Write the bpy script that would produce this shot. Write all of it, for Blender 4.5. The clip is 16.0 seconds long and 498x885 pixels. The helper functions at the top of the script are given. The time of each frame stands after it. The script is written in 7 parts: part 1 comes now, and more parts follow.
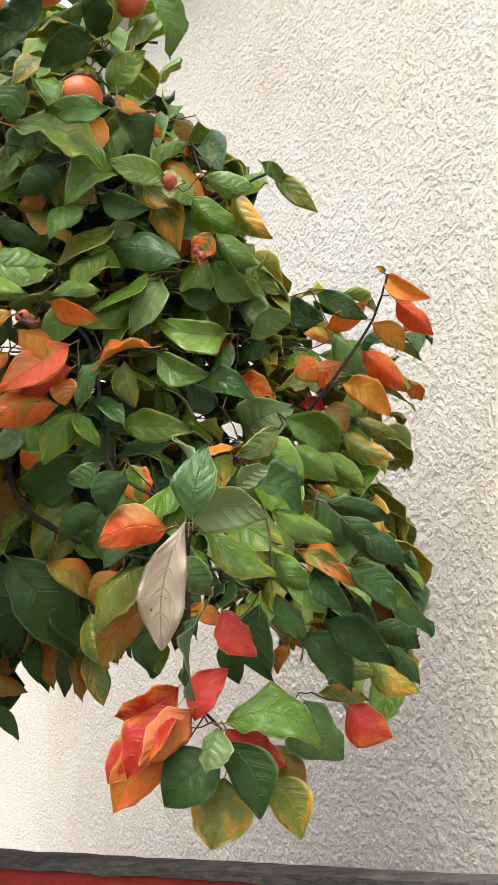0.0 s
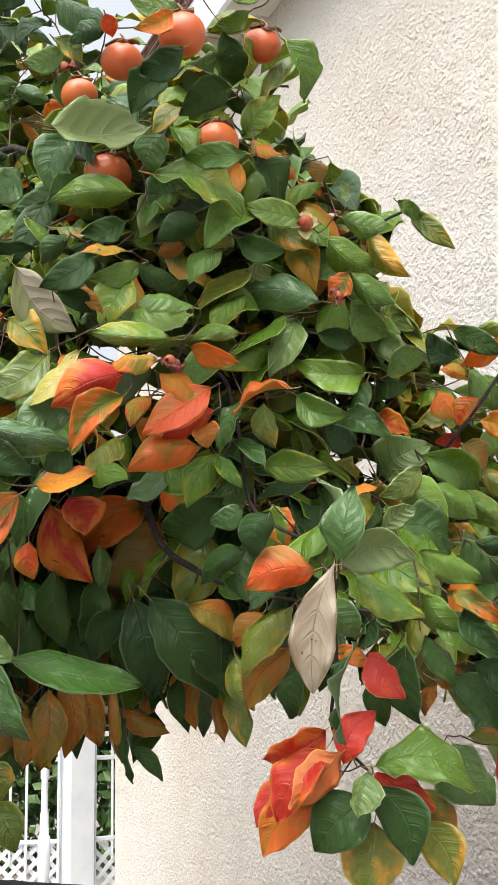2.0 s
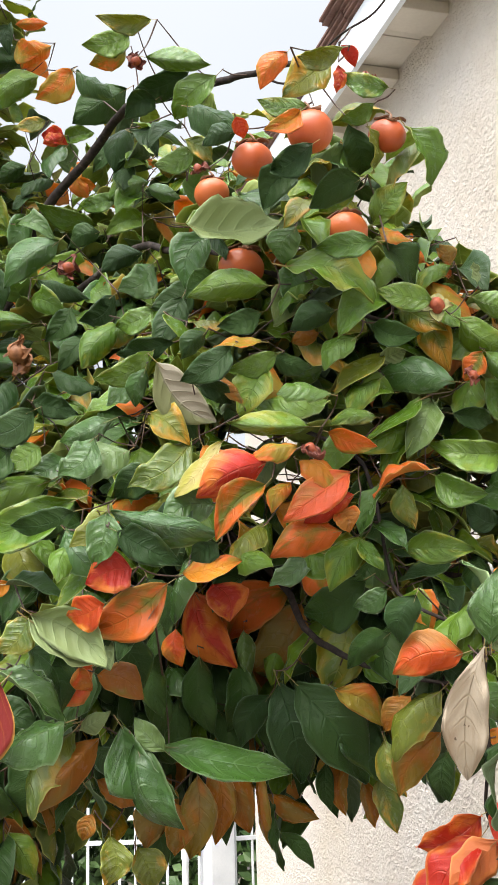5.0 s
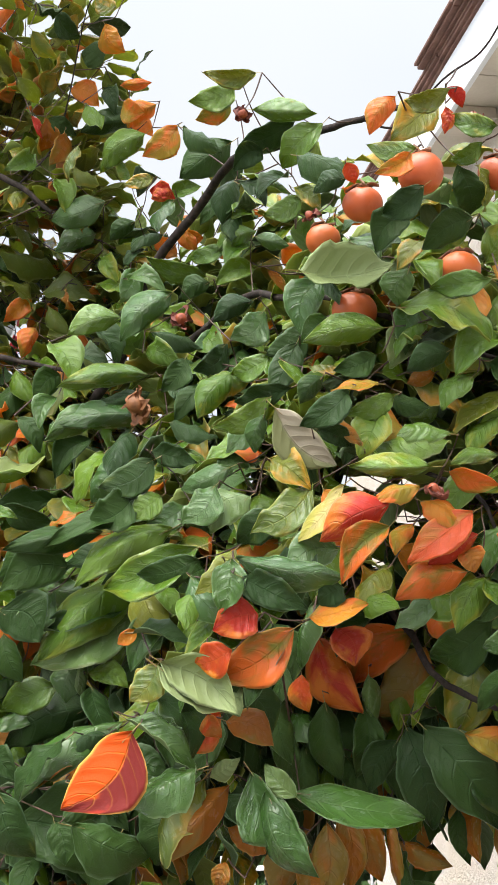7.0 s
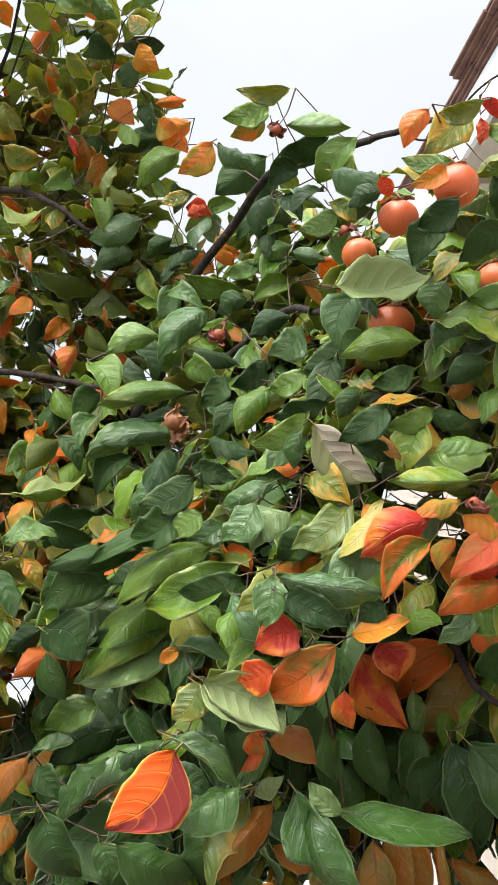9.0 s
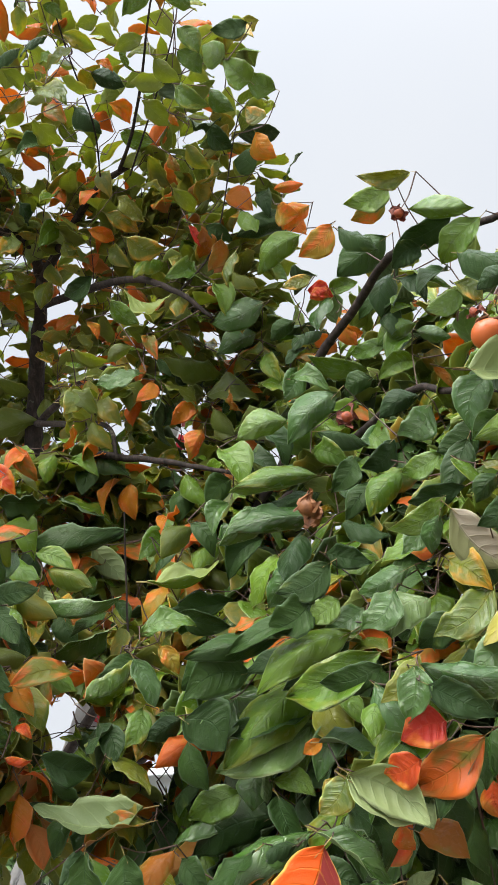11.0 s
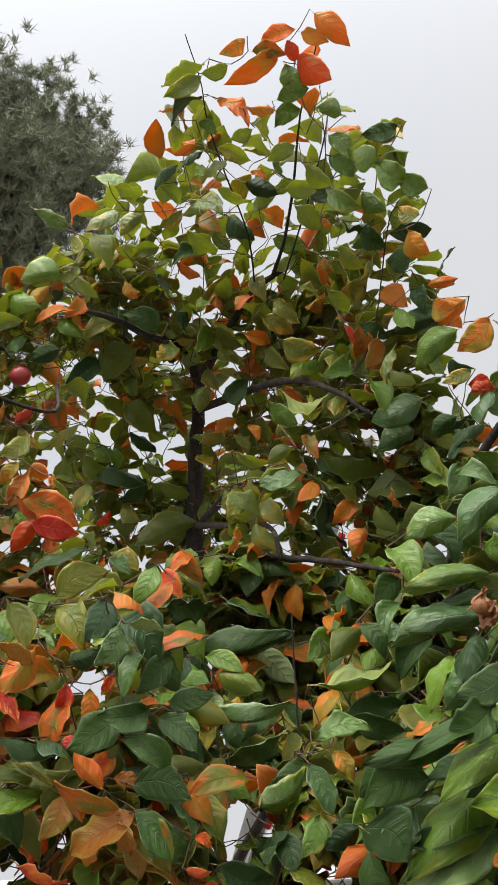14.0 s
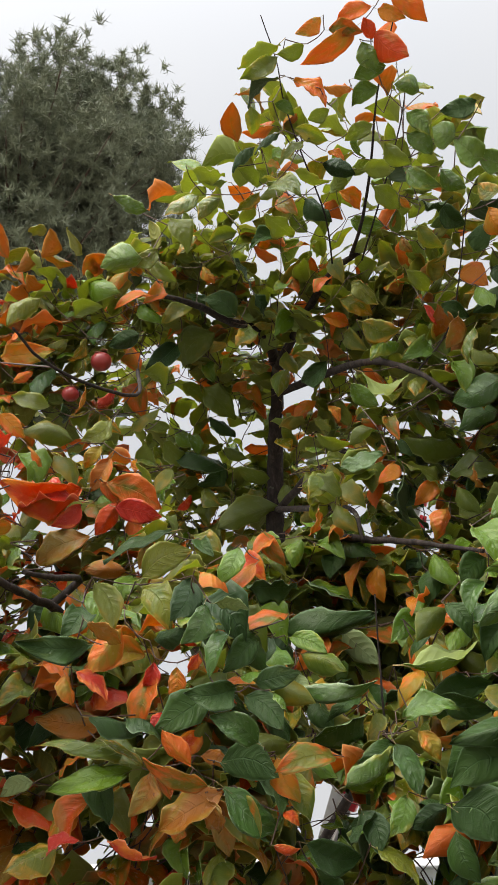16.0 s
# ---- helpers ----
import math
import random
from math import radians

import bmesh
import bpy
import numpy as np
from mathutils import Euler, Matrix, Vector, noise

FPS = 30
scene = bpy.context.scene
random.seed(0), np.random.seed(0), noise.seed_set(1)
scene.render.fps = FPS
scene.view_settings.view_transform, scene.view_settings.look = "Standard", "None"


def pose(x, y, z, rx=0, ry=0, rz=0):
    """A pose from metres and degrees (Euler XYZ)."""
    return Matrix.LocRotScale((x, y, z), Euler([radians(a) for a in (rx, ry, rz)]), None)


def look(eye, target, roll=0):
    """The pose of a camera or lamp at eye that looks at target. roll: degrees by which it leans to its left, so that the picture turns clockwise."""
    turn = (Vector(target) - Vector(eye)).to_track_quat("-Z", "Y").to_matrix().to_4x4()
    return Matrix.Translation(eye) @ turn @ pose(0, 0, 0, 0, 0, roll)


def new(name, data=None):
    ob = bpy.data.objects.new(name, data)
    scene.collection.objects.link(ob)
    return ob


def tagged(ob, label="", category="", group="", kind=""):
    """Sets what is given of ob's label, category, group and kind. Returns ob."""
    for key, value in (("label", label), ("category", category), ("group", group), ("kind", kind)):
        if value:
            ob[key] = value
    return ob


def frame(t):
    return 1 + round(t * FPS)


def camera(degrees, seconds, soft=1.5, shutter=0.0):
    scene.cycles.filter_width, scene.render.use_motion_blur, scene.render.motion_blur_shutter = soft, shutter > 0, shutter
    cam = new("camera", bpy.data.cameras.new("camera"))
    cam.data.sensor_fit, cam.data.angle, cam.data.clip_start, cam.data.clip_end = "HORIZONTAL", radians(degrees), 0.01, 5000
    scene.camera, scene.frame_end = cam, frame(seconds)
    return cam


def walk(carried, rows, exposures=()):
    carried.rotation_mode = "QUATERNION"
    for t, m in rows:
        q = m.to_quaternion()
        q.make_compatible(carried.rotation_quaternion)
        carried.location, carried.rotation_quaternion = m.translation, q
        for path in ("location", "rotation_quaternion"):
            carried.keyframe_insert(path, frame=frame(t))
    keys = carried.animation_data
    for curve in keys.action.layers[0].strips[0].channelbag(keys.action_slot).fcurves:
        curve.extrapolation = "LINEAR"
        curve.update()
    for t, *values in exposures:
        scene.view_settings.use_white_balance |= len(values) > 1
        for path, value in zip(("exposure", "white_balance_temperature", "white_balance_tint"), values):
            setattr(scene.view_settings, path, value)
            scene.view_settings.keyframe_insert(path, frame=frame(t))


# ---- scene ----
import collections

cam = camera(23.26, 16.0)
PATH = [
    (0, (0.001, -0.003, 1.602), (0.004, 1.976, 1.893), -0.7),
    (0.5, (-0.005, -0.004, 1.6), (-0.046, 1.973, 1.896), -0.8),
    (1, (-0.023, -0.004, 1.605), (-0.107, 1.97, 1.914), -0.9),
    (1.5, (-0.042, -0.003, 1.613), (-0.18, 1.965, 1.942), -0.9),
    (2, (-0.054, -0.006, 1.615), (-0.227, 1.956, 1.962), -0.8),
    (2.5, (-0.064, -0.022, 1.623), (-0.255, 1.934, 1.993), -1.0),
    (3, (-0.073, -0.034, 1.629), (-0.295, 1.912, 2.029), -1.1),
    (3.5, (-0.071, -0.038, 1.633), (-0.328, 1.898, 2.063), -1.1),
    (3.7, (-0.069, -0.036, 1.633), (-0.339, 1.896, 2.073), -1.1),
    (5.8, (-0.095, -0.037, 1.631), (-0.531, 1.853, 2.121), -2.1),
    (6, (-0.102, -0.036, 1.628), (-0.554, 1.847, 2.128), -2.2),
    (6.5, (-0.109, -0.045, 1.628), (-0.597, 1.822, 2.152), -2.2),
    (7, (-0.104, -0.05, 1.629), (-0.628, 1.801, 2.175), -2.2),
    (7.5, (-0.106, -0.051, 1.633), (-0.655, 1.787, 2.2), -2.1),
    (8, (-0.097, -0.042, 1.632), (-0.653, 1.791, 2.205), -2.4),
    (8.2, (-0.093, -0.039, 1.633), (-0.648, 1.797, 2.2), -2.3),
    (10.3, (-0.115, -0.063, 1.66), (-0.814, 1.71, 2.267), -3.3),
    (10.5, (-0.113, -0.063, 1.668), (-0.829, 1.695, 2.296), -3.2),
    (11, (-0.12, -0.071, 1.673), (-0.87, 1.655, 2.352), -2.8),
    (11.5, (-0.13, -0.077, 1.677), (-0.915, 1.618, 2.391), -3.1),
    (12, (-0.134, -0.077, 1.68), (-0.956, 1.591, 2.418), -3.2),
    (12.5, (-0.13, -0.079, 1.684), (-0.982, 1.56, 2.451), -3.1),
    (13, (-0.132, -0.087, 1.689), (-0.999, 1.526, 2.493), -2.9),
    (13.5, (-0.142, -0.09, 1.689), (-1.034, 1.498, 2.516), -2.4),
    (14, (-0.154, -0.09, 1.687), (-1.085, 1.473, 2.52), -1.9),
    (14.5, (-0.164, -0.093, 1.685), (-1.125, 1.453, 2.513), -1.6),
    (15, (-0.167, -0.096, 1.681), (-1.164, 1.431, 2.501), -1.4),
    (15.5, (-0.164, -0.09, 1.676), (-1.191, 1.42, 2.492), -1.1),
    (16, (-0.168, -0.092, 1.672), (-1.208, 1.408, 2.49), -1.0),
]
EXPOSURES = [(0.0, 1.15, 6600, 11), (3.0, 1.20, 6650, 11), (6.0, 1.27, 6700, 12), (10.4, 1.28, 6700, 12), (11.0, 1.11, 6700, 12), (13.0, 0.87, 7000, 13), (14.0, 0.88, 6980, 13), (16.0, 0.89, 7050, 13)]
walk(cam, [(t, look(eye, target, roll)) for t, eye, target, roll in PATH], EXPOSURES)
INNER_COUNT = {"near": 0.75, "low": 0.9, "far": 0.45, "high": 0.2}

# ---- light ----
world = bpy.data.worlds.new("overcast_sky")
scene.world = world
world.use_nodes = True
wt = world.node_tree
wt.nodes.clear()
w_out = wt.nodes.new("ShaderNodeOutputWorld")
w_bg = wt.nodes.new("ShaderNodeBackground")
w_sky = wt.nodes.new("ShaderNodeTexSky")
w_sky.sky_type = "NISHITA"
w_sky.sun_disc = False
w_sky.sun_elevation, w_sky.sun_rotation = radians(56), radians(193)
w_sky.air_density, w_sky.dust_density = 2.0, 4.0
w_scale = wt.nodes.new("ShaderNodeVectorMath")
w_scale.operation = "SCALE"
w_scale.inputs["Scale"].default_value = 0.08
w_noise = wt.nodes.new("ShaderNodeTexNoise")
w_noise.inputs["Scale"].default_value = 2.2
w_noise.inputs["Detail"].default_value = 4
w_map = wt.nodes.new("ShaderNodeTexCoord")
w_ramp = wt.nodes.new("ShaderNodeValToRGB")
w_ramp.color_ramp.elements[0].position, w_ramp.color_ramp.elements[0].color = 0.25, (0.80, 0.885, 1.0, 1)
w_ramp.color_ramp.elements[1].position, w_ramp.color_ramp.elements[1].color = 0.8, (0.905, 0.965, 1.03, 1)
w_mix = wt.nodes.new("ShaderNodeMix")
w_mix.data_type = "RGBA"
w_mix.inputs["Factor"].default_value = 0.9
wt.links.new(w_map.outputs["Generated"], w_noise.inputs["Vector"])
wt.links.new(w_noise.outputs["Fac"], w_ramp.inputs["Fac"])
wt.links.new(w_sky.outputs["Color"], w_scale.inputs[0])
wt.links.new(w_scale.outputs["Vector"], w_mix.inputs["A"])
wt.links.new(w_ramp.outputs["Color"], w_mix.inputs["B"])
# an overcast dome: brightest round the veiled sun and overhead, dim low down
w_sep = wt.nodes.new("ShaderNodeSeparateXYZ")
wt.links.new(w_map.outputs["Generated"], w_sep.inputs[0])
w_dot = wt.nodes.new("ShaderNodeVectorMath")
w_dot.operation = "DOT_PRODUCT"
w_dot.inputs[1].default_value = Vector((-1.4, -6.0, 9.2)).normalized()
wt.links.new(w_map.outputs["Generated"], w_dot.inputs[0])


def sky_math(op, x, y, clamp=False):
    n = wt.nodes.new("ShaderNodeMath")
    n.operation, n.use_clamp = op, clamp
    for slot, value in zip(n.inputs, (x, y)):
        if isinstance(value, float):
            slot.default_value = value
        else:
            wt.links.new(value, slot)
    return n.outputs[0]


w_glow = sky_math("MULTIPLY", sky_math("POWER", sky_math("MAXIMUM", w_dot.outputs["Value"], 0.0), 3.0), 1.9)
w_rise = sky_math("ADD", sky_math("MULTIPLY", sky_math("POWER", sky_math("MAXIMUM", w_sep.outputs["Z"], 0.0), 8.0), 1.9), 0.45)
w_sum = sky_math("ADD", w_glow, w_rise)
w_lit = wt.nodes.new("ShaderNodeVectorMath")
w_lit.operation = "SCALE"
wt.links.new(w_mix.outputs["Result"], w_lit.inputs[0])
wt.links.new(w_sum, w_lit.inputs["Scale"])
wt.links.new(w_lit.outputs["Vector"], w_bg.inputs["Color"])
w_bg.inputs["Strength"].default_value = 1.0
wt.links.new(w_bg.outputs["Background"], w_out.inputs["Surface"])
sun = new("sun", bpy.data.lights.new("sun", "SUN"))
sun.data.energy, sun.data.angle, sun.data.color = 2.0, radians(50), (1.0, 0.93, 0.82)
sun.matrix_world = look((-1.4, -6.0, 9.2), (0, 0, 0))


# ---- materials ----
class Nodes:
    """Short ways to build node trees."""

    def __init__(self, name):
        self.mat = bpy.data.materials.new(name)
        self.mat.use_nodes = True
        self.tree = self.mat.node_tree
        self.tree.nodes.clear()
        self.out = self.tree.nodes.new("ShaderNodeOutputMaterial")

    def node(self, kind, **values):
        n = self.tree.nodes.new(kind)
        for key, value in values.items():
            n.inputs[key].default_value = value
        return n

    def link(self, a, b):
        self.tree.links.new(a, b)

    def math(self, op, a, b=0.0, c=0.0, clamp=False):
        n = self.tree.nodes.new("ShaderNodeMath")
        n.operation, n.use_clamp = op, clamp
        for slot, v in zip(n.inputs, (a, b, c)):
            if isinstance(v, (int, float)):
                slot.default_value = v
            else:
                self.link(v, slot)
        return n.outputs[0]

    def mix(self, fac, a, b, blend="MIX"):
        n = self.tree.nodes.new("ShaderNodeMix")
        n.data_type, n.blend_type = "RGBA", blend
        for slot, v in ((n.inputs["Factor"], fac), (n.inputs["A"], a), (n.inputs["B"], b)):
            if isinstance(v, (int, float)):
                slot.default_value = v
            elif isinstance(v, tuple):
                slot.default_value = (*v[:3], 1)
            else:
                self.link(v, slot)
        return n.outputs["Result"]

    def ramp(self, fac, *stops):
        n = self.tree.nodes.new("ShaderNodeValToRGB")
        e = n.color_ramp.elements
        while len(e) < len(stops):
            e.new(0.5)
        for el, (pos, col) in zip(e, stops):
            el.position, el.color = pos, (*((col,) * 3 if isinstance(col, float) else col), 1)
        self.link(fac, n.inputs["Fac"])
        return n.outputs["Color"]

    def noise(self, scale, detail=3.0, vector=None, rough=0.5, distort=0.0):
        n = self.node("ShaderNodeTexNoise", Scale=scale, Detail=detail, Roughness=rough, Distortion=distort)
        if vector is not None:
            self.link(vector, n.inputs["Vector"])
        return n.outputs["Fac"]

    def place(self, scale=(1, 1, 1), source="Object"):
        tc, mp = self.node("ShaderNodeTexCoord"), self.node("ShaderNodeMapping")
        mp.inputs["Scale"].default_value = scale
        self.link(tc.outputs[source], mp.inputs["Vector"])
        return mp.outputs["Vector"]

    def world_place(self):
        return self.node("ShaderNodeNewGeometry").outputs["Position"]

    def bump(self, height, strength=0.5, distance=0.01):
        n = self.node("ShaderNodeBump", Strength=strength, Distance=distance)
        self.link(height, n.inputs["Height"])
        return n.outputs["Normal"]

    def surface(self, color, rough=0.6, normal=None, metal=0.0, spec=0.5):
        p = self.node("ShaderNodeBsdfPrincipled")
        for key, v in (("Base Color", color), ("Roughness", rough), ("Metallic", metal), ("Specular IOR Level", spec)):
            if isinstance(v, (int, float)):
                p.inputs[key].default_value = v
            elif isinstance(v, tuple):
                p.inputs[key].default_value = (*v[:3], 1)
            else:
                self.link(v, p.inputs[key])
        if normal is not None:
            self.link(normal, p.inputs["Normal"])
        return p.outputs["BSDF"]

    def done(self, shader):
        self.link(shader, self.out.inputs["Surface"])
        return self.mat


def plain_material(name, low, high, scale=12.0, rough=0.6, bump=0.3, metal=0.0, stretch=(1, 1, 1), grit=80.0, spec=0.4):
    """Two tones in large patches, fine grain and a little relief."""
    m = Nodes(name)
    v = m.place(stretch)
    big, small = m.noise(scale, 4, v), m.noise(grit, 3, v, 0.6)
    f = m.math("ADD", m.math("MULTIPLY", big, 0.7), m.math("MULTIPLY", small, 0.3))
    col = m.ramp(f, (0.3, low), (0.7, high))
    r = m.math("ADD", rough - 0.1, m.math("MULTIPLY", small, 0.2))
    return m.done(m.surface(col, r, m.bump(f, bump, 0.004), metal, spec))


def leaf_material(name, tones, accent, amount, veins, shine, pale=0.0, wet=0.0, glow=0.3, joined=False, spots=0.0, rough=0.36, tinge=None, half=None, gloss=0.6, lines=0.5):
    """tones: two colours between which leaves differ; accent: the autumn colour that spreads in blotches over `amount` of the blade."""
    m = Nodes(name)
    rnd = m.node("ShaderNodeNewGeometry").outputs["Random Per Island"] if joined else m.node("ShaderNodeObjectInfo").outputs["Random"]
    uv = m.node("ShaderNodeUVMap")
    sep = m.node("ShaderNodeSeparateXYZ")
    m.link(uv.outputs["UV"], sep.inputs[0])
    u, v = sep.outputs["Y"], m.math("MULTIPLY", m.math("ABSOLUTE", m.math("SUBTRACT", sep.outputs["X"], 0.5)), 2.0)
    shift = m.node("ShaderNodeCombineXYZ")
    m.link(sep.outputs["X"], shift.inputs["X"])
    m.link(u, shift.inputs["Y"])
    m.link(m.math("MULTIPLY", rnd, 37.0), shift.inputs["Z"])
    spread = shift.outputs["Vector"]
    blotch = m.noise(2.6, 4, spread, 0.55, 0.4)
    grain = m.noise(26.0, 3, spread, 0.6)
    rnd2 = m.math("FRACT", m.math("MULTIPLY", rnd, 7.31))
    base = m.mix(m.math("MULTIPLY_ADD", grain, 0.35, m.math("MULTIPLY", rnd, 0.7)), tones[0], tones[1])
    edge = m.math("MULTIPLY_ADD", v, 0.22, m.math("MULTIPLY", u, 0.16))
    fac = m.math("ADD", m.math("ADD", blotch, edge), m.math("MULTIPLY_ADD", rnd2, 0.30, amount - 0.80))
    fac = m.math("MULTIPLY_ADD", m.math("SUBTRACT", fac, 0.42), 5.0, 0.5, clamp=True)
    col = m.mix(fac, base, accent)
    if tinge:
        spread2 = m.math("ADD", m.noise(1.7, 3, spread, 0.5, 0.6), m.math("MULTIPLY", m.math("SUBTRACT", rnd, 0.5), 0.35))
        col = m.mix(m.math("MULTIPLY_ADD", m.math("SUBTRACT", spread2, 0.56), 6.0, 0.3, clamp=True), col, tinge)
    if half:
        split = m.math("MULTIPLY_ADD", m.math("SUBTRACT", m.math("ADD", sep.outputs["X"], m.math("MULTIPLY", m.math("SUBTRACT", blotch, 0.5), 0.5)), 0.5), 14.0, 0.5, clamp=True)
        col = m.mix(split, col, half)
    # side veins curve forward from the midrib
    wave = m.math("SINE", m.math("MULTIPLY", m.math("ADD", m.math("SUBTRACT", u, m.math("MULTIPLY", m.math("POWER", v, 1.5), 0.26)), m.math("MULTIPLY", m.math("SUBTRACT", blotch, 0.5), 0.10)), 37.0))
    side = m.math("MULTIPLY", m.math("POWER", m.math("MULTIPLY_ADD", wave, 0.5, 0.5), 34.0), m.math("SUBTRACT", 1.0, v))
    rib = m.math("SUBTRACT", 1.0, m.math("MULTIPLY", v, 24.0), clamp=True)
    cells = m.node("ShaderNodeTexVoronoi", Scale=34.0)
    cells.feature = "DISTANCE_TO_EDGE"
    m.link(spread, cells.inputs["Vector"])
    net = m.math("SUBTRACT", 1.0, m.math("MULTIPLY", cells.outputs["Distance"], 14.0), clamp=True)
    vein = m.math("MAXIMUM", m.math("MAXIMUM", m.math("MULTIPLY", side, 0.85), rib), m.math("MULTIPLY", net, 0.10))
    col = m.mix(m.math("MULTIPLY", vein, lines), col, veins)
    rim = m.math("MULTIPLY", m.math("SUBTRACT", v, 0.91, clamp=True), 8.0)
    col = m.mix(rim, col, tuple(min(0.8, 1.35 * c + 0.04) for c in veins))
    if spots:
        dots = m.noise(9.0, 2, spread)
        col = m.mix(m.math("MULTIPLY", m.math("GREATER_THAN", dots, 0.74), spots), col, (0.05, 0.02, 0.012))
    height = m.math("MULTIPLY_ADD", vein, 0.5 if pale else -0.6, m.math("MULTIPLY", m.math("MULTIPLY", wave, m.math("SUBTRACT", 1.0, m.math("MULTIPLY", v, 0.6))), 0.26))
    height = m.math("ADD", height, m.math("MULTIPLY", grain, 0.25))
    if wet:
        drops = m.node("ShaderNodeTexVoronoi", Scale=52.0)
        drops.feature = "F1"
        m.link(spread, drops.inputs["Vector"])
        bead = m.math("POWER", m.math("SUBTRACT", 1.0, m.math("MULTIPLY", drops.outputs["Distance"], 2.2), clamp=True), 0.6)
        bead = m.math("MULTIPLY", bead, m.math("GREATER_THAN", m.noise(7.0, 2, spread), 0.47))
        height = m.math("ADD", height, m.math("MULTIPLY", bead, wet))
    r = m.math("MULTIPLY_ADD", m.noise(6.0, 3, spread), 0.28, rough - 0.14)
    shade = m.surface(col, r, m.bump(height, 0.95, 0.0030), 0.0, gloss)
    tr = m.node("ShaderNodeBsdfTranslucent")
    m.link(m.mix(0.55, col, shine), tr.inputs["Color"])
    both = m.node("ShaderNodeMixShader")
    both.inputs[0].default_value = glow
    m.link(shade, both.inputs[1])
    m.link(tr.outputs["BSDF"], both.inputs[2])
    return m.done(both.outputs["Shader"])


GREEN_VEIN, WARM_VEIN = (0.24, 0.34, 0.11), (0.55, 0.22, 0.05)
# kind: upper face (tones, accent, amount, veins), under face tones, light that comes through
LEAF_KINDS = {
    "g": ((((0.050, 0.138, 0.009), (0.128, 0.235, 0.016)), (0.30, 0.31, 0.025), 0.14, GREEN_VEIN), ((0.165, 0.235, 0.055), (0.235, 0.30, 0.07)), (0.45, 0.50, 0.03)),
    # dark green, darkened further to paint in the shade under the crown
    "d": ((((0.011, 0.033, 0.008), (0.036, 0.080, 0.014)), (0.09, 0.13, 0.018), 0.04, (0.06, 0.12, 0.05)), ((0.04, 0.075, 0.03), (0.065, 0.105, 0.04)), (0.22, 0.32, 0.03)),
    # g lightened to paint backlight and haze onto the far crown
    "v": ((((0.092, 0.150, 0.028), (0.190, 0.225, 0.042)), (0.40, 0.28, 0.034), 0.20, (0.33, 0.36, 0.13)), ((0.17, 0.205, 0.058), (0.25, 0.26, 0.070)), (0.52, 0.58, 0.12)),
    "w": ((((0.028, 0.098, 0.016), (0.070, 0.160, 0.024)), (0.09, 0.18, 0.04), 0.12, (0.20, 0.32, 0.13)), ((0.13, 0.20, 0.09), (0.17, 0.24, 0.10)), (0.32, 0.46, 0.08)),
    "y": ((((0.110, 0.150, 0.012), (0.21, 0.22, 0.020)), (0.56, 0.27, 0.020), 0.26, (0.38, 0.40, 0.08)), ((0.20, 0.225, 0.045), (0.28, 0.28, 0.055)), (0.54, 0.52, 0.03)),
    "m": ((((0.09, 0.14, 0.016), (0.19, 0.21, 0.022)), (0.62, 0.13, 0.020), 0.44, (0.46, 0.30, 0.06)), ((0.20, 0.19, 0.05), (0.32, 0.21, 0.06)), (0.62, 0.34, 0.03)),
    "o": ((((0.52, 0.19, 0.016), (0.62, 0.28, 0.028)), (0.70, 0.16, 0.03), 0.40, WARM_VEIN), ((0.55, 0.27, 0.08), (0.60, 0.23, 0.08)), (0.85, 0.40, 0.05)),
    "f": ((((0.50, 0.045, 0.012), (0.64, 0.105, 0.016)), (0.68, 0.25, 0.02), 0.22, (0.72, 0.28, 0.06)), ((0.54, 0.15, 0.05), (0.60, 0.21, 0.05)), (0.88, 0.20, 0.03)),
    "r": ((((0.42, 0.020, 0.015), (0.58, 0.060, 0.024)), (0.66, 0.20, 0.03), 0.28, (0.72, 0.20, 0.08)), ((0.52, 0.12, 0.06), (0.58, 0.18, 0.07)), (0.88, 0.12, 0.05)),
    "F": ((((0.11, 0.010, 0.012), (0.15, 0.016, 0.014)), (0.50, 0.04, 0.02), 0.22, (0.72, 0.34, 0.05)), ((0.52, 0.18, 0.07), (0.56, 0.21, 0.07)), (0.85, 0.24, 0.03)),
    # brown-orange, darkened to put the fringe's backlit shadow into the colour
    "k": ((((0.28, 0.10, 0.012), (0.40, 0.155, 0.018)), (0.24, 0.18, 0.025), 0.30, (0.46, 0.24, 0.06)), ((0.38, 0.16, 0.035), (0.46, 0.21, 0.04)), (0.68, 0.28, 0.02)),
    "t": ((((0.44, 0.375, 0.29), (0.54, 0.465, 0.36)), (0.34, 0.25, 0.17), 0.22, (0.40, 0.31, 0.20)), ((0.55, 0.46, 0.35), (0.62, 0.53, 0.41)), (0.60, 0.48, 0.32)),
    "q": ((((0.15, 0.18, 0.07), (0.21, 0.22, 0.09)), (0.34, 0.20, 0.07), 0.20, (0.34, 0.36, 0.18)), ((0.17, 0.19, 0.08), (0.22, 0.23, 0.10)), (0.40, 0.38, 0.18)),
    "c": ((((0.46, 0.40, 0.15), (0.54, 0.46, 0.19)), (0.42, 0.40, 0.08), 0.30, (0.66, 0.58, 0.28)), ((0.50, 0.44, 0.17), (0.56, 0.48, 0.19)), (0.66, 0.55, 0.14)),
}
LEAF_KINDS["p"] = ((((0.10, 0.19, 0.05), (0.16, 0.24, 0.07)), (0.22, 0.26, 0.08), 0.10, (0.34, 0.42, 0.22)), ((0.18, 0.25, 0.095), (0.24, 0.305, 0.125)), (0.42, 0.50, 0.12))
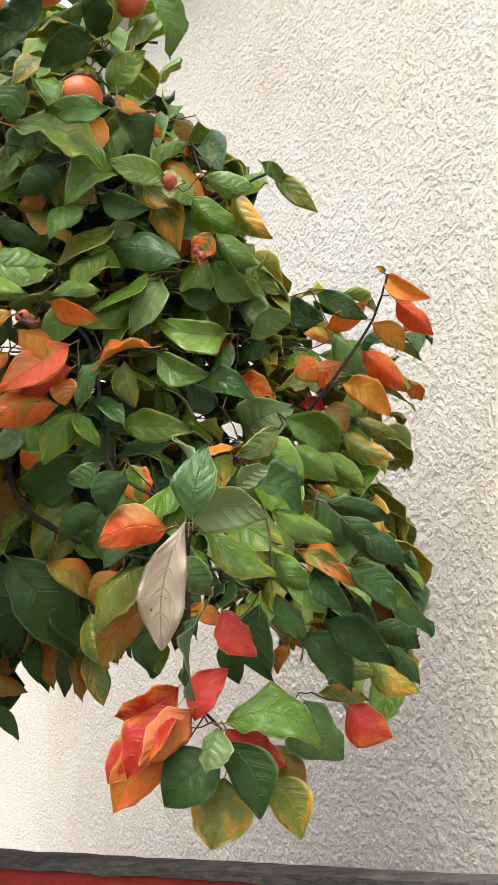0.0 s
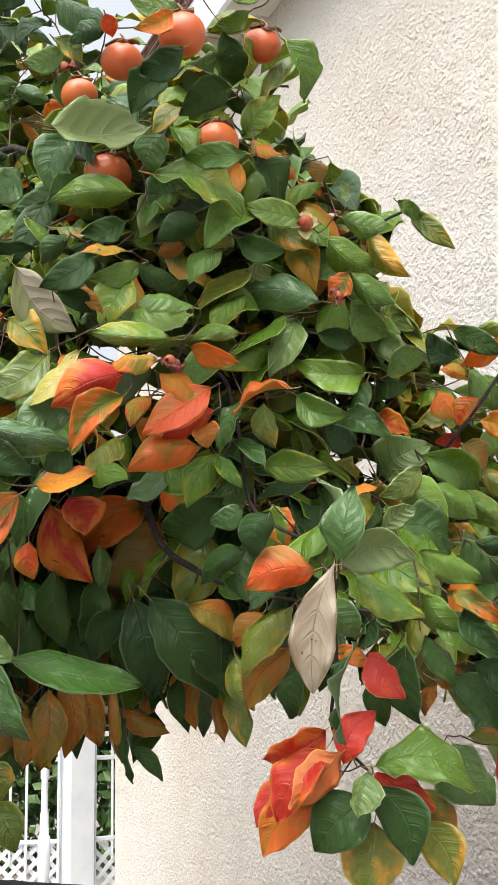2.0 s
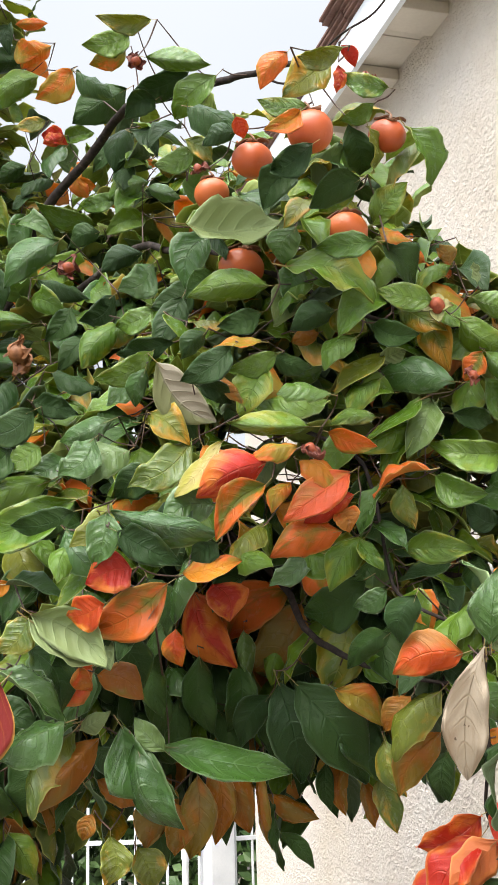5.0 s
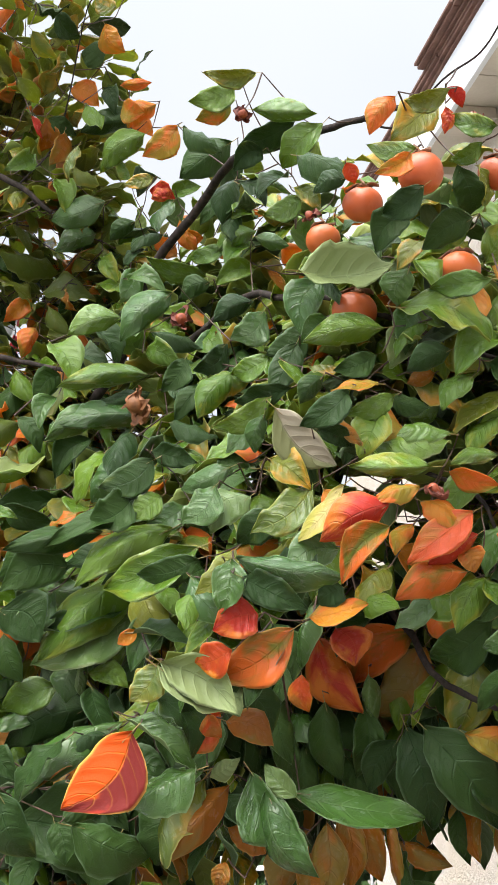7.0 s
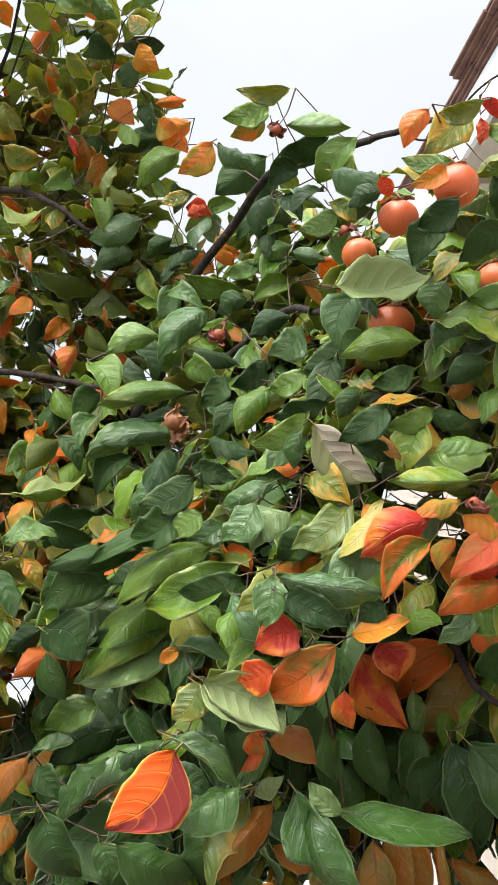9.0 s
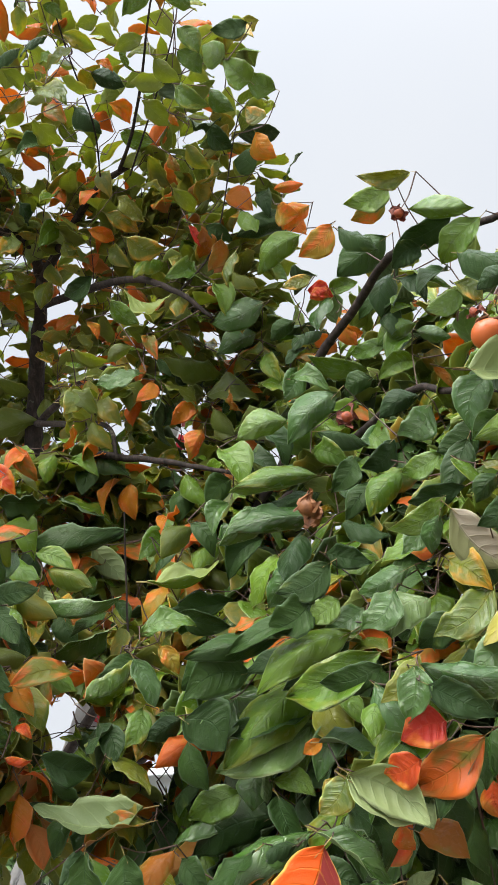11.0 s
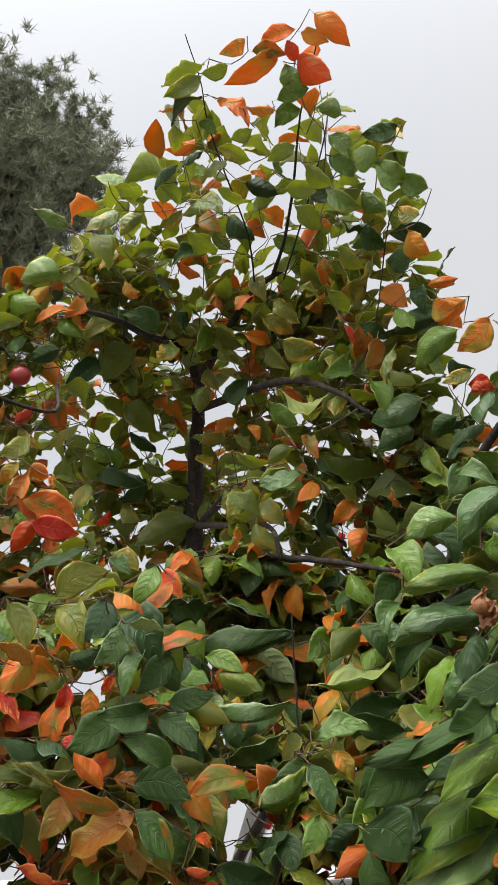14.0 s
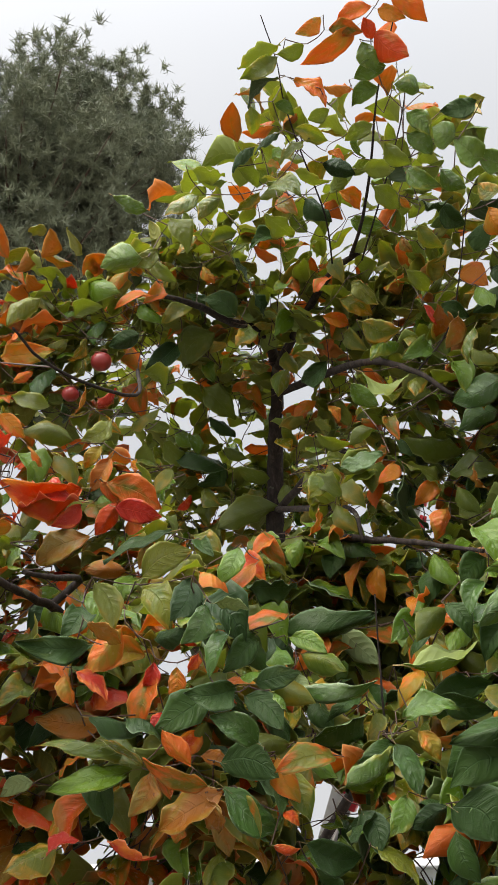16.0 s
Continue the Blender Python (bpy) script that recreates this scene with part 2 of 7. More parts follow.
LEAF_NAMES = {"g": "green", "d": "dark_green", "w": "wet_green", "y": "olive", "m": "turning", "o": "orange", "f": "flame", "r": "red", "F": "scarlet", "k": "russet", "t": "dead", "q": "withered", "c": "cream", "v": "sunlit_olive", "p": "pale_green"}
made_leaf_materials = {}


def leaf_materials(kind, joined=False):
    if (kind, joined) not in made_leaf_materials:
        (tones, accent, amount, veins), under, shine = LEAF_KINDS[kind]
        tinge = {"m": (0.12, 0.16, 0.025), "o": (0.30, 0.26, 0.03), "f": (0.40, 0.17, 0.03), "r": (0.48, 0.04, 0.03), "y": (0.09, 0.15, 0.02), "k": (0.22, 0.17, 0.04)}.get(kind)
        tag = "leaf_" + LEAF_NAMES[kind] + ("_inner" if joined else "")
        warm = kind in "oFfrkmtqc"
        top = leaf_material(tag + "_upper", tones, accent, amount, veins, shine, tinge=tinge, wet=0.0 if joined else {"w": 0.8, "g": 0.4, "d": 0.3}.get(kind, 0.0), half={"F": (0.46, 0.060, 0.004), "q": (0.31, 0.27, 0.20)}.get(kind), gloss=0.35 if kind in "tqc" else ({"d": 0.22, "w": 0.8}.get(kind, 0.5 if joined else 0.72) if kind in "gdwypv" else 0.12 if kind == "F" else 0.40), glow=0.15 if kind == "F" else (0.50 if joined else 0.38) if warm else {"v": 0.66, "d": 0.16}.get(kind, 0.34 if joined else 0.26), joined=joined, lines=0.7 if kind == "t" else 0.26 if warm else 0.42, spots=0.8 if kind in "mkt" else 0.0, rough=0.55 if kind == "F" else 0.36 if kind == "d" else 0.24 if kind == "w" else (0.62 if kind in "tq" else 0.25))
        low = leaf_material(tag + "_under", under, tuple(0.6 * a + 0.4 * b for a, b in zip(accent, under[1])), amount, tuple(min(1, 1.5 * c + 0.03) for c in under[1]), shine, pale=1.0, glow=0.15 if kind == "F" else (0.50 if joined else 0.38) if warm else {"v": 0.66, "d": 0.16}.get(kind, 0.34 if joined else 0.26), joined=joined, lines=0.3 if warm else 0.5, rough=0.52, half=(0.31, 0.27, 0.20) if kind == "q" else None, gloss=0.45)
        made_leaf_materials[kind, joined] = (top, low)
    return made_leaf_materials[kind, joined]


def stucco_material():
    m = Nodes("stucco")
    p = m.world_place()
    stain = m.noise(1.1, 5, p, 0.6, 0.6)
    mid = m.noise(9.0, 4, p, 0.6)
    fine = m.noise(170.0, 3, p, 0.7)
    col = m.ramp(m.math("MULTIPLY_ADD", stain, 0.65, m.math("MULTIPLY", mid, 0.35)), (0.28, (0.575, 0.50, 0.42)), (0.5, (0.67, 0.61, 0.535)), (0.75, (0.73, 0.685, 0.62)))
    col = m.mix(m.math("MULTIPLY", fine, 0.30), col, (0.34, 0.30, 0.26))
    tint = m.noise(0.9, 4, m.place((1.0, 1.0, 0.7)), 0.6, 0.8)
    col = m.mix(m.math("MULTIPLY", m.math("SUBTRACT", tint, 0.5, clamp=True), 1.6, clamp=True), col, (0.66, 0.66, 0.675))
    col = m.mix(m.math("MULTIPLY", m.math("SUBTRACT", m.noise(1.6, 4, p, 0.6, 0.4), 0.55, clamp=True), 1.5, clamp=True), col, (0.58, 0.50, 0.34))
    crumb = m.math("MULTIPLY", m.math("SUBTRACT", m.noise(84.0, 3, p, 0.5, 0.15), 0.50), 7.0, clamp=True)
    grit = m.math("MULTIPLY", m.math("SUBTRACT", m.noise(210.0, 2, p, 0.6), 0.51), 5.5, clamp=True)
    h = m.math("MULTIPLY_ADD", fine, 0.12, m.math("MULTIPLY_ADD", grit, 0.35, crumb))
    return m.done(m.surface(col, 0.92, m.bump(h, 0.85, 0.0045), 0, 0.15))


def wood_material(name, low, high, grain=(2, 60, 60), rough=0.75, cracks=0.5):
    m = Nodes(name)
    v = m.place(grain)
    line = m.noise(1.6, 5, v, 0.65, 0.5)
    patch = m.noise(3.0, 3, m.place())
    col = m.ramp(m.math("MULTIPLY_ADD", line, 0.7, m.math("MULTIPLY", patch, 0.3)), (0.3, low), (0.68, high))
    return m.done(m.surface(col, m.math("MULTIPLY_ADD", line, 0.2, rough - 0.1), m.bump(line, cracks, 0.006), 0, 0.15))


def bark_material():
    m = Nodes("bark")
    v = m.place((26, 26, 9))
    crack = m.noise(2.4, 5, v, 0.65, 0.8)
    tone = m.noise(14.0, 3, m.place())
    col = m.ramp(crack, (0.34, (0.010, 0.008, 0.007)), (0.55, (0.030, 0.022, 0.019)), (0.8, (0.085, 0.064, 0.056)))
    col = m.mix(m.math("MULTIPLY", m.math("GREATER_THAN", tone, 0.66), 0.35), col, (0.14, 0.15, 0.11))
    return m.done(m.surface(col, 0.85, m.bump(crack, 0.9, 0.006), 0, 0.22))


def fruit_material(name, low, high, bloom):
    m = Nodes(name)
    rnd = m.node("ShaderNodeObjectInfo").outputs["Random"]
    v = m.place()
    big, fine = m.noise(22.0, 4, v, 0.5), m.noise(260.0, 2, v)
    col = m.ramp(m.math("MULTIPLY_ADD", rnd, 0.3, m.math("MULTIPLY", big, 0.7)), (0.25, low), (0.7, high))
    col = m.mix(m.math("MULTIPLY", m.noise(38.0, 5, v, 0.7), 0.16), col, bloom)
    drops = m.node("ShaderNodeTexVoronoi", Scale=130.0)
    m.link(v, drops.inputs["Vector"])
    bead = m.math("MULTIPLY", m.math("SUBTRACT", 1.0, m.math("MULTIPLY", drops.outputs["Distance"], 2.4), clamp=True), m.math("GREATER_THAN", m.noise(30.0, 1, v), 0.6))
    return m.done(m.surface(col, m.math("MULTIPLY_ADD", big, 0.25, 0.26), m.bump(m.math("MULTIPLY_ADD", fine, 0.05, bead), 0.35, 0.0015), 0, 0.5))


STUCCO = stucco_material()
BARK = bark_material()
TWIG = plain_material("twig_bark", (0.035, 0.02, 0.016), (0.10, 0.055, 0.04), 60, 0.6, 0.4)
STALK = plain_material("leaf_stalk", (0.20, 0.17, 0.05), (0.32, 0.22, 0.08), 60, 0.5, 0.2)
FRUIT = fruit_material("persimmon_skin", (0.35, 0.045, 0.012), (0.50, 0.105, 0.018), (0.52, 0.22, 0.10))
FRUIT_DARK = fruit_material("persimmon_overripe", (0.16, 0.010, 0.014), (0.28, 0.022, 0.020), (0.30, 0.08, 0.07))
CALYX = plain_material("calyx", (0.17, 0.19, 0.07), (0.30, 0.26, 0.11), 40, 0.7, 0.5)
CALYX_BROWN = plain_material("calyx_brown", (0.09, 0.040, 0.022), (0.26, 0.13, 0.06), 60, 0.7, 0.8)
CALYX_DRY = plain_material("calyx_dry", (0.045, 0.012, 0.008), (0.17, 0.036, 0.018), 50, 0.7, 0.8)
PULP = plain_material("dried_pulp", (0.14, 0.020, 0.010), (0.36, 0.085, 0.03), 70, 0.5, 0.9)
WITHERED = plain_material("withered_skin", (0.08, 0.03, 0.012), (0.28, 0.11, 0.035), 60, 0.6, 0.9)
WHITE_PAINT = plain_material("white_paint", (0.52, 0.54, 0.56), (0.64, 0.65, 0.66), 6, 0.5, 0.12)
CREAM_PAINT = plain_material("cream_paint", (0.52, 0.47, 0.40), (0.64, 0.59, 0.51), 5, 0.7, 0.2)
FASCIA_PAINT = plain_material("fascia_paint", (0.66, 0.70, 0.75), (0.78, 0.81, 0.85), 4, 0.5, 0.15)
TILE = plain_material("roof_tile", (0.10, 0.05, 0.04), (0.24, 0.13, 0.10), 9, 0.8, 0.6, stretch=(1, 1, 1))
RED_BOARD = wood_material("red_stain", (0.12, 0.012, 0.010), (0.26, 0.028, 0.020))
GREY_BEAM = wood_material("weathered_beam", (0.014, 0.012, 0.011), (0.105, 0.096, 0.088), rough=0.8, cracks=1.0)
ALUMINIUM = plain_material("aluminium", (0.50, 0.51, 0.53), (0.66, 0.67, 0.68), 20, 0.42, 0.1, metal=0.35)
RED_PLASTIC = plain_material("red_plastic", (0.30, 0.008, 0.016), (0.42, 0.015, 0.025), 20, 0.4, 0.1)
GROUND = plain_material("garden_soil", (0.11, 0.10, 0.08), (0.24, 0.215, 0.175), 1.5, 0.95, 0.6, grit=30)
# for the unseen slab that bounces light onto the house wall
BOUNCE_CONCRETE = plain_material("pale_concrete", (0.40, 0.385, 0.36), (0.52, 0.50, 0.47), 1.5, 0.95, 0.3, grit=30)
HEDGE_LEAF = plain_material("hedge_leaf", (0.02, 0.05, 0.012), (0.07, 0.13, 0.03), 8, 0.5, 0.2)
# needles lightened to put distance haze into their colour
NEEDLE = plain_material("pine_needle", (0.09, 0.11, 0.07), (0.20, 0.225, 0.14), 0.8, 0.6, 0.1)
PINE_BARK = plain_material("pine_bark", (0.05, 0.035, 0.028), (0.13, 0.085, 0.06), 6, 0.9, 0.8)
GLASS = Nodes("window_glass")
GLASS = GLASS.done(GLASS.surface((0.02, 0.024, 0.03), 0.06, None, 0, 0.8))
SHUTTER = plain_material("shutter_slat", (0.62, 0.64, 0.66), (0.74, 0.75, 0.76), 8, 0.5, 0.1)


# ---- building helpers ----
def thing(name, label, category, group="", kind="", at=(0, 0, 0)):
    ob = new(name)
    ob.location = at
    ob.empty_display_size = 0.1
    return tagged(ob, label, category, group, kind)


def mesh_of(name, bm, *materials, smooth=False):
    me = bpy.data.meshes.new(name)
    bm.to_mesh(me)
    bm.free()
    for mat in materials:
        me.materials.append(mat)
    if smooth:
        me.polygons.foreach_set("use_smooth", [True] * len(me.polygons))
    return me


def part(name, bm, material, parent, label="", smooth=False):
    """One mesh under a thing or a part; its points are given in the world."""
    ob = new(name, mesh_of(name, bm, *(material if isinstance(material, (list, tuple)) else (material,)), smooth=smooth))
    base = parent
    while base.parent is not None:
        base = base.parent
    ob.parent = parent
    ob.matrix_parent_inverse = Matrix.Translation(base.location).inverted() if parent is base else Matrix.Identity(4)
    return tagged(ob, label)


def box(bm, size, m, bevel=0.0):
    """A box of that size, its middle at the pose m."""
    geom = bmesh.ops.create_cube(bm, size=1.0, matrix=m @ Matrix.Diagonal((*size, 1)))
    if bevel:
        edges = list({e for v in geom["verts"] for e in v.link_edges})
        bmesh.ops.bevel(bm, geom=edges, offset=bevel, segments=2, profile=0.6, affect="EDGES")


def one_box(size, m, bevel=0.0):
    bm = bmesh.new()
    box(bm, size, m, bevel)
    return bm


def along(a, b, spin=(0, 0, 1)):
    """A pose in the middle of a and b with x from a to b."""
    a, b = Vector(a), Vector(b)
    x = (b - a).normalized()
    y = Vector(spin).cross(x).normalized()
    z = x.cross(y)
    m = Matrix((x, y, z)).transposed().to_4x4()
    m.translation = (a + b) / 2
    return m, (b - a).length


def tube(bm, points, radii, sides=7, material=0):
    """A limb through points, with a radius at each."""
    pts = [Vector(p) for p in points]
    ring_before, turn = None, Vector((0.3, 0.9, 0.2))
    for n, p in enumerate(pts):
        way = (pts[min(n + 1, len(pts) - 1)] - pts[max(n - 1, 0)]).normalized()
        a = turn - way * turn.dot(way)
        a = a.normalized() if a.length > 1e-4 else way.orthogonal().normalized()
        b = way.cross(a)
        turn = a
        ring = [bm.verts.new(p + radii[n] * (a * math.cos(k * math.tau / sides) + b * math.sin(k * math.tau / sides))) for k in range(sides)]
        if ring_before:
            for k in range(sides):
                f = bm.faces.new((ring_before[k], ring_before[(k + 1) % sides], ring[(k + 1) % sides], ring[k]))
                f.material_index, f.smooth = material, True
        ring_before = ring
    bm.faces.new(ring_before).material_index = material


def bent(points, steps=5, wander=0.0, rnd=random):
    """A smooth line through points."""
    pts = [Vector(p) for p in points]
    full = [pts[0] * 2 - pts[1], *pts, pts[-1] * 2 - pts[-2]]
    out = []
    for i in range(1, len(full) - 2):
        a, b, c, e = full[i - 1 : i + 3]
        for s in range(steps):
            t = s / steps
            q = 0.5 * (2 * b + (c - a) * t + (2 * a - 5 * b + 4 * c - e) * t * t + (3 * b - a - 3 * c + e) * t**3)
            out.append(q + Vector([rnd.uniform(-wander, wander) for _ in range(3)]))
    return [*out, pts[-1]]


def smooth_noise(x, y, seed):
    """Value noise on arrays, 0 to 1."""
    table = np.random.RandomState(seed).rand(256, 256)
    xi, yi = np.floor(x).astype(int), np.floor(y).astype(int)
    fx, fy = x - xi, y - yi
    fx, fy = fx * fx * (3 - 2 * fx), fy * fy * (3 - 2 * fy)
    g = lambda i, j: table[(xi + i) % 256, (yi + j) % 256]  # noqa: E731
    return (g(0, 0) * (1 - fx) + g(1, 0) * fx) * (1 - fy) + (g(0, 1) * (1 - fx) + g(1, 1) * fx) * fy


def grid_object(name, co, nu, nv, material, parent=None):
    """A sheet from an array of nu x nv points."""
    me = bpy.data.meshes.new(name)
    me.vertices.add(nu * nv)
    me.vertices.foreach_set("co", co.astype(np.float32).ravel())
    i, j = np.meshgrid(np.arange(nu - 1), np.arange(nv - 1), indexing="ij")
    a = (i * nv + j).ravel()
    quads = np.stack([a, a + nv, a + nv + 1, a + 1], 1)
    me.loops.add(quads.size)
    me.loops.foreach_set("vertex_index", quads.ravel())
    me.polygons.add(len(quads))
    me.polygons.foreach_set("loop_start", np.arange(0, quads.size, 4))
    me.polygons.foreach_set("use_smooth", np.ones(len(quads), bool))
    me.update(calc_edges=True)
    me.validate()
    me.materials.append(material)
    ob = new(name, me)
    if parent:
        ob.parent = parent
        ob.matrix_parent_inverse = Matrix.Translation(parent.location).inverted()
    return ob


# ---- ground ----
bm = bmesh.new()
bmesh.ops.create_grid(bm, x_segments=80, y_segments=80, size=400)
for vert in bm.verts:
    far = max(0.0, vert.co.length - 30) / 370
    vert.co.z = 0.04 * noise.noise(vert.co * 0.05) - 0.02 + 2.0 * far * noise.noise(vert.co * 0.006)
tagged(new("ground", mesh_of("ground", bm, GROUND, smooth=True)), "brown garden soil with gravel round the tree", "ground", kind="structure")

# unseen pale slab, added to bounce light onto the lower house wall
bm = bmesh.new()
bounce_slab = [bm.verts.new(p) for p in ((-5.6, 4.3, 0.06), (1.05, 2.1, 0.06), (0.6, 3.2, 0.06), (-1.0, 6.3, 0.06), (-1.3, 8.2, 0.06), (-5.6, 7.1, 0.06))]
slab = bm.faces.new(bounce_slab)
low = bmesh.ops.extrude_face_region(bm, geom=[slab])["geom"]
bmesh.ops.translate(bm, verts=[g for g in low if isinstance(g, bmesh.types.BMVert)], vec=(0, 0, -0.12))
bmesh.ops.recalc_face_normals(bm, faces=bm.faces)
tagged(new("pavement", mesh_of("pavement", bm, BOUNCE_CONCRETE)), "pale concrete paving between fence and house", "pavement", kind="structure")

# ---- the stucco house ----
# its long wall runs from the far corner towards and past the camera's side
CORNER = Vector((-1.32, 6.34, 0))
RUN = Vector((0.4595, -0.888, 0)).normalized()
OUT = Vector((-0.888, -0.4595, 0)).normalized()
UP = Vector((0, 0, 1))
WALL_TOP, LENGTH = 4.17, 9.0
house = thing("house", "cream roughcast house with white eaves and brown roof tiles", "house", at=tuple(CORNER))
house_pose = Matrix((RUN, -OUT, UP)).transposed().to_4x4()


def on_house(s, out, z):
    """A point s metres along the wall, out metres before it, at height z."""
    return CORNER + RUN * s + OUT * out + UP * z


def house_box(name, s0, s1, o0, o1, z0, z1, material, parent, label="", bevel=0.0):
    m = house_pose.copy()
    m.translation = on_house((s0 + s1) / 2, (o0 + o1) / 2, (z0 + z1) / 2)
    return part(name, one_box((abs(s1 - s0), abs(o1 - o0), abs(z1 - z0)), m, bevel), material, parent, label)


house_box("wall", 0.0, LENGTH, -6.0, -0.012, 0, WALL_TOP + 0.02, CREAM_PAINT, house, "cream painted wall")
# the coat of stucco: trowelled lumps and hollows
su = np.concatenate([np.linspace(0, 2.0, 330), np.linspace(2.0, 4.35, 470)[1:], np.linspace(4.35, LENGTH, 30)[1:]])
zv = np.concatenate([np.linspace(0, 0.45, 10), np.linspace(0.45, WALL_TOP, 1050)[1:]])
S, Z = np.meshgrid(su, zv, indexing="ij")
warp = 0.06 * smooth_noise(S * 9, Z * 9, 3) + 0.03 * smooth_noise(S * 31, Z * 31, 4)
lump = smooth_noise((0.9 * S + 0.44 * Z + warp) * 88, (0.9 * Z - 0.44 * S + warp) * 88, 5)
lump2 = smooth_noise((0.8 * S - 0.6 * Z - warp) * 128 + 7, (0.8 * Z + 0.6 * S) * 128, 6)
ridge = np.clip((0.6 * lump + 0.4 * lump2 - 0.42) * 5.0, 0, 1)
ridge = ridge * ridge * (3 - 2 * ridge)
relief = 0.0022 * ridge + 0.0014 * lump2 + 0.004 * smooth_noise(S * 3, Z * 3, 8)
base3 = np.array(CORNER)[None, None] + S[..., None] * np.array(RUN) + Z[..., None] * np.array(UP)
coat = grid_object("stucco_coat", base3 + relief[..., None] * np.array(OUT), len(su), len(zv), STUCCO, house)
tagged(coat, "coarse trowelled stucco, cream with grey stains")
house_box("corner_edge", -0.02, 0.03, -0.2, 0.004, 0, WALL_TOP, STUCCO, house)

# eaves: sloping soffit boards, rafter tails, white fascia and stacked tile edges
REACH = 0.20


def sloped(name, s0, s1, o0, z0, o1, z1, thick, material, parent, label=""):
    """A board from (o0, z0) at the wall to (o1, z1), s0 to s1 along it."""
    bm = bmesh.new()
    way = (OUT * (o1 - o0) + UP * (z1 - z0)).normalized()
    across = RUN.cross(way).normalized()
    if across.z < 0:
        across = -across
    ring = [on_house(s, o, z) + across * k for s in (s0, s1) for o, z, k in ((o0, z0, 0), (o1, z1, 0), (o1, z1, thick), (o0, z0, thick))]
    vs = [bm.verts.new(p) for p in ring]
    for f in ((0, 1, 2, 3), (7, 6, 5, 4), (0, 4, 5, 1), (1, 5, 6, 2), (2, 6, 7, 3), (3, 7, 4, 0)):
        bm.faces.new([vs[k] for k in f])
    bmesh.ops.recalc_face_normals(bm, faces=bm.faces)
    return part(name, bm, material, parent, label)


for k in range(int(LENGTH / 1.5) + 1):
    house_box("soffit_board", k * 1.5 - 0.5, k * 1.5 + 0.994, -0.02, REACH, 4.165, 4.185, CREAM_PAINT, house)
for k in range(int(LENGTH / 0.46)):
    s = -0.16 + 0.46 * k
    house_box("rafter_tail", s, s + 0.15, 0.006, REACH - 0.004, 4.115, 4.163, CREAM_PAINT, house, "", 0.004)
house_box("fascia", -0.55, LENGTH, REACH, REACH + 0.022, 4.10, 4.305, FASCIA_PAINT, house, "white painted fascia board", 0.003)
for row in range(6):
    z = 4.308 + 0.0145 * row
    start = -0.6 if row < 4 else 2.2
    o = REACH + 0.03 + 0.010 * row + (0.012 if row > 3 else 0)
    for k in range(22):
        s0 = start + 0.42 * k
        if s0 < LENGTH:
            house_box("roof_tile", s0, s0 + 0.415, o - 0.3, o + 0.003 * ((k * 7 + row) % 3), z, z + 0.0125, TILE, house, "", 0.003)
sloped("roof", -0.6, LENGTH, REACH - 0.02, 4.37, -3.0, 6.2, 0.05, TILE, house, "brown tiled roof slope")

# ---- red garden fence with a weathered cap ----
fence = thing("garden_fence", "red stained board fence with weathered dark cap beam", "fence", at=(0, 2.4, 0))
FENCE_A, FENCE_B, FENCE_TOP = Vector((-3.6, 3.56, 0)), Vector((1.1, 2.02, 0)), 1.145
cap_m, cap_len = along(FENCE_A + UP * (FENCE_TOP - 0.022), FENCE_B + UP * (FENCE_TOP - 0.022))
bm = bmesh.new()
steps = 150
for n in range(steps + 1):
    f = n / steps
    c = FENCE_A.lerp(FENCE_B, f) + UP * FENCE_TOP
    y = cap_m.col[1].to_3d()
    dents = [0.004 * noise.noise(Vector((f * 60, k, 0))) + 0.003 * noise.noise(Vector((f * 210, k, 3))) for k in range(8)]
    prof = ((-0.028, -0.028), (-0.031, -0.008), (-0.026, -0.001), (-0.008, 0.002), (0.010, 0.001), (0.026, -0.002), (0.031, -0.010), (0.028, -0.028))
    ring = [bm.verts.new(c + y * (a + dents[k]) + UP * (b + dents[k])) for k, (a, b) in enumerate(prof)]
    if n:
        for k in range(8):
            bm.faces.new((before[k], before[(k + 1) % 8], ring[(k + 1) % 8], ring[k]))
    before = ring
bmesh.ops.recalc_face_normals(bm, faces=bm.faces)
part("cap_beam", bm, GREY_BEAM, fence, "cracked grey-black weathered beam")
for k in range(7):
    z = FENCE_TOP - 0.030 - 0.15 * k
    m, n = along(FENCE_A + UP * (z - 0.072), FENCE_B + UP * (z - 0.072))
    part("board", one_box((n, 0.024, 0.144), m, 0.004), RED_BOARD, fence)
for k in range(4):
    c = FENCE_A.lerp(FENCE_B, k / 3)
    m, _ = along(FENCE_A, FENCE_B)
    m.translation = c + m.col[1].to_3d() * 0.06 + UP * 0.54
    part("post", one_box((0.08, 0.08, 1.08), m, 0.005), RED_BOARD, fence)

# ---- white railing with its pillar, and the hedge behind it ----
PIL = Vector((-1.91, 7.98, 0))
pillar = thing("gate_pillar", "square white painted gate pillar beside the railing", "pillar", at=tuple(PIL))
m = pose(PIL.x, PIL.y, 0.78, 0, 0, 40)
part("shaft", one_box((0.17, 0.17, 1.56), m, 0.006), WHITE_PAINT, pillar)
part("cap", one_box((0.24, 0.24, 0.05), pose(PIL.x, PIL.y, 1.585, 0, 0, 40), 0.012), WHITE_PAINT, pillar)


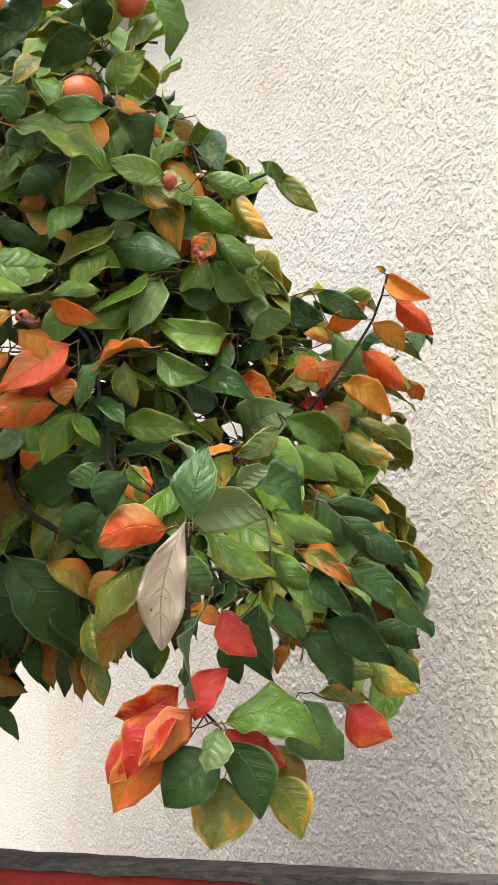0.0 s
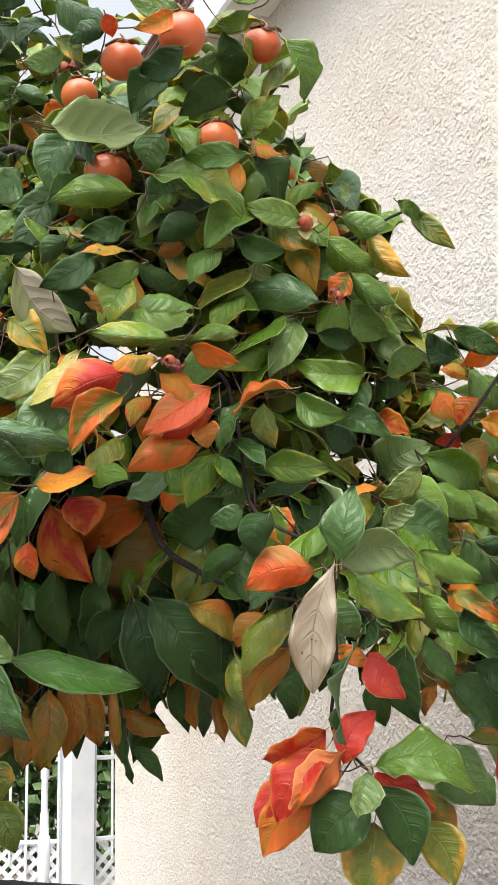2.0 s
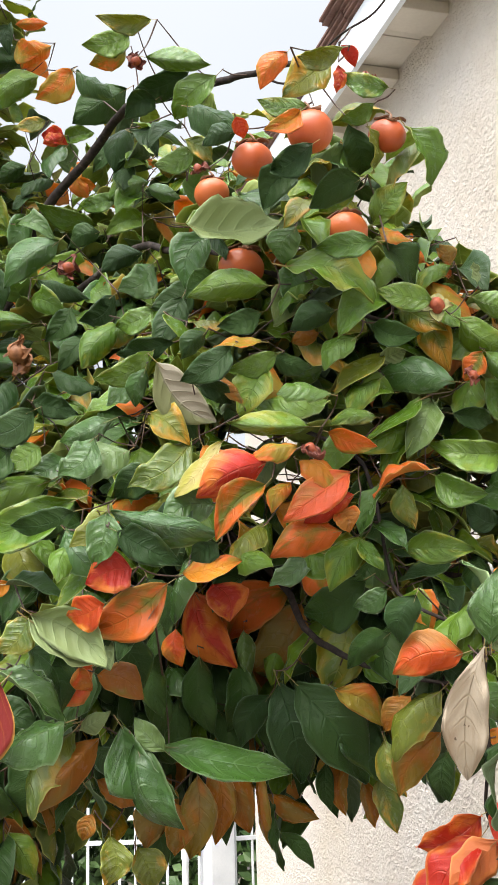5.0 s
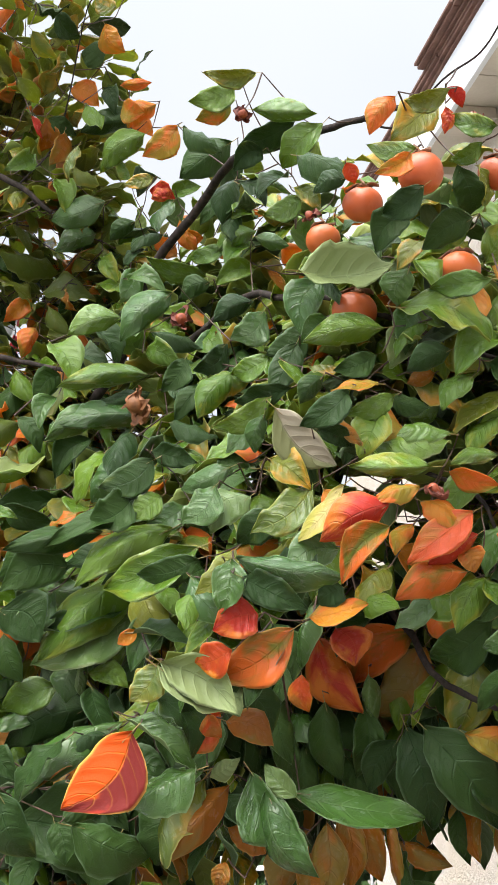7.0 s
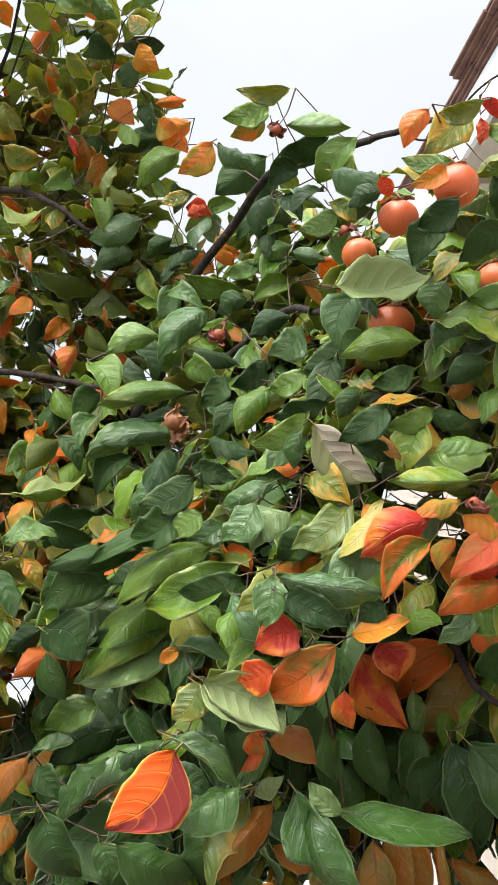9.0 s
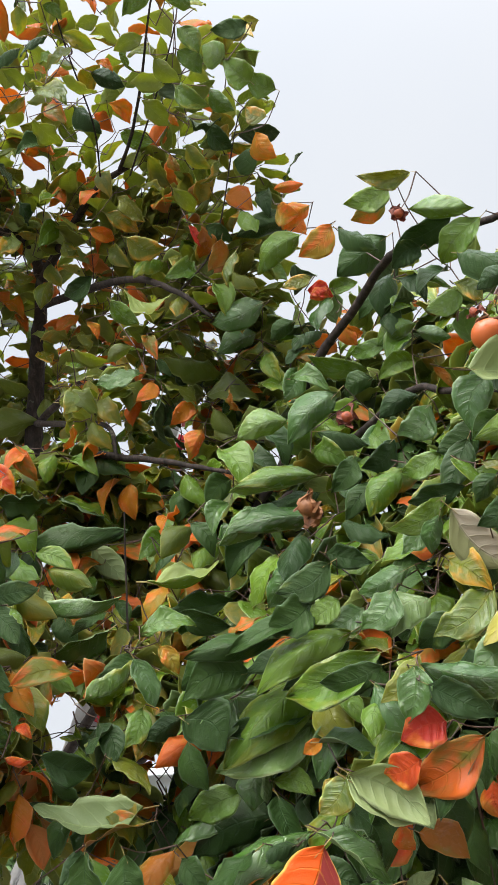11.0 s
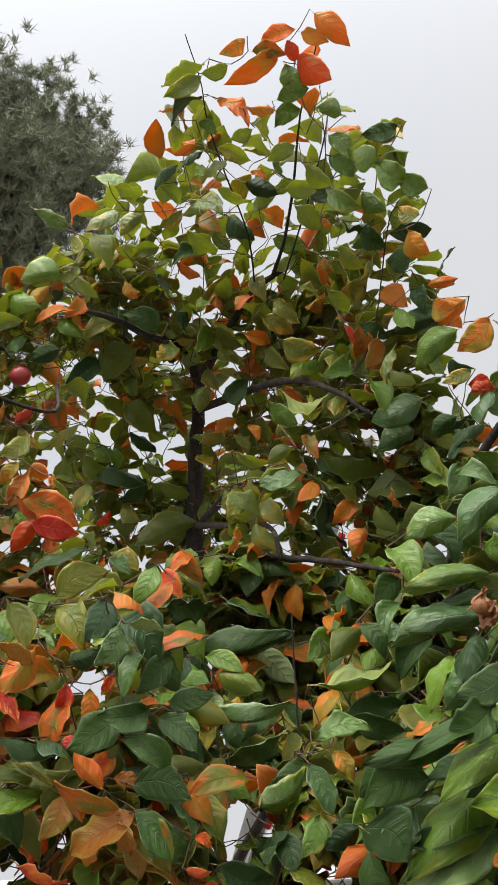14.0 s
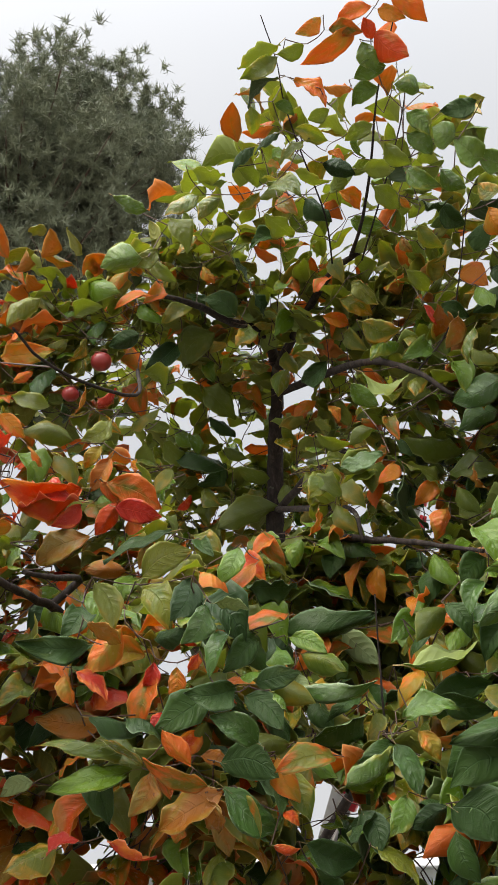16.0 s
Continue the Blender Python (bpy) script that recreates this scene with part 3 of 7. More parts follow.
def railing(x0, y0, x1, y1, group):
    rail = thing("railing", "white metal railing with diamond lattice along its foot", "railing", group, at=(x0, y0, 0))
    a, b = Vector((x0, y0, 0)), Vector((x1, y1, 0))
    n = (b - a).length
    for z, h in ((1.12, 0.03), (0.97, 0.028), (0.46, 0.025), (0.12, 0.03)):
        m, _ = along(a + UP * z, b + UP * z)
        part("rail", one_box((n, 0.025, h), m, 0.004), WHITE_PAINT, rail)
    count = int(n / 0.1)
    for k in range(count + 1):
        c = a.lerp(b, k / count)
        part("bar", one_box((0.016, 0.016, 0.86 if k % 2 else 1.2), pose(c.x, c.y, 0.76 if k % 2 else 0.6), 0.003), WHITE_PAINT, rail)
    m, _ = along(a, b)
    m.translation = a
    for k in range(int(n / 0.085) + 4):
        for lean, off in ((45, 0.0), (-45, 0.011)):
            s = 0.085 * k - 0.15
            lo, hi = (s, s + 0.34) if lean > 0 else (s + 0.34, s)
            l0, l1 = max(0.0, min(n, lo)), max(0.0, min(n, hi))
            if abs(l1 - l0) < 0.04:
                continue
            z0 = 0.12 + 0.34 * (l0 - lo) / (hi - lo)
            z1 = 0.12 + 0.34 * (l1 - lo) / (hi - lo)
            pa, pb = m @ Vector((l0, 0.02 + off, z0)), m @ Vector((l1, 0.02 + off, z1))
            mm, ln = along(pa, pb, m.col[1].to_3d())
            part("lattice_slat", one_box((ln, 0.028, 0.008), mm), WHITE_PAINT, rail)
    return rail


railing(PIL.x + 0.11, PIL.y + 0.05, -1.30, 8.35, "railings by the house")
railing(-5.2, 7.2, PIL.x - 0.11, PIL.y - 0.04, "railings by the house")
slim = thing("slim_post", "slim white turned post standing before the railing", "post", at=(-2.05, 7.7, 0))
bm = bmesh.new()
tube(bm, [(-2.05, 7.7, z) for z in (0, 0.3, 0.31, 0.52, 0.53, 0.66, 0.68, 0.86, 0.88, 1.05, 1.06, 1.5)], [0.034, 0.034, 0.040, 0.040, 0.030, 0.026, 0.021, 0.021, 0.028, 0.028, 0.018, 0.018], 10)
part("shaft", bm, WHITE_PAINT, slim, smooth=False)


def leafy_stuff(name, centres, sizes, material, label, category, seed, shape=1.6):
    """Very many small leaf blades as one object."""
    rnd = np.random.RandomState(seed)
    n = len(centres)
    a = rnd.normal(size=(n, 3))
    a /= np.linalg.norm(a, axis=1)[:, None]
    b = np.cross(a, rnd.normal(size=(n, 3)))
    b /= np.linalg.norm(b, axis=1)[:, None]
    c = np.cross(a, b)
    s = np.asarray(sizes)[:, None]
    pts = np.stack([centres - a * s * shape / 2, centres + b * s * 0.5 + c * s * 0.12, centres + a * s * shape / 2, centres - b * s * 0.5 + c * s * 0.12], 1)
    me = bpy.data.meshes.new(name)
    me.from_pydata(pts.reshape(-1, 3).tolist(), [], [(4 * k, 4 * k + 1, 4 * k + 2, 4 * k + 3) for k in range(n)])
    me.materials.append(material)
    return me




def hedge(x0, y0, x1, y1, height, deep, count, seed):
    r = np.random.RandomState(seed)
    f = r.rand(count)
    bulge = 0.25 * np.sin(f * 40) * r.rand(count)
    z = height * (1 - r.rand(count) ** 2.2) * (1 + 0.1 * np.sin(f * 23))
    off = (r.rand(count) - 0.5) * deep * (1.1 - 0.4 * z / height)
    x, y = x0 + (x1 - x0) * f, y0 + (y1 - y0) * f
    n = Vector((y1 - y0, x0 - x1)).normalized()
    pts = np.stack([x + n.x * (off + bulge), y + n.y * (off + bulge), z], 1)
    me = leafy_stuff("hedge", pts, 0.06 + 0.05 * r.rand(count), HEDGE_LEAF, "", "", seed)
    return tagged(new("hedge", me), "clipped green hedge with russet patches behind the railing", "hedge", kind="stuff")


hedge(-9, 8.6, 1.5, 10.6, 1.25, 0.9, 22000, 21)
hedge(-16, 9.5, -2, 15.5, 2.2, 1.6, 16000, 22)

# ---- the pale house beyond the garden ----
far = thing("far_house", "pale two-tone house with white louvred shutters", "house", at=(-9.0, 14.2, 0))
FAR = pose(-9.0, 14.2, 0, 0, 0, 26)


def far_box(name, size, at, material, parent, label="", bevel=0.0):
    return part(name, one_box(size, FAR @ pose(*at), bevel), material, parent, label)


far_box("wall", (9.0, 5.0, 3.0), (0, 2.5, 1.5), WHITE_PAINT, far, "pale painted wall")
far_box("roof", (9.6, 5.8, 0.16), (0, 2.5, 3.08), SHUTTER, far, "low pale grey roof", 0.02)
for k in range(19):
    far_box("siding_board", (8.98, 0.02, 0.15), (0, -0.008, 0.1 + 0.157 * k), SHUTTER, far)
for k in range(4):
    x = -3.2 + 2.1 * k
    win = far_box("window", (1.0, 0.08, 1.2), (x, -0.03, 1.75), WHITE_PAINT, far, "white framed window", 0.01)
    for a in (-0.235, 0.235):
        for b in (-0.29, 0.29):
            far_box("pane", (0.40, 0.012, 0.50), (x + a, -0.078, 1.75 + b), GLASS, win)
    for a in (-0.78, 0.78):
        shut = far_box("shutter", (0.5, 0.04, 1.3), (x + a, -0.03, 1.75), WHITE_PAINT, far, "white louvred shutter", 0.006)
        for r in range(13):
            part("slat", one_box((0.42, 0.03, 0.06), FAR @ pose(x + a, -0.062, 1.2 + 0.09 * r, 35)), SHUTTER, shut)

# ---- ladder leaning into the tree ----
ladder = thing("ladder", "aluminium extension ladder with red end caps leaning in the tree", "ladder", at=(-3.3, 3.3, 0))


def ladder_section(foot, head, wide, deep, depth_shift):
    foot, head = Vector(foot), Vector(head)
    way = (head - foot).normalized()
    across = Vector((-0.50, 0.866, 0)).normalized()
    face = way.cross(across).normalized()
    for side in (0, 1):
        o = across * (wide * side) + face * depth_shift
        m, n = along(foot + o, head + o, across)
        bm = bmesh.new()
        box(bm, (n, 0.010, deep), m)
        for k in (-1, 1):
            box(bm, (n, 0.028, 0.010), m @ Matrix.Translation((0, -0.009, k * (deep / 2 - 0.005))))
        rail = part("rail", bm, ALUMINIUM, ladder)
        cm = m.copy()
        cm.translation = head + o
        part("end_cap", one_box((0.055, 0.036, deep + 0.006), cm, 0.006), RED_PLASTIC, rail, "red plastic end cap")
    steps_n = int((head - foot).length / 0.28)
    for k in range(1, steps_n):
        c = foot.lerp(head, k / steps_n) + face * depth_shift
        m, n = along(c, c + across * wide, way)
        part("rung", one_box((n, 0.028, 0.028), m, 0.006), ALUMINIUM, ladder)


ladder_section((-2.88, 2.97, 0.0), (-1.84, 3.34, 3.16), 0.30, 0.085, 0.0)
ladder_section((-3.25, 3.01, 0.06), (-2.16, 3.21, 2.25), 0.36, 0.095, -0.06)

# ---- the pine beyond ----
pine = thing("pine_tree", "tall dark grey-green pine far behind the garden", "tree", at=(-15.4, 13.6, 0))
rp = random.Random(5)
bm = bmesh.new()
tube(bm, bent([(-15.4, 13.6, 0), (-15.5, 13.5, 6), (-15.2, 13.7, 12), (-15.0, 13.6, 17.6)], 5), [0.34 - 0.018 * k for k in range(16)], 8)
part("trunk", bm, PINE_BARK, pine)
tufts = []
bm = bmesh.new()
PINE_MID = Vector((-15.4, 13.6, 16.0))
for k in range(74):
    a, h = rp.uniform(0, math.tau), rp.uniform(-1, 1)
    if k < 24:
        a = rp.uniform(-1.5, 0.9)
    round_ = math.sqrt(max(0.05, 1 - h * h))
    reach = rp.uniform(0.68, 1.0)
    root = Vector((-15.1, 13.6, 15.0 + 2.3 * h - 0.5))
    end = PINE_MID + Vector((3.8 * round_ * math.cos(a), 3.8 * round_ * math.sin(a), 3.1 * h)) * reach
    line = bent([root, root.lerp(end, 0.5) + Vector((0, 0, -0.15)), end], 4, 0.03, rp)
    tube(bm, line, [0.05 - 0.005 * j for j in range(len(line))], 5)
    for q in line[3:]:
        for _ in range(13):
            tufts.append(q + Vector([rp.gauss(0, 0.32), rp.gauss(0, 0.32), rp.gauss(0, 0.20)]))
    for _ in range(16):
        tufts.append(end + Vector([rp.gauss(0, 0.22), rp.gauss(0, 0.22), rp.gauss(0.08, 0.18)]))
part("limb_framework", bm, PINE_BARK, pine)
rn = np.random.RandomState(9)
cent = np.array([tuple(q) for q in tufts])
per = 40
way = rn.normal(size=(len(cent), per, 3)) + np.array([0.12, -0.1, 0.75])
way /= np.linalg.norm(way, axis=2)[..., None]
ln = rn.uniform(0.11, 0.24, (len(cent), per, 1))
sd = np.cross(way, rn.normal(size=way.shape))
sd /= np.linalg.norm(sd, axis=2)[..., None]
b0 = cent[:, None] + rn.normal(size=way.shape) * 0.03
tri = np.stack([b0 - sd * 0.010, b0 + sd * 0.010, b0 + way * ln], 2).reshape(-1, 3)
me = bpy.data.meshes.new("needles")
me.from_pydata(tri.tolist(), [], [(3 * k, 3 * k + 1, 3 * k + 2) for k in range(len(tri) // 3)])
me.materials.append(NEEDLE)
needles = new("needles", me)
needles.parent = pine
needles.matrix_parent_inverse = Matrix.Translation(pine.location).inverted()
tagged(needles, "grey-green needle tufts", kind="stuff")

# ---- the persimmon tree ----
tree = thing("persimmon_tree", "autumn persimmon tree with green and red leaves and ripe fruit", "tree", at=(-2.45, 3.36, 0))
LIMB_LINES = []


def limb(name, points, r0, r1, parent=None, label=""):
    rl = random.Random(len(LIMB_LINES))
    r0, r1 = 0.68 * r0, 0.8 * r1
    line = bent(points, 6, r0 * 0.10, rl)
    LIMB_LINES.append(line)
    bm = bmesh.new()
    n = len(line) - 1
    tube(bm, line, [(r0 + (r1 - r0) * k / n) * (1 + 0.12 * noise.noise(line[k] * 17)) for k in range(n + 1)], 9)
    return part(name, bm, BARK, parent or tree, label)


trunk = limb("trunk", [(-2.50, 3.42, 0), (-2.46, 3.38, 1.2), (-2.40, 3.28, 2.6), (-2.39, 3.27, 3.31), (-2.34, 3.21, 3.49), (-2.24, 3.08, 3.72)], 0.066, 0.026, None, "slender dark trunk")
limb("limb", [(-2.25, 3.09, 3.68), (-2.21, 2.95, 3.73), (-2.2, 2.72, 3.67), (-2.16, 2.5, 3.61), (-2.13, 2.28, 3.53)], 0.03, 0.008)
limb("limb", [(-2.26, 3.1, 3.66), (-2.01, 2.9, 3.70), (-1.81, 2.74, 3.71), (-1.66, 2.67, 3.70)], 0.024, 0.010)
limb("limb", [(-1.70, 2.68, 3.70), (-1.58, 2.55, 3.72), (-1.44, 2.36, 3.75), (-1.31, 2.17, 3.79), (-1.16, 1.99, 3.82)], 0.009, 0.002)
limb("limb", [(-2.26, 3.12, 3.58), (-1.74, 2.78, 3.39), (-1.49, 2.64, 3.22), (-1.38, 2.62, 3.11)], 0.022, 0.006)
limb("limb", [(-2.4, 3.28, 3.2), (-2.09, 3.06, 3.22), (-1.9, 2.93, 3.19)], 0.022, 0.012)
limb("limb", [(-2.4, 3.28, 3.22), (-2.03, 2.93, 3.03), (-1.74, 2.67, 2.88), (-1.64, 2.55, 2.73)], 0.018, 0.006)
limb("limb", [(-2.41, 3.3, 2.5), (-2.1, 2.9, 2.75), (-1.82, 2.65, 2.79), (-1.61, 2.56, 2.73), (-1.42, 2.45, 2.65), (-1.22, 2.35, 2.56)], 0.024, 0.006)
limb("limb", [(-2.43, 3.33, 1.9), (-1.9, 3.0, 2.25), (-1.45, 2.78, 2.5), (-1.2, 2.65, 2.68), (-1.07, 2.52, 2.84), (-0.9, 2.41, 2.94), (-0.77, 2.26, 2.96), (-0.65, 2.15, 2.91), (-0.51, 2.03, 2.86), (-0.43, 1.95, 2.82), (-0.35, 1.87, 2.78), (-0.31, 1.84, 2.74)], 0.024, 0.005)
limb("limb", [(-2.44, 3.34, 1.7), (-1.8, 2.85, 1.95), (-1.3, 2.45, 2.08), (-0.86, 2.28, 2.11), (-0.72, 2.27, 2.09), (-0.59, 2.27, 2.03), (-0.54, 2.23, 1.99), (-0.45, 2.21, 1.9), (-0.39, 2.12, 1.8), (-0.25, 2.0, 1.72)], 0.022, 0.006)
limb("limb", [(-1.45, 2.78, 2.5), (-1.0, 2.5, 2.62), (-0.78, 2.35, 2.67), (-0.66, 2.19, 2.59), (-0.54, 2.08, 2.53), (-0.42, 2.02, 2.45), (-0.25, 2.05, 2.36), (-0.1, 2.06, 2.33), (0.045, 2.0, 2.368)], 0.015, 0.003)
limb("limb", [(-0.55, 2.24, 2.0), (-0.3, 2.28, 1.95), (-0.1, 2.38, 1.92), (0.05, 2.37, 1.94), (0.11, 2.31, 1.99), (0.18, 2.24, 2.07), (0.24, 2.2, 2.16), (0.262, 2.14, 2.225)], 0.010, 0.0022)
limb("limb", [(-0.45, 2.1, 2.2), (-0.3, 2.08, 2.12), (-0.26, 2.04, 2.04), (-0.24, 2.01, 1.92), (-0.22, 1.97, 1.85), (-0.15, 1.9, 1.8), (-0.08, 1.82, 1.77)], 0.006, 0.003)
limb("limb", [(-0.1, 1.86, 1.79), (-0.085, 1.79, 1.76), (-0.09, 1.80, 1.69), (-0.09, 1.84, 1.6), (-0.1, 1.93, 1.5), (-0.05, 1.93, 1.44)], 0.006, 0.003)
limb("limb", [(-0.25, 2.0, 1.72), (0.0, 2.1, 1.68), (0.15, 2.2, 1.66), (0.28, 2.25, 1.62)], 0.005, 0.002)
limb("limb", [(-0.43, 1.95, 2.82), (-0.36, 1.93, 2.78), (-0.26, 1.82, 2.79), (-0.19, 1.76, 2.79), (-0.14, 1.69, 2.81), (-0.09, 1.6, 2.84)], 0.0035, 0.0015)
limb("limb", [(-2.46, 3.36, 1.3), (-2.2, 2.7, 1.9), (-2.0, 2.1, 2.25), (-1.9, 1.72, 2.38), (-1.87, 1.59, 2.39), (-1.84, 1.47, 2.39), (-1.85, 1.3, 2.42)], 0.022, 0.008)
limb("limb", [(-1.95, 1.9, 2.3), (-1.92, 1.69, 2.38), (-1.87, 1.72, 2.46), (-1.83, 1.61, 2.43), (-1.81, 1.5, 2.41)], 0.016, 0.006)
limb("limb", [(-2.2, 2.28, 3.3), (-1.86, 1.88, 2.96), (-1.82, 1.66, 2.89), (-1.75, 1.45, 2.84), (-1.64, 1.27, 2.79)], 0.008, 0.003)
limb("limb", [(-1.3, 2.45, 2.08), (-1.51, 2.43, 2.16), (-1.53, 2.41, 2.21), (-1.52, 2.38, 2.36), (-1.5, 2.34, 2.51)], 0.007, 0.002)
limb("limb", [(-1.77, 2.69, 3.70), (-1.66, 2.47, 3.72), (-1.53, 2.13, 3.69), (-1.46, 1.95, 3.69), (-1.42, 1.86, 3.73), (-1.41, 1.78, 3.81)], 0.0042, 0.0015)
limb("limb", [(-1.65, 2.66, 3.66), (-1.39, 2.36, 3.69), (-1.23, 2.15, 3.69), (-1.18, 2.07, 3.73)], 0.0042, 0.0015)
limb("limb", [(-1.49, 2.64, 3.22), (-1.36, 2.62, 3.34), (-1.22, 2.49, 3.61), (-1.17, 2.5, 3.63)], 0.0042, 0.0015)


# leaf blades: one outline in many bends, each a thin body with two faces and a stalk
SHAPES = 24


def leaf_arrays(seed, len_n, wide_n):
    """Points, faces, material slots and uv of one leaf: upper face, under face, rim, stalk."""
    r = random.Random(seed)
    # habits: trough-shaped, drooping umbrella, rolled on one side, wavy, nearly flat
    habit = ("trough", "umbrella", "rolled", "wavy", "umbrella", "flat", "umbrella", "wavy")[seed % 8]
    arch, wave = r.uniform(0.12, 0.32), r.uniform(0.026, 0.050)
    fold = {"trough": r.uniform(0.18, 0.40), "umbrella": r.uniform(-0.46, -0.24), "rolled": r.uniform(0.0, 0.12), "wavy": r.uniform(0.05, 0.2), "flat": r.uniform(-0.08, 0.1)}[habit]
    uneven = r.uniform(-0.20, 0.20) if habit != "rolled" else r.choice((-1, 1)) * r.uniform(0.25, 0.42)
    twist, curl, fat = r.uniform(-0.28, 0.28), r.uniform(0.05, 0.55), r.uniform(0.80, 0.98)
    if habit == "wavy":
        wave = r.uniform(0.055, 0.085)
    if habit == "flat":
        arch, curl = 0.08, 0.1
    if seed == 300:
        arch, fold, wave, twist, curl, fat, uneven = 0.14, 0.16, 0.045, 0.16, 0.25, 1.30, 0.22
    phase, skew, beat = r.uniform(0, 6), r.uniform(-0.30, 0.30), r.uniform(7, 12)
    if seed == 300:
        skew = 0.22
    puff = r.uniform(0.006, 0.016)
    lip = r.uniform(-0.015, 0.030)
    row, top, uv = wide_n + 1, [], []
    for i in range(len_n + 1):
        u = 0.5 - 0.5 * math.cos(math.pi * i / len_n)
        half = 0.5 * math.sin(math.pi * u**fat) ** 0.72 * (1 - 0.55 * max(0.0, 1 - u / 0.26) ** 2)
        half *= (1 + 0.03 * math.sin(beat * 1.7 * u + phase) + 0.018 * math.sin(beat * 3.3 * u + 2 * phase)) * (1 - 0.32 * max(0.0, (u - 0.72) / 0.28) ** 1.5)
        for j in range(wide_n + 1):
            v = 2 * j / wide_n - 1
            x = v * half
            side = 1 if v > 0 else -1
            z = arch * 2 * u * (1 - u) - curl * max(0, u - 0.35) ** 2 + (fold + uneven * side) * (abs(x) * 0.55 + x * x * 1.6) * (1 - 0.45 * u)
            z += wave * math.sin(beat * 1.5 * u + phase + (1.7 if v > 0 else 0)) * abs(v) ** 2.2 + twist * x * u
            z += 0.4 * wave * math.sin(beat * 3.1 * u + 2.3 * phase + 2.1 * side) * abs(v) ** 4
            z += lip * max(0.0, abs(v) - 0.7) / 0.3 + puff * math.sin(6.5 * u + phase) * math.sin(2.6 * v + phase * 1.7)
            z += 0.007 * abs(v) * (1 - abs(v)) * 4 * math.sin(37.0 * (u - 0.26 * abs(v) ** 1.5))
            top.append((x + skew * math.sin(math.pi * u), u, z))
            uv.append((0.5 + v / 2, u))
    q = len(top)
    pts = [*top, *[(x, y, z - 0.006) for x, y, z in top]]
    uv = [*uv, *uv]
    faces, slots = [], []
    for i in range(len_n):
        for j in range(wide_n):
            a = i * row + j
            faces.append((a, a + 1, a + row + 1, a + row))
            slots.append(0)
            faces.append((a + q, a + q + row, a + q + row + 1, a + q + 1))
            slots.append(1)
        for a, e in ((i * row, (i + 1) * row), ((i + 1) * row + wide_n, i * row + wide_n)):
            faces.append((a, e, e + q, a + q))
            slots.append(1)
    n0 = len(pts)
    mid = top[(len_n // 4) * row + wide_n // 2]
    for y, rad, dz in ((-0.15, 0.010, -0.03), (0.0, 0.010, -0.004), (mid[1], 0.006, mid[2] - 0.008)):
        for c in range(4):
            pts.append((rad * math.cos(c * math.tau / 4), y, dz + rad * math.sin(c * math.tau / 4)))
            uv.append((0.5, 0.0))
    for s in range(2):
        for c in range(4):
            a, e = n0 + 4 * s + c, n0 + 4 * s + (c + 1) % 4
            faces.append((a, e, e + 4, a + 4))
            slots.append(2)
    return pts, faces, slots, uv


LEAF_DATA = [leaf_arrays(100 + k, 20, 10) for k in range(SHAPES)] + [leaf_arrays(300, 22, 10)]
INNER_DATA = [leaf_arrays(100 + k, 9, 6) for k in range(SHAPES)]
leaf_meshes = {}


def leaf_mesh(kind, k):
    if (kind, k) not in leaf_meshes:
        pts, faces, slots, uv = LEAF_DATA[k]
        me = bpy.data.meshes.new("leaf_" + LEAF_NAMES[kind])
        me.from_pydata(pts, [], faces)
        me.polygons.foreach_set("material_index", slots)
        me.polygons.foreach_set("use_smooth", [True] * len(faces))
        layer = me.uv_layers.new(name="UVMap")
        layer.data.foreach_set("uv", [c for f in faces for v in f for c in uv[v]])
        for mat in (*leaf_materials(kind), STALK):
            me.materials.append(mat)
        leaf_meshes[kind, k] = me
    return leaf_meshes[kind, k]


def leaf_pose(base, tip, wide, lean):
    base, tip = Vector(base), Vector(tip)
    y = tip - base
    length = y.length
    y.normalize()
    up = UP - y * y.z
    up = up.normalized() if up.length > 1e-3 else Vector((0, -1, 0))
    side = y.cross(up)
    z = up * math.cos(radians(lean)) + side * math.sin(radians(lean))
    x = y.cross(z)
    m = Matrix((x, y, z)).transposed().to_4x4()
    m.translation = base
    return m @ Matrix.Diagonal((wide, length, length, 1)), length


spray_near = thing("spray", "", "", at=(0, 0, 0))
LEAVES = []
BASES = []
rleaf = random.Random(17)


def L(kind, bx, by, bz, tx, ty, tz, wide, lean):
    """One leaf from the foot of its blade to its tip; lean turns it about its length from facing up."""
    # light put into the colour: v high in the far crown, shade-dark d lower
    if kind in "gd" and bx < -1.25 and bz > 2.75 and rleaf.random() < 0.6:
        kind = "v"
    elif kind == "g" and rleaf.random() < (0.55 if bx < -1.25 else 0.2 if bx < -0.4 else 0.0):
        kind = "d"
    # blades lean to face the camera, most tilted a little upward, high ones less
    tilt = rleaf.uniform(0, 22 if bz < 2.5 else 10) if 40 < abs(lean) < 100 and kind not in "tFqc" else 0
    droop = 0
    if bx < -1.25:
        wide, droop = min(wide, 0.53 * math.dist((bx, by, bz), (tx, ty, tz))), rleaf.gauss(0, 34)
    m, length = leaf_pose((bx, by, bz), (tx, ty, tz), wide * (1.0 + 0.004 * tilt), lean - math.copysign(tilt, lean) + droop)
    k = rleaf.randrange(SHAPES)
    if kind in "tFqc" and length > 0.08:
        k = SHAPES if kind == "t" else 1
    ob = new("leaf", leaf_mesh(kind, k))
    ob.matrix_world = m
    LEAVES.append((kind, Vector((bx, by, bz)), Vector((tx, ty, tz)), ob))
    foot = Vector((bx, by, bz)) - (Vector((tx, ty, tz)) - Vector((bx, by, bz))) * 0.13
    BASES.append(foot)



CLUMPS = []


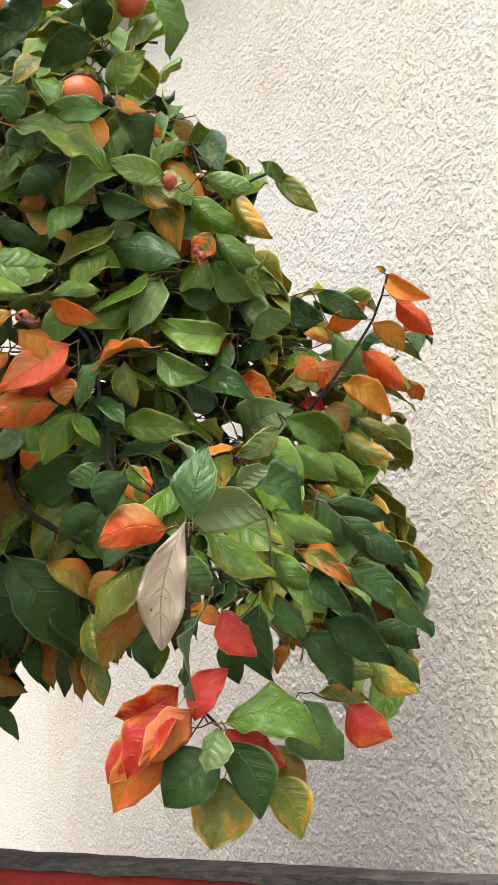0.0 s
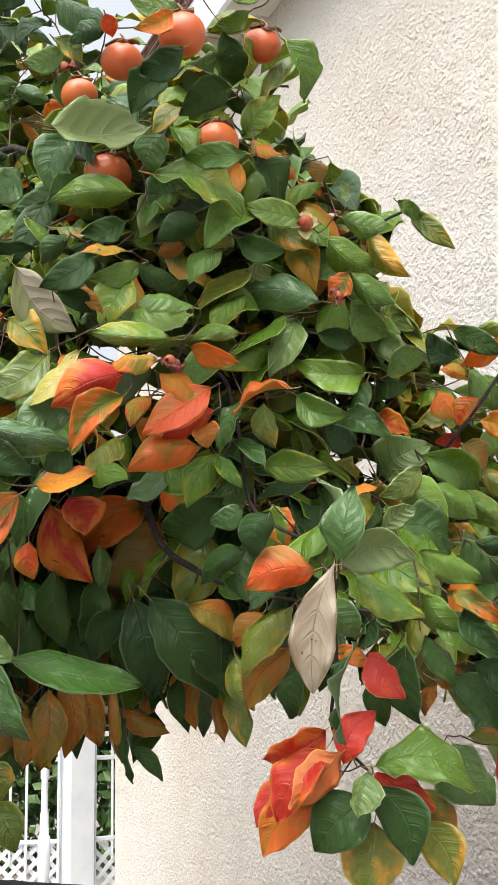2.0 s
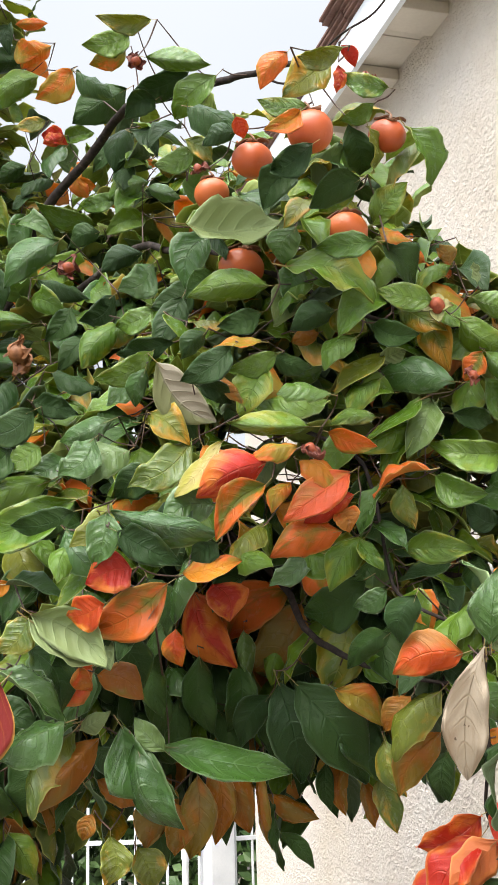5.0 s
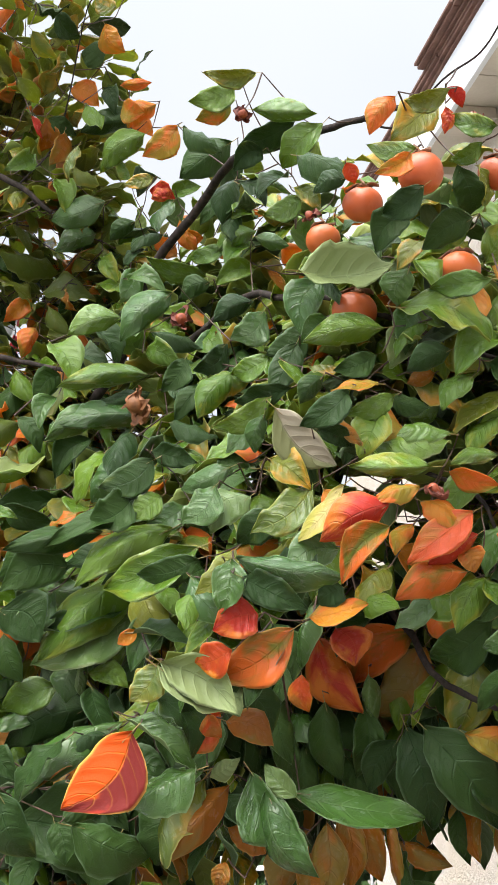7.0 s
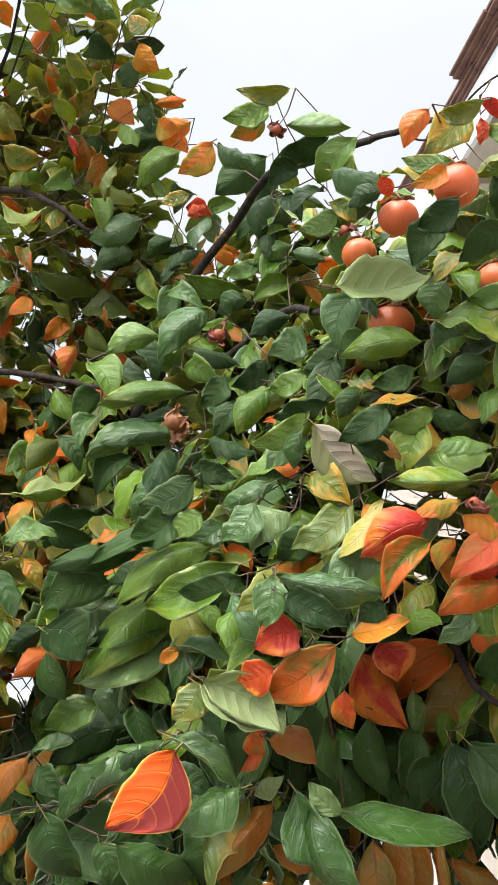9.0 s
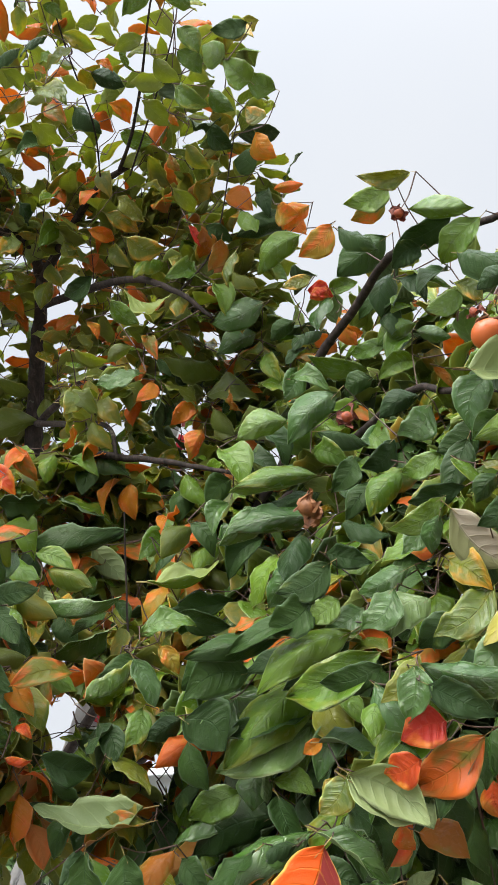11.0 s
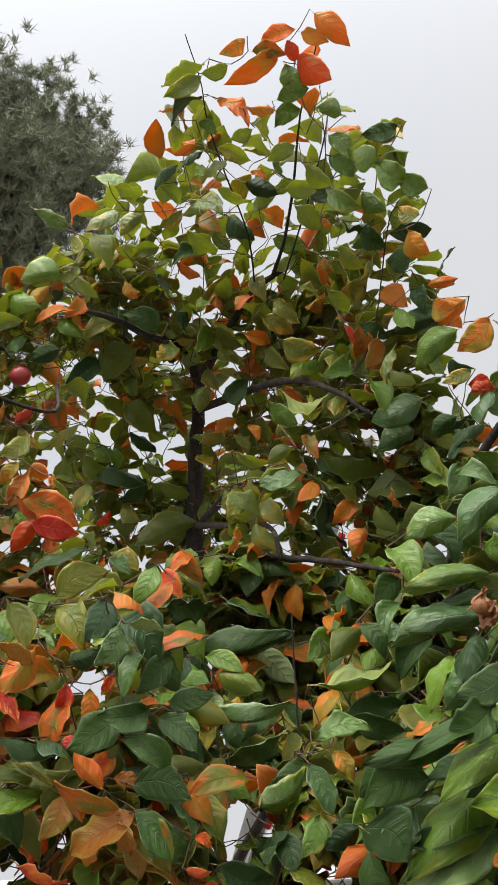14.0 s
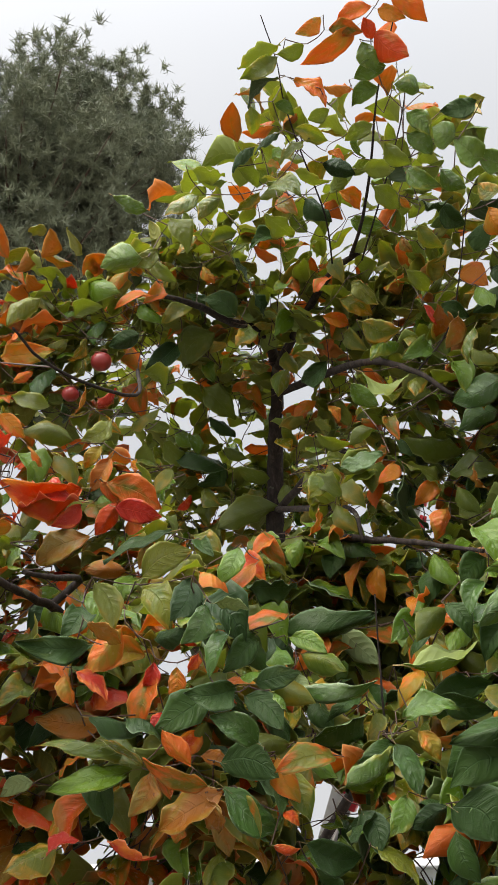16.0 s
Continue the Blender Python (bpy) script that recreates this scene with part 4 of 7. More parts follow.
def clump(x, y, z, wide, high, count, mix):
    """A bunch of smaller twigs and leaves within the crown."""
    CLUMPS.append((Vector((x, y, z)), wide, high, count, mix))


L("g", -0.366, 1.830, 2.386, -0.223, 1.871, 2.329, 0.080, 76)
L("d", -0.211, 1.916, 2.443, -0.150, 1.981, 2.386, 0.053, 80)
L("o", -0.214, 1.902, 2.467, -0.158, 1.902, 2.442, 0.031, 79)
L("o", -0.175, 1.983, 2.472, -0.138, 2.012, 2.441, 0.028, 92)
L("k", -0.095, 1.994, 2.432, -0.121, 1.984, 2.454, 0.017, -119)
L("p", -0.054, 2.011, 2.390, -0.060, 1.996, 2.427, 0.020, 74)
L("p", -0.232, 1.984, 2.251, -0.183, 1.968, 2.267, 0.035, -64)
L("g", -0.295, 1.787, 2.147, -0.372, 1.743, 2.148, 0.044, -71)
L("m", -0.154, 1.946, 2.049, -0.253, 1.937, 2.016, 0.053, -54)
L("g", -0.226, 1.986, 1.846, -0.182, 1.969, 1.772, 0.060, 70)
L("o", -0.193, 1.981, 1.858, -0.166, 1.976, 1.791, 0.049, 77)
L("w", -0.083, 1.726, 1.742, -0.092, 1.752, 1.877, 0.069, 28)
L("d", -0.133, 2.059, 1.906, -0.221, 2.022, 1.882, 0.049, -56)
L("p", -0.014, 1.779, 1.792, 0.034, 1.755, 1.826, 0.034, -70)
L("o", -0.068, 1.874, 1.860, -0.019, 1.878, 1.873, 0.025, 46)
L("o", -0.067, 1.840, 1.829, -0.036, 1.842, 1.816, 0.016, 78)
L("o", 0.260, 2.162, 2.233, 0.242, 2.157, 2.245, 0.011, -116)
L("g", 0.166, 2.298, 2.154, 0.249, 2.322, 2.074, 0.059, 73)
L("y", 0.152, 2.367, 2.055, 0.061, 2.351, 2.065, 0.046, -65)
L("r", 0.156, 2.357, 2.014, 0.103, 2.348, 2.021, 0.030, -102)
L("d", 0.002, 1.817, 1.804, 0.091, 1.815, 1.768, 0.048, 67)
L("g", 0.086, 2.189, 1.917, 0.168, 2.201, 1.855, 0.052, 95)
L("d", 0.108, 1.879, 1.801, 0.179, 1.900, 1.722, 0.054, 82)
L("y", -0.207, 2.023, 2.043, -0.187, 2.019, 1.964, 0.044, 76)
L("r", -0.250, 1.767, 2.741, -0.230, 1.789, 2.710, 0.025, 140)
L("r", -0.255, 1.755, 2.698, -0.262, 1.767, 2.655, 0.023, -142)
L("g", -0.207, 1.841, 2.669, -0.264, 1.841, 2.645, 0.032, -118)
L("g", -0.157, 1.869, 2.635, -0.113, 1.912, 2.539, 0.057, 92)
L("y", -0.218, 1.837, 2.626, -0.213, 1.868, 2.553, 0.040, 124)
L("d", -0.253, 1.856, 2.644, -0.242, 1.923, 2.571, 0.055, 167)
L("f", -0.406, 1.638, 2.563, -0.399, 1.665, 2.538, 0.026, 155)
L("g", -0.226, 1.939, 2.491, -0.161, 1.896, 2.541, 0.054, 131)
L("p", -0.520, 1.758, 2.447, -0.376, 1.840, 2.461, 0.084, -103)
L("o", -1.000, 2.559, 2.934, -0.945, 2.577, 2.945, 0.040, 115)
L("k", -0.628, 1.977, 2.556, -0.601, 2.003, 2.515, 0.018, 126)
L("q", -0.569, 1.755, 2.214, -0.479, 1.784, 2.114, 0.072, -76)
L("w", -0.596, 1.785, 2.215, -0.621, 1.809, 2.156, 0.035, -151)
L("F", -0.798, 1.695, 1.714, -0.883, 1.628, 1.607, 0.104, -80)
L("g", -0.809, 1.793, 1.780, -0.730, 1.799, 1.655, 0.074, 13)
L("w", -0.754, 1.898, 1.656, -0.868, 1.836, 1.605, 0.070, -47)
L("p", -0.750, 1.676, 1.806, -0.653, 1.755, 1.741, 0.070, -131)
L("r", -0.715, 1.862, 1.742, -0.793, 1.847, 1.706, 0.047, -96)
L("y", -0.795, 1.772, 1.821, -0.821, 1.758, 1.765, 0.032, -65)
L("w", -1.167, 2.154, 1.773, -1.277, 2.109, 1.740, 0.061, -49)
L("d", -1.006, 1.910, 1.718, -1.082, 1.844, 1.627, 0.068, -38)
L("y", -0.758, 1.906, 1.643, -0.819, 1.839, 1.523, 0.075, -8)
L("d", -0.926, 1.759, 1.580, -0.815, 1.830, 1.536, 0.070, 82)
L("d", -1.030, 1.715, 1.634, -0.990, 1.772, 1.531, 0.069, 113)
L("d", -0.967, 1.783, 1.588, -0.944, 1.777, 1.521, 0.048, 51)
L("w", -1.242, 2.635, 2.555, -1.376, 2.569, 2.466, 0.087, -52)
L("d", -1.231, 2.538, 2.447, -1.311, 2.504, 2.350, 0.065, -90)
L("g", -1.512, 2.848, 2.988, -1.366, 2.871, 2.982, 0.074, 54)
L("k", -1.382, 2.720, 2.934, -1.371, 2.761, 2.873, 0.019, 143)
L("g", -1.088, 2.480, 2.970, -1.158, 2.485, 2.932, 0.046, -125)
L("r", -0.980, 2.449, 3.018, -1.031, 2.440, 3.001, 0.037, -119)
L("g", -1.020, 2.541, 3.055, -0.940, 2.549, 3.075, 0.041, 100)
L("d", -0.963, 2.248, 2.579, -0.866, 2.303, 2.558, 0.057, 74)
L("g", -0.814, 2.174, 2.432, -0.732, 2.220, 2.447, 0.048, 77)
L("d", -0.865, 2.071, 2.314, -0.772, 2.102, 2.288, 0.051, 77)
L("d", -0.883, 2.023, 2.247, -0.801, 2.046, 2.221, 0.044, 90)
L("d", -0.940, 1.962, 2.058, -1.021, 1.942, 2.031, 0.044, -72)
L("d", -1.294, 2.279, 1.871, -1.324, 2.239, 1.802, 0.044, -72)
L("g", -1.241, 2.104, 1.981, -1.309, 2.082, 1.941, 0.048, -101)
L("p", -1.314, 2.075, 1.811, -1.490, 1.961, 1.805, 0.105, 149)
L("m", -1.302, 2.064, 1.784, -1.439, 2.020, 1.736, 0.076, -51)
L("r", -1.367, 1.766, 1.667, -1.328, 1.807, 1.650, 0.037, 93)
L("d", -1.311, 1.856, 1.728, -1.330, 1.885, 1.615, 0.069, -180)
L("d", -1.150, 1.717, 1.719, -1.121, 1.735, 1.623, 0.062, 91)
L("w", -1.490, 2.410, 2.894, -1.597, 2.368, 2.871, 0.058, -93)
L("d", -1.488, 2.014, 1.875, -1.450, 2.078, 1.821, 0.053, 110)
L("r", -2.065, 1.916, 2.748, -2.218, 1.841, 2.743, 0.085, -63)
L("o", -2.173, 1.841, 2.897, -2.168, 1.898, 2.861, 0.034, 92)
L("o", -2.298, 2.061, 3.393, -2.416, 1.973, 3.339, 0.079, -64)
L("o", -2.098, 2.026, 2.942, -2.149, 2.021, 2.890, 0.050, -133)
L("o", -1.736, 1.614, 2.065, -1.779, 1.585, 2.035, 0.030, -99)
L("y", -1.764, 1.586, 1.904, -1.860, 1.536, 1.869, 0.057, -70)
L("p", -1.806, 1.555, 2.019, -1.849, 1.514, 1.992, 0.033, 114)
L("o", -2.266, 1.980, 2.586, -2.319, 1.957, 2.561, 0.043, -115)
L("k", -1.740, 1.662, 2.125, -1.833, 1.573, 2.144, 0.065, -62)
L("k", -2.132, 2.033, 2.705, -2.283, 1.993, 2.651, 0.083, -99)
L("g", -2.257, 1.994, 3.089, -2.331, 1.919, 3.115, 0.055, -115)
L("d", -2.131, 1.955, 2.941, -2.212, 1.855, 2.959, 0.065, -89)
L("d", -2.507, 3.131, 3.355, -2.673, 3.015, 3.425, 0.107, -80)
L("g", -2.394, 3.252, 3.323, -2.476, 3.158, 3.356, 0.066, -116)
L("c", -0.453, 1.693, 2.059, -0.541, 1.707, 1.984, 0.058, -75)
L("o", -0.380, 1.890, 2.030, -0.411, 1.874, 1.981, 0.033, -82)
L("w", -0.232, 1.890, 1.848, -0.288, 1.897, 1.824, 0.039, -101)
L("g", -0.278, 1.959, 1.942, -0.238, 1.951, 1.892, 0.037, 81)
L("d", -0.177, 1.727, 1.820, -0.205, 1.737, 1.752, 0.050, -113)
L("d", -0.234, 1.947, 1.785, -0.312, 1.968, 1.729, 0.043, -105)
L("p", -0.695, 1.747, 1.797, -0.640, 1.740, 1.729, 0.047, -108)
L("d", -0.682, 1.874, 1.789, -0.640, 1.912, 1.706, 0.059, 113)
L("f", -0.705, 1.780, 1.739, -0.689, 1.802, 1.701, 0.032, 121)
L("d", -0.654, 2.008, 1.778, -0.630, 1.999, 1.663, 0.052, 53)
L("p", -0.730, 1.859, 1.646, -0.690, 1.891, 1.668, 0.028, -122)
L("k", -0.744, 1.988, 1.563, -0.685, 2.025, 1.515, 0.054, 97)
L("y", -0.664, 1.809, 1.486, -0.668, 1.798, 1.414, 0.049, -37)
L("k", -0.686, 1.793, 1.520, -0.704, 1.795, 1.480, 0.030, -112)
L("d", -0.714, 1.889, 2.143, -0.652, 1.913, 2.176, 0.037, 71)
L("m", -1.011, 1.996, 2.135, -1.099, 1.997, 2.095, 0.048, -66)
L("d", -0.966, 1.983, 2.054, -1.060, 1.977, 2.019, 0.050, -67)
L("o", -1.352, 2.229, 2.156, -1.316, 2.240, 2.093, 0.049, 86)
L("o", -0.983, 2.128, 1.937, -1.046, 2.072, 1.893, 0.048, -30)
L("o", -0.832, 1.807, 1.881, -0.863, 1.797, 1.859, 0.025, -98)
L("p", -1.719, 2.555, 2.505, -1.646, 2.612, 2.416, 0.080, -74)
L("w", -1.579, 2.429, 2.324, -1.555, 2.450, 2.264, 0.046, 107)
L("p", -1.648, 2.214, 2.329, -1.618, 2.225, 2.281, 0.035, -93)
L("d", -1.386, 1.671, 2.161, -1.310, 1.701, 2.175, 0.046, 105)
L("g", -1.352, 1.675, 2.142, -1.324, 1.684, 2.105, 0.024, 82)
L("g", -1.238, 1.939, 2.122, -1.141, 1.983, 2.137, 0.054, 77)
L("y", -1.562, 1.562, 2.365, -1.468, 1.592, 2.408, 0.054, 88)
L("p", -1.400, 1.571, 2.289, -1.359, 1.616, 2.288, 0.036, -73)
L("d", -1.547, 1.582, 2.250, -1.487, 1.603, 2.265, 0.038, 110)
L("d", -1.810, 2.255, 2.570, -1.716, 2.338, 2.558, 0.076, 108)
L("k", -1.629, 1.492, 2.276, -1.594, 1.545, 2.240, 0.050, 110)
L("o", -1.605, 1.556, 2.275, -1.642, 1.513, 2.190, 0.066, -92)
L("o", -1.513, 1.606, 2.198, -1.531, 1.615, 2.141, 0.041, -156)
L("r", -1.551, 1.588, 2.210, -1.581, 1.596, 2.165, 0.034, -143)
L("r", -1.473, 1.619, 2.220, -1.496, 1.618, 2.187, 0.027, -126)
L("y", -1.686, 1.570, 2.074, -1.602, 1.612, 2.036, 0.051, 46)
L("y", -1.640, 1.549, 2.076, -1.574, 1.594, 2.040, 0.044, 65)
L("k", -1.461, 1.650, 1.968, -1.476, 1.655, 1.910, 0.017, -145)
L("o", -1.523, 1.613, 1.938, -1.532, 1.634, 1.894, 0.028, 164)
L("k", -1.486, 1.692, 1.950, -1.478, 1.715, 1.876, 0.053, 125)
L("d", -1.627, 1.503, 2.107, -1.560, 1.574, 2.089, 0.050, 80)
L("k", -1.501, 1.661, 2.045, -1.466, 1.714, 2.028, 0.045, 104)
L("f", -2.032, 2.019, 2.769, -2.092, 2.009, 2.691, 0.067, -128)
L("r", -2.664, 3.052, 3.212, -2.622, 3.094, 3.269, 0.054, 101)
L("f", -2.071, 2.034, 2.905, -2.135, 2.027, 2.826, 0.065, -132)
L("y", -0.541, 1.888, 2.324, -0.467, 1.886, 2.314, 0.038, 52)
L("o", -0.408, 1.809, 2.251, -0.480, 1.774, 2.240, 0.041, -54)
L("k", -0.436, 1.778, 2.141, -0.465, 1.756, 2.185, 0.029, -88)
L("d", -0.501, 1.746, 2.168, -0.450, 1.777, 2.142, 0.033, 106)
L("g", -0.431, 1.853, 2.160, -0.307, 1.836, 2.170, 0.063, 50)
L("k", -0.331, 1.951, 2.306, -0.383, 1.960, 2.295, 0.032, -112)
L("d", -0.408, 1.924, 2.266, -0.342, 1.921, 2.237, 0.036, 88)
L("g", -0.399, 2.048, 2.260, -0.338, 2.058, 2.277, 0.033, 106)
L("r", -1.036, 2.446, 3.026, -0.979, 2.460, 3.002, 0.043, 113)
L("o", -0.991, 2.534, 2.983, -0.953, 2.559, 2.907, 0.044, 93)
L("g", -1.469, 1.940, 3.589, -1.552, 1.938, 3.566, 0.043, -110)
L("g", -1.215, 1.990, 3.637, -1.285, 1.973, 3.608, 0.039, -100)
L("g", -1.278, 1.965, 3.643, -1.319, 2.000, 3.583, 0.041, -165)
L("g", -1.182, 2.066, 3.595, -1.146, 2.105, 3.536, 0.051, 132)
L("g", -1.381, 2.023, 3.575, -1.447, 1.972, 3.609, 0.047, -128)
L("g", -1.422, 1.983, 3.569, -1.493, 1.961, 3.527, 0.052, -129)
L("g", -1.324, 2.035, 3.574, -1.324, 2.085, 3.528, 0.044, 158)
L("g", -1.257, 2.029, 3.572, -1.327, 2.011, 3.543, 0.051, -130)
L("o", -1.391, 2.037, 3.554, -1.360, 2.064, 3.532, 0.031, 128)
L("g", -1.268, 2.105, 3.567, -1.227, 2.168, 3.527, 0.057, 136)
L("g", -1.205, 2.104, 3.563, -1.166, 2.156, 3.518, 0.052, 135)
L("o", -1.528, 1.963, 3.536, -1.494, 1.988, 3.519, 0.023, 126)
L("g", -1.530, 1.918, 3.561, -1.604, 1.913, 3.522, 0.042, -115)
L("g", -1.589, 1.927, 3.524, -1.566, 1.992, 3.502, 0.049, 138)
L("g", -1.487, 2.030, 3.541, -1.431, 2.097, 3.505, 0.052, 130)
L("g", -1.457, 2.120, 3.600, -1.393, 2.179, 3.572, 0.054, 129)
L("g", -1.396, 2.217, 3.614, -1.329, 2.279, 3.623, 0.049, 126)
L("g", -1.259, 2.202, 3.545, -1.189, 2.241, 3.486, 0.053, 122)
L("g", -1.187, 2.245, 3.539, -1.146, 2.298, 3.493, 0.048, 135)
L("g", -1.444, 2.367, 3.670, -1.408, 2.458, 3.632, 0.063, 140)
L("o", -1.657, 2.554, 3.851, -1.620, 2.622, 3.812, 0.047, 136)
L("o", -1.346, 2.334, 3.572, -1.340, 2.369, 3.550, 0.028, 151)
L("y", -1.587, 2.023, 3.511, -1.651, 2.014, 3.472, 0.045, -133)
L("y", -1.686, 1.989, 3.516, -1.752, 1.980, 3.469, 0.045, -134)
L("g", -1.861, 2.458, 3.798, -1.822, 2.551, 3.752, 0.076, 136)
L("g", -1.771, 2.543, 3.871, -1.711, 2.605, 3.799, 0.070, 126)
L("g", -1.657, 2.614, 3.782, -1.564, 2.652, 3.745, 0.063, 121)
L("g", -1.269, 2.276, 3.506, -1.194, 2.313, 3.479, 0.045, 124)
L("g", -1.247, 2.363, 3.529, -1.213, 2.434, 3.484, 0.055, 140)
L("y", -1.312, 2.564, 3.558, -1.353, 2.563, 3.481, 0.059, -124)
L("g", -1.355, 2.444, 3.547, -1.314, 2.504, 3.490, 0.057, 134)
L("k", -1.452, 2.533, 3.597, -1.429, 2.557, 3.553, 0.037, 125)
L("g", -1.615, 2.672, 3.735, -1.686, 2.656, 3.704, 0.053, -126)
L("g", -1.754, 2.640, 3.773, -1.831, 2.629, 3.735, 0.057, -129)
L("g", -1.878, 2.575, 3.787, -1.985, 2.544, 3.771, 0.056, -112)
L("g", -1.986, 2.485, 3.802, -2.065, 2.445, 3.770, 0.064, -125)
L("y", -2.085, 2.414, 3.783, -2.173, 2.413, 3.754, 0.058, -136)
L("y", -2.034, 2.163, 3.589, -2.106, 2.127, 3.541, 0.059, -125)
L("o", -2.150, 2.528, 3.763, -2.124, 2.560, 3.706, 0.047, 120)
L("g", -2.029, 2.635, 3.667, -2.034, 2.703, 3.619, 0.057, 153)
L("g", -2.295, 2.627, 3.759, -2.265, 2.680, 3.687, 0.061, 126)
L("g", -1.593, 2.616, 3.579, -1.539, 2.686, 3.555, 0.061, 128)
L("y", -1.690, 2.652, 3.594, -1.623, 2.695, 3.512, 0.071, 115)
L("y", -1.743, 2.671, 3.563, -1.671, 2.745, 3.514, 0.078, 124)
L("g", -1.461, 2.570, 3.507, -1.432, 2.645, 3.459, 0.053, 140)
L("g", -1.379, 2.597, 3.380, -1.316, 2.637, 3.341, 0.043, 120)
L("o", -1.820, 2.696, 3.542, -1.764, 2.768, 3.526, 0.047, 124)
L("y", -1.639, 2.613, 3.422, -1.545, 2.674, 3.381, 0.068, 119)
L("k", -1.387, 2.595, 3.382, -1.422, 2.652, 3.312, 0.057, -174)
L("r", -1.416, 2.566, 3.378, -1.392, 2.631, 3.337, 0.049, 140)
L("k", -1.315, 2.558, 3.304, -1.370, 2.587, 3.231, 0.050, -147)
L("y", -1.225, 2.449, 3.189, -1.262, 2.444, 3.102, 0.048, -81)
L("g", -2.283, 2.395, 3.365, -2.249, 2.489, 3.336, 0.071, 126)
L("g", -2.569, 2.949, 3.638, -2.519, 3.050, 3.573, 0.089, 126)
L("g", -2.529, 3.063, 3.536, -2.468, 3.151, 3.484, 0.081, 120)
L("g", -2.666, 2.977, 3.454, -2.609, 3.069, 3.382, 0.088, 120)
L("g", -2.509, 3.138, 3.380, -2.618, 3.114, 3.311, 0.089, -122)
L("g", -2.003, 2.054, 2.880, -1.989, 2.105, 2.816, 0.052, 130)
L("y", -2.246, 2.911, 3.611, -2.191, 2.965, 3.595, 0.054, 119)
L("o", -2.016, 2.965, 3.415, -2.098, 2.953, 3.373, 0.060, -124)
L("o", -1.639, 2.400, 3.067, -1.625, 2.430, 3.025, 0.037, 131)
L("g", -1.616, 2.553, 3.224, -1.523, 2.642, 3.197, 0.066, 120)
L("g", -1.903, 2.857, 3.480, -2.016, 2.865, 3.437, 0.082, -130)
L("g", -1.542, 2.356, 3.087, -1.503, 2.429, 3.039, 0.053, 130)
L("g", -1.501, 2.386, 2.958, -1.559, 2.367, 2.919, 0.049, -116)
L("g", -1.668, 2.383, 2.987, -1.593, 2.427, 2.950, 0.059, 112)
L("g", -1.656, 2.807, 3.119, -1.580, 2.868, 3.084, 0.060, 116)
L("r", -2.283, 2.202, 3.177, -2.237, 2.244, 3.234, 0.044, 110)
L("y", -2.281, 2.141, 3.368, -2.335, 2.133, 3.309, 0.055, -134)
L("g", -2.276, 2.086, 3.415, -2.192, 2.109, 3.433, 0.061, 127)
L("y", -2.368, 2.074, 3.331, -2.309, 2.101, 3.360, 0.049, 124)
L("r", -0.108, 1.904, 1.503, -0.209, 1.895, 1.456, 0.072, -105)
L("r", -0.084, 1.870, 1.453, -0.032, 1.876, 1.531, 0.051, 98)
L("r", -0.111, 1.892, 1.473, -0.189, 1.877, 1.369, 0.075, -70)
L("f", -0.085, 1.862, 1.471, -0.168, 1.851, 1.392, 0.055, 88)
L("o", -0.132, 1.933, 1.388, -0.216, 1.918, 1.315, 0.059, -80)
L("r", -0.169, 1.926, 1.431, -0.221, 1.913, 1.356, 0.060, -78)
L("p", -0.046, 1.830, 1.446, -0.070, 1.822, 1.382, 0.052, -42)
L("g", -0.037, 1.870, 1.449, 0.113, 1.860, 1.434, 0.069, 54)
L("r", -0.037, 1.919, 1.434, 0.051, 1.909, 1.379, 0.044, 102)
L("d", -0.036, 1.867, 1.422, 0.013, 1.850, 1.310, 0.082, 86)
L("d", -0.047, 1.895, 1.399, -0.133, 1.884, 1.326, 0.088, -95)
L("y", -0.040, 1.930, 1.361, -0.064, 1.913, 1.256, 0.096, -53)
L("y", 0.022, 1.919, 1.363, 0.075, 1.901, 1.271, 0.071, 93)
L("m", 0.031, 1.964, 1.407, 0.086, 1.951, 1.333, 0.058, 78)
L("t", -0.086, 1.674, 1.740, -0.119, 1.676, 1.561, 0.066, -98)
L("f", -0.116, 1.754, 1.736, -0.219, 1.749, 1.708, 0.065, -103)
L("p", -0.076, 1.714, 1.741, 0.029, 1.711, 1.748, 0.067, -86)
L("w", -0.076, 1.674, 1.742, -0.063, 1.663, 1.847, 0.052, 109)
L("g", -0.059, 1.775, 1.730, 0.045, 1.774, 1.671, 0.052, 83)
L("w", -0.101, 1.756, 1.693, -0.058, 1.758, 1.634, 0.065, 127)
L("d", -0.058, 1.768, 1.632, -0.086, 1.763, 1.490, 0.028, -30)
L("r", -0.041, 1.858, 1.619, 0.015, 1.855, 1.550, 0.056, 73)
L("o", -0.098, 1.898, 1.622, -0.040, 1.898, 1.596, 0.032, 90)
L("y", -0.155, 1.835, 1.687, -0.238, 1.830, 1.592, 0.056, -76)
L("k", -0.163, 1.926, 1.626, -0.236, 1.918, 1.532, 0.053, -88)
L("y", -0.255, 1.969, 1.616, -0.226, 1.969, 1.527, 0.043, 95)
L("d", -0.159, 2.026, 1.596, -0.165, 2.023, 1.515, 0.036, -66)
L("d", -0.030, 1.977, 1.583, -0.019, 1.974, 1.500, 0.045, 93)
L("d", 0.018, 1.956, 1.629, 0.026, 1.952, 1.499, 0.039, 105)
L("k", 0.064, 1.973, 1.564, 0.043, 1.972, 1.517, 0.028, -84)
L("g", 0.054, 1.824, 1.665, 0.119, 1.819, 1.615, 0.052, 71)
L("d", -0.137, 1.996, 1.673, -0.103, 1.997, 1.582, 0.043, 90)
L("d", -0.082, 2.028, 1.654, -0.123, 2.026, 1.554, 0.048, -89)
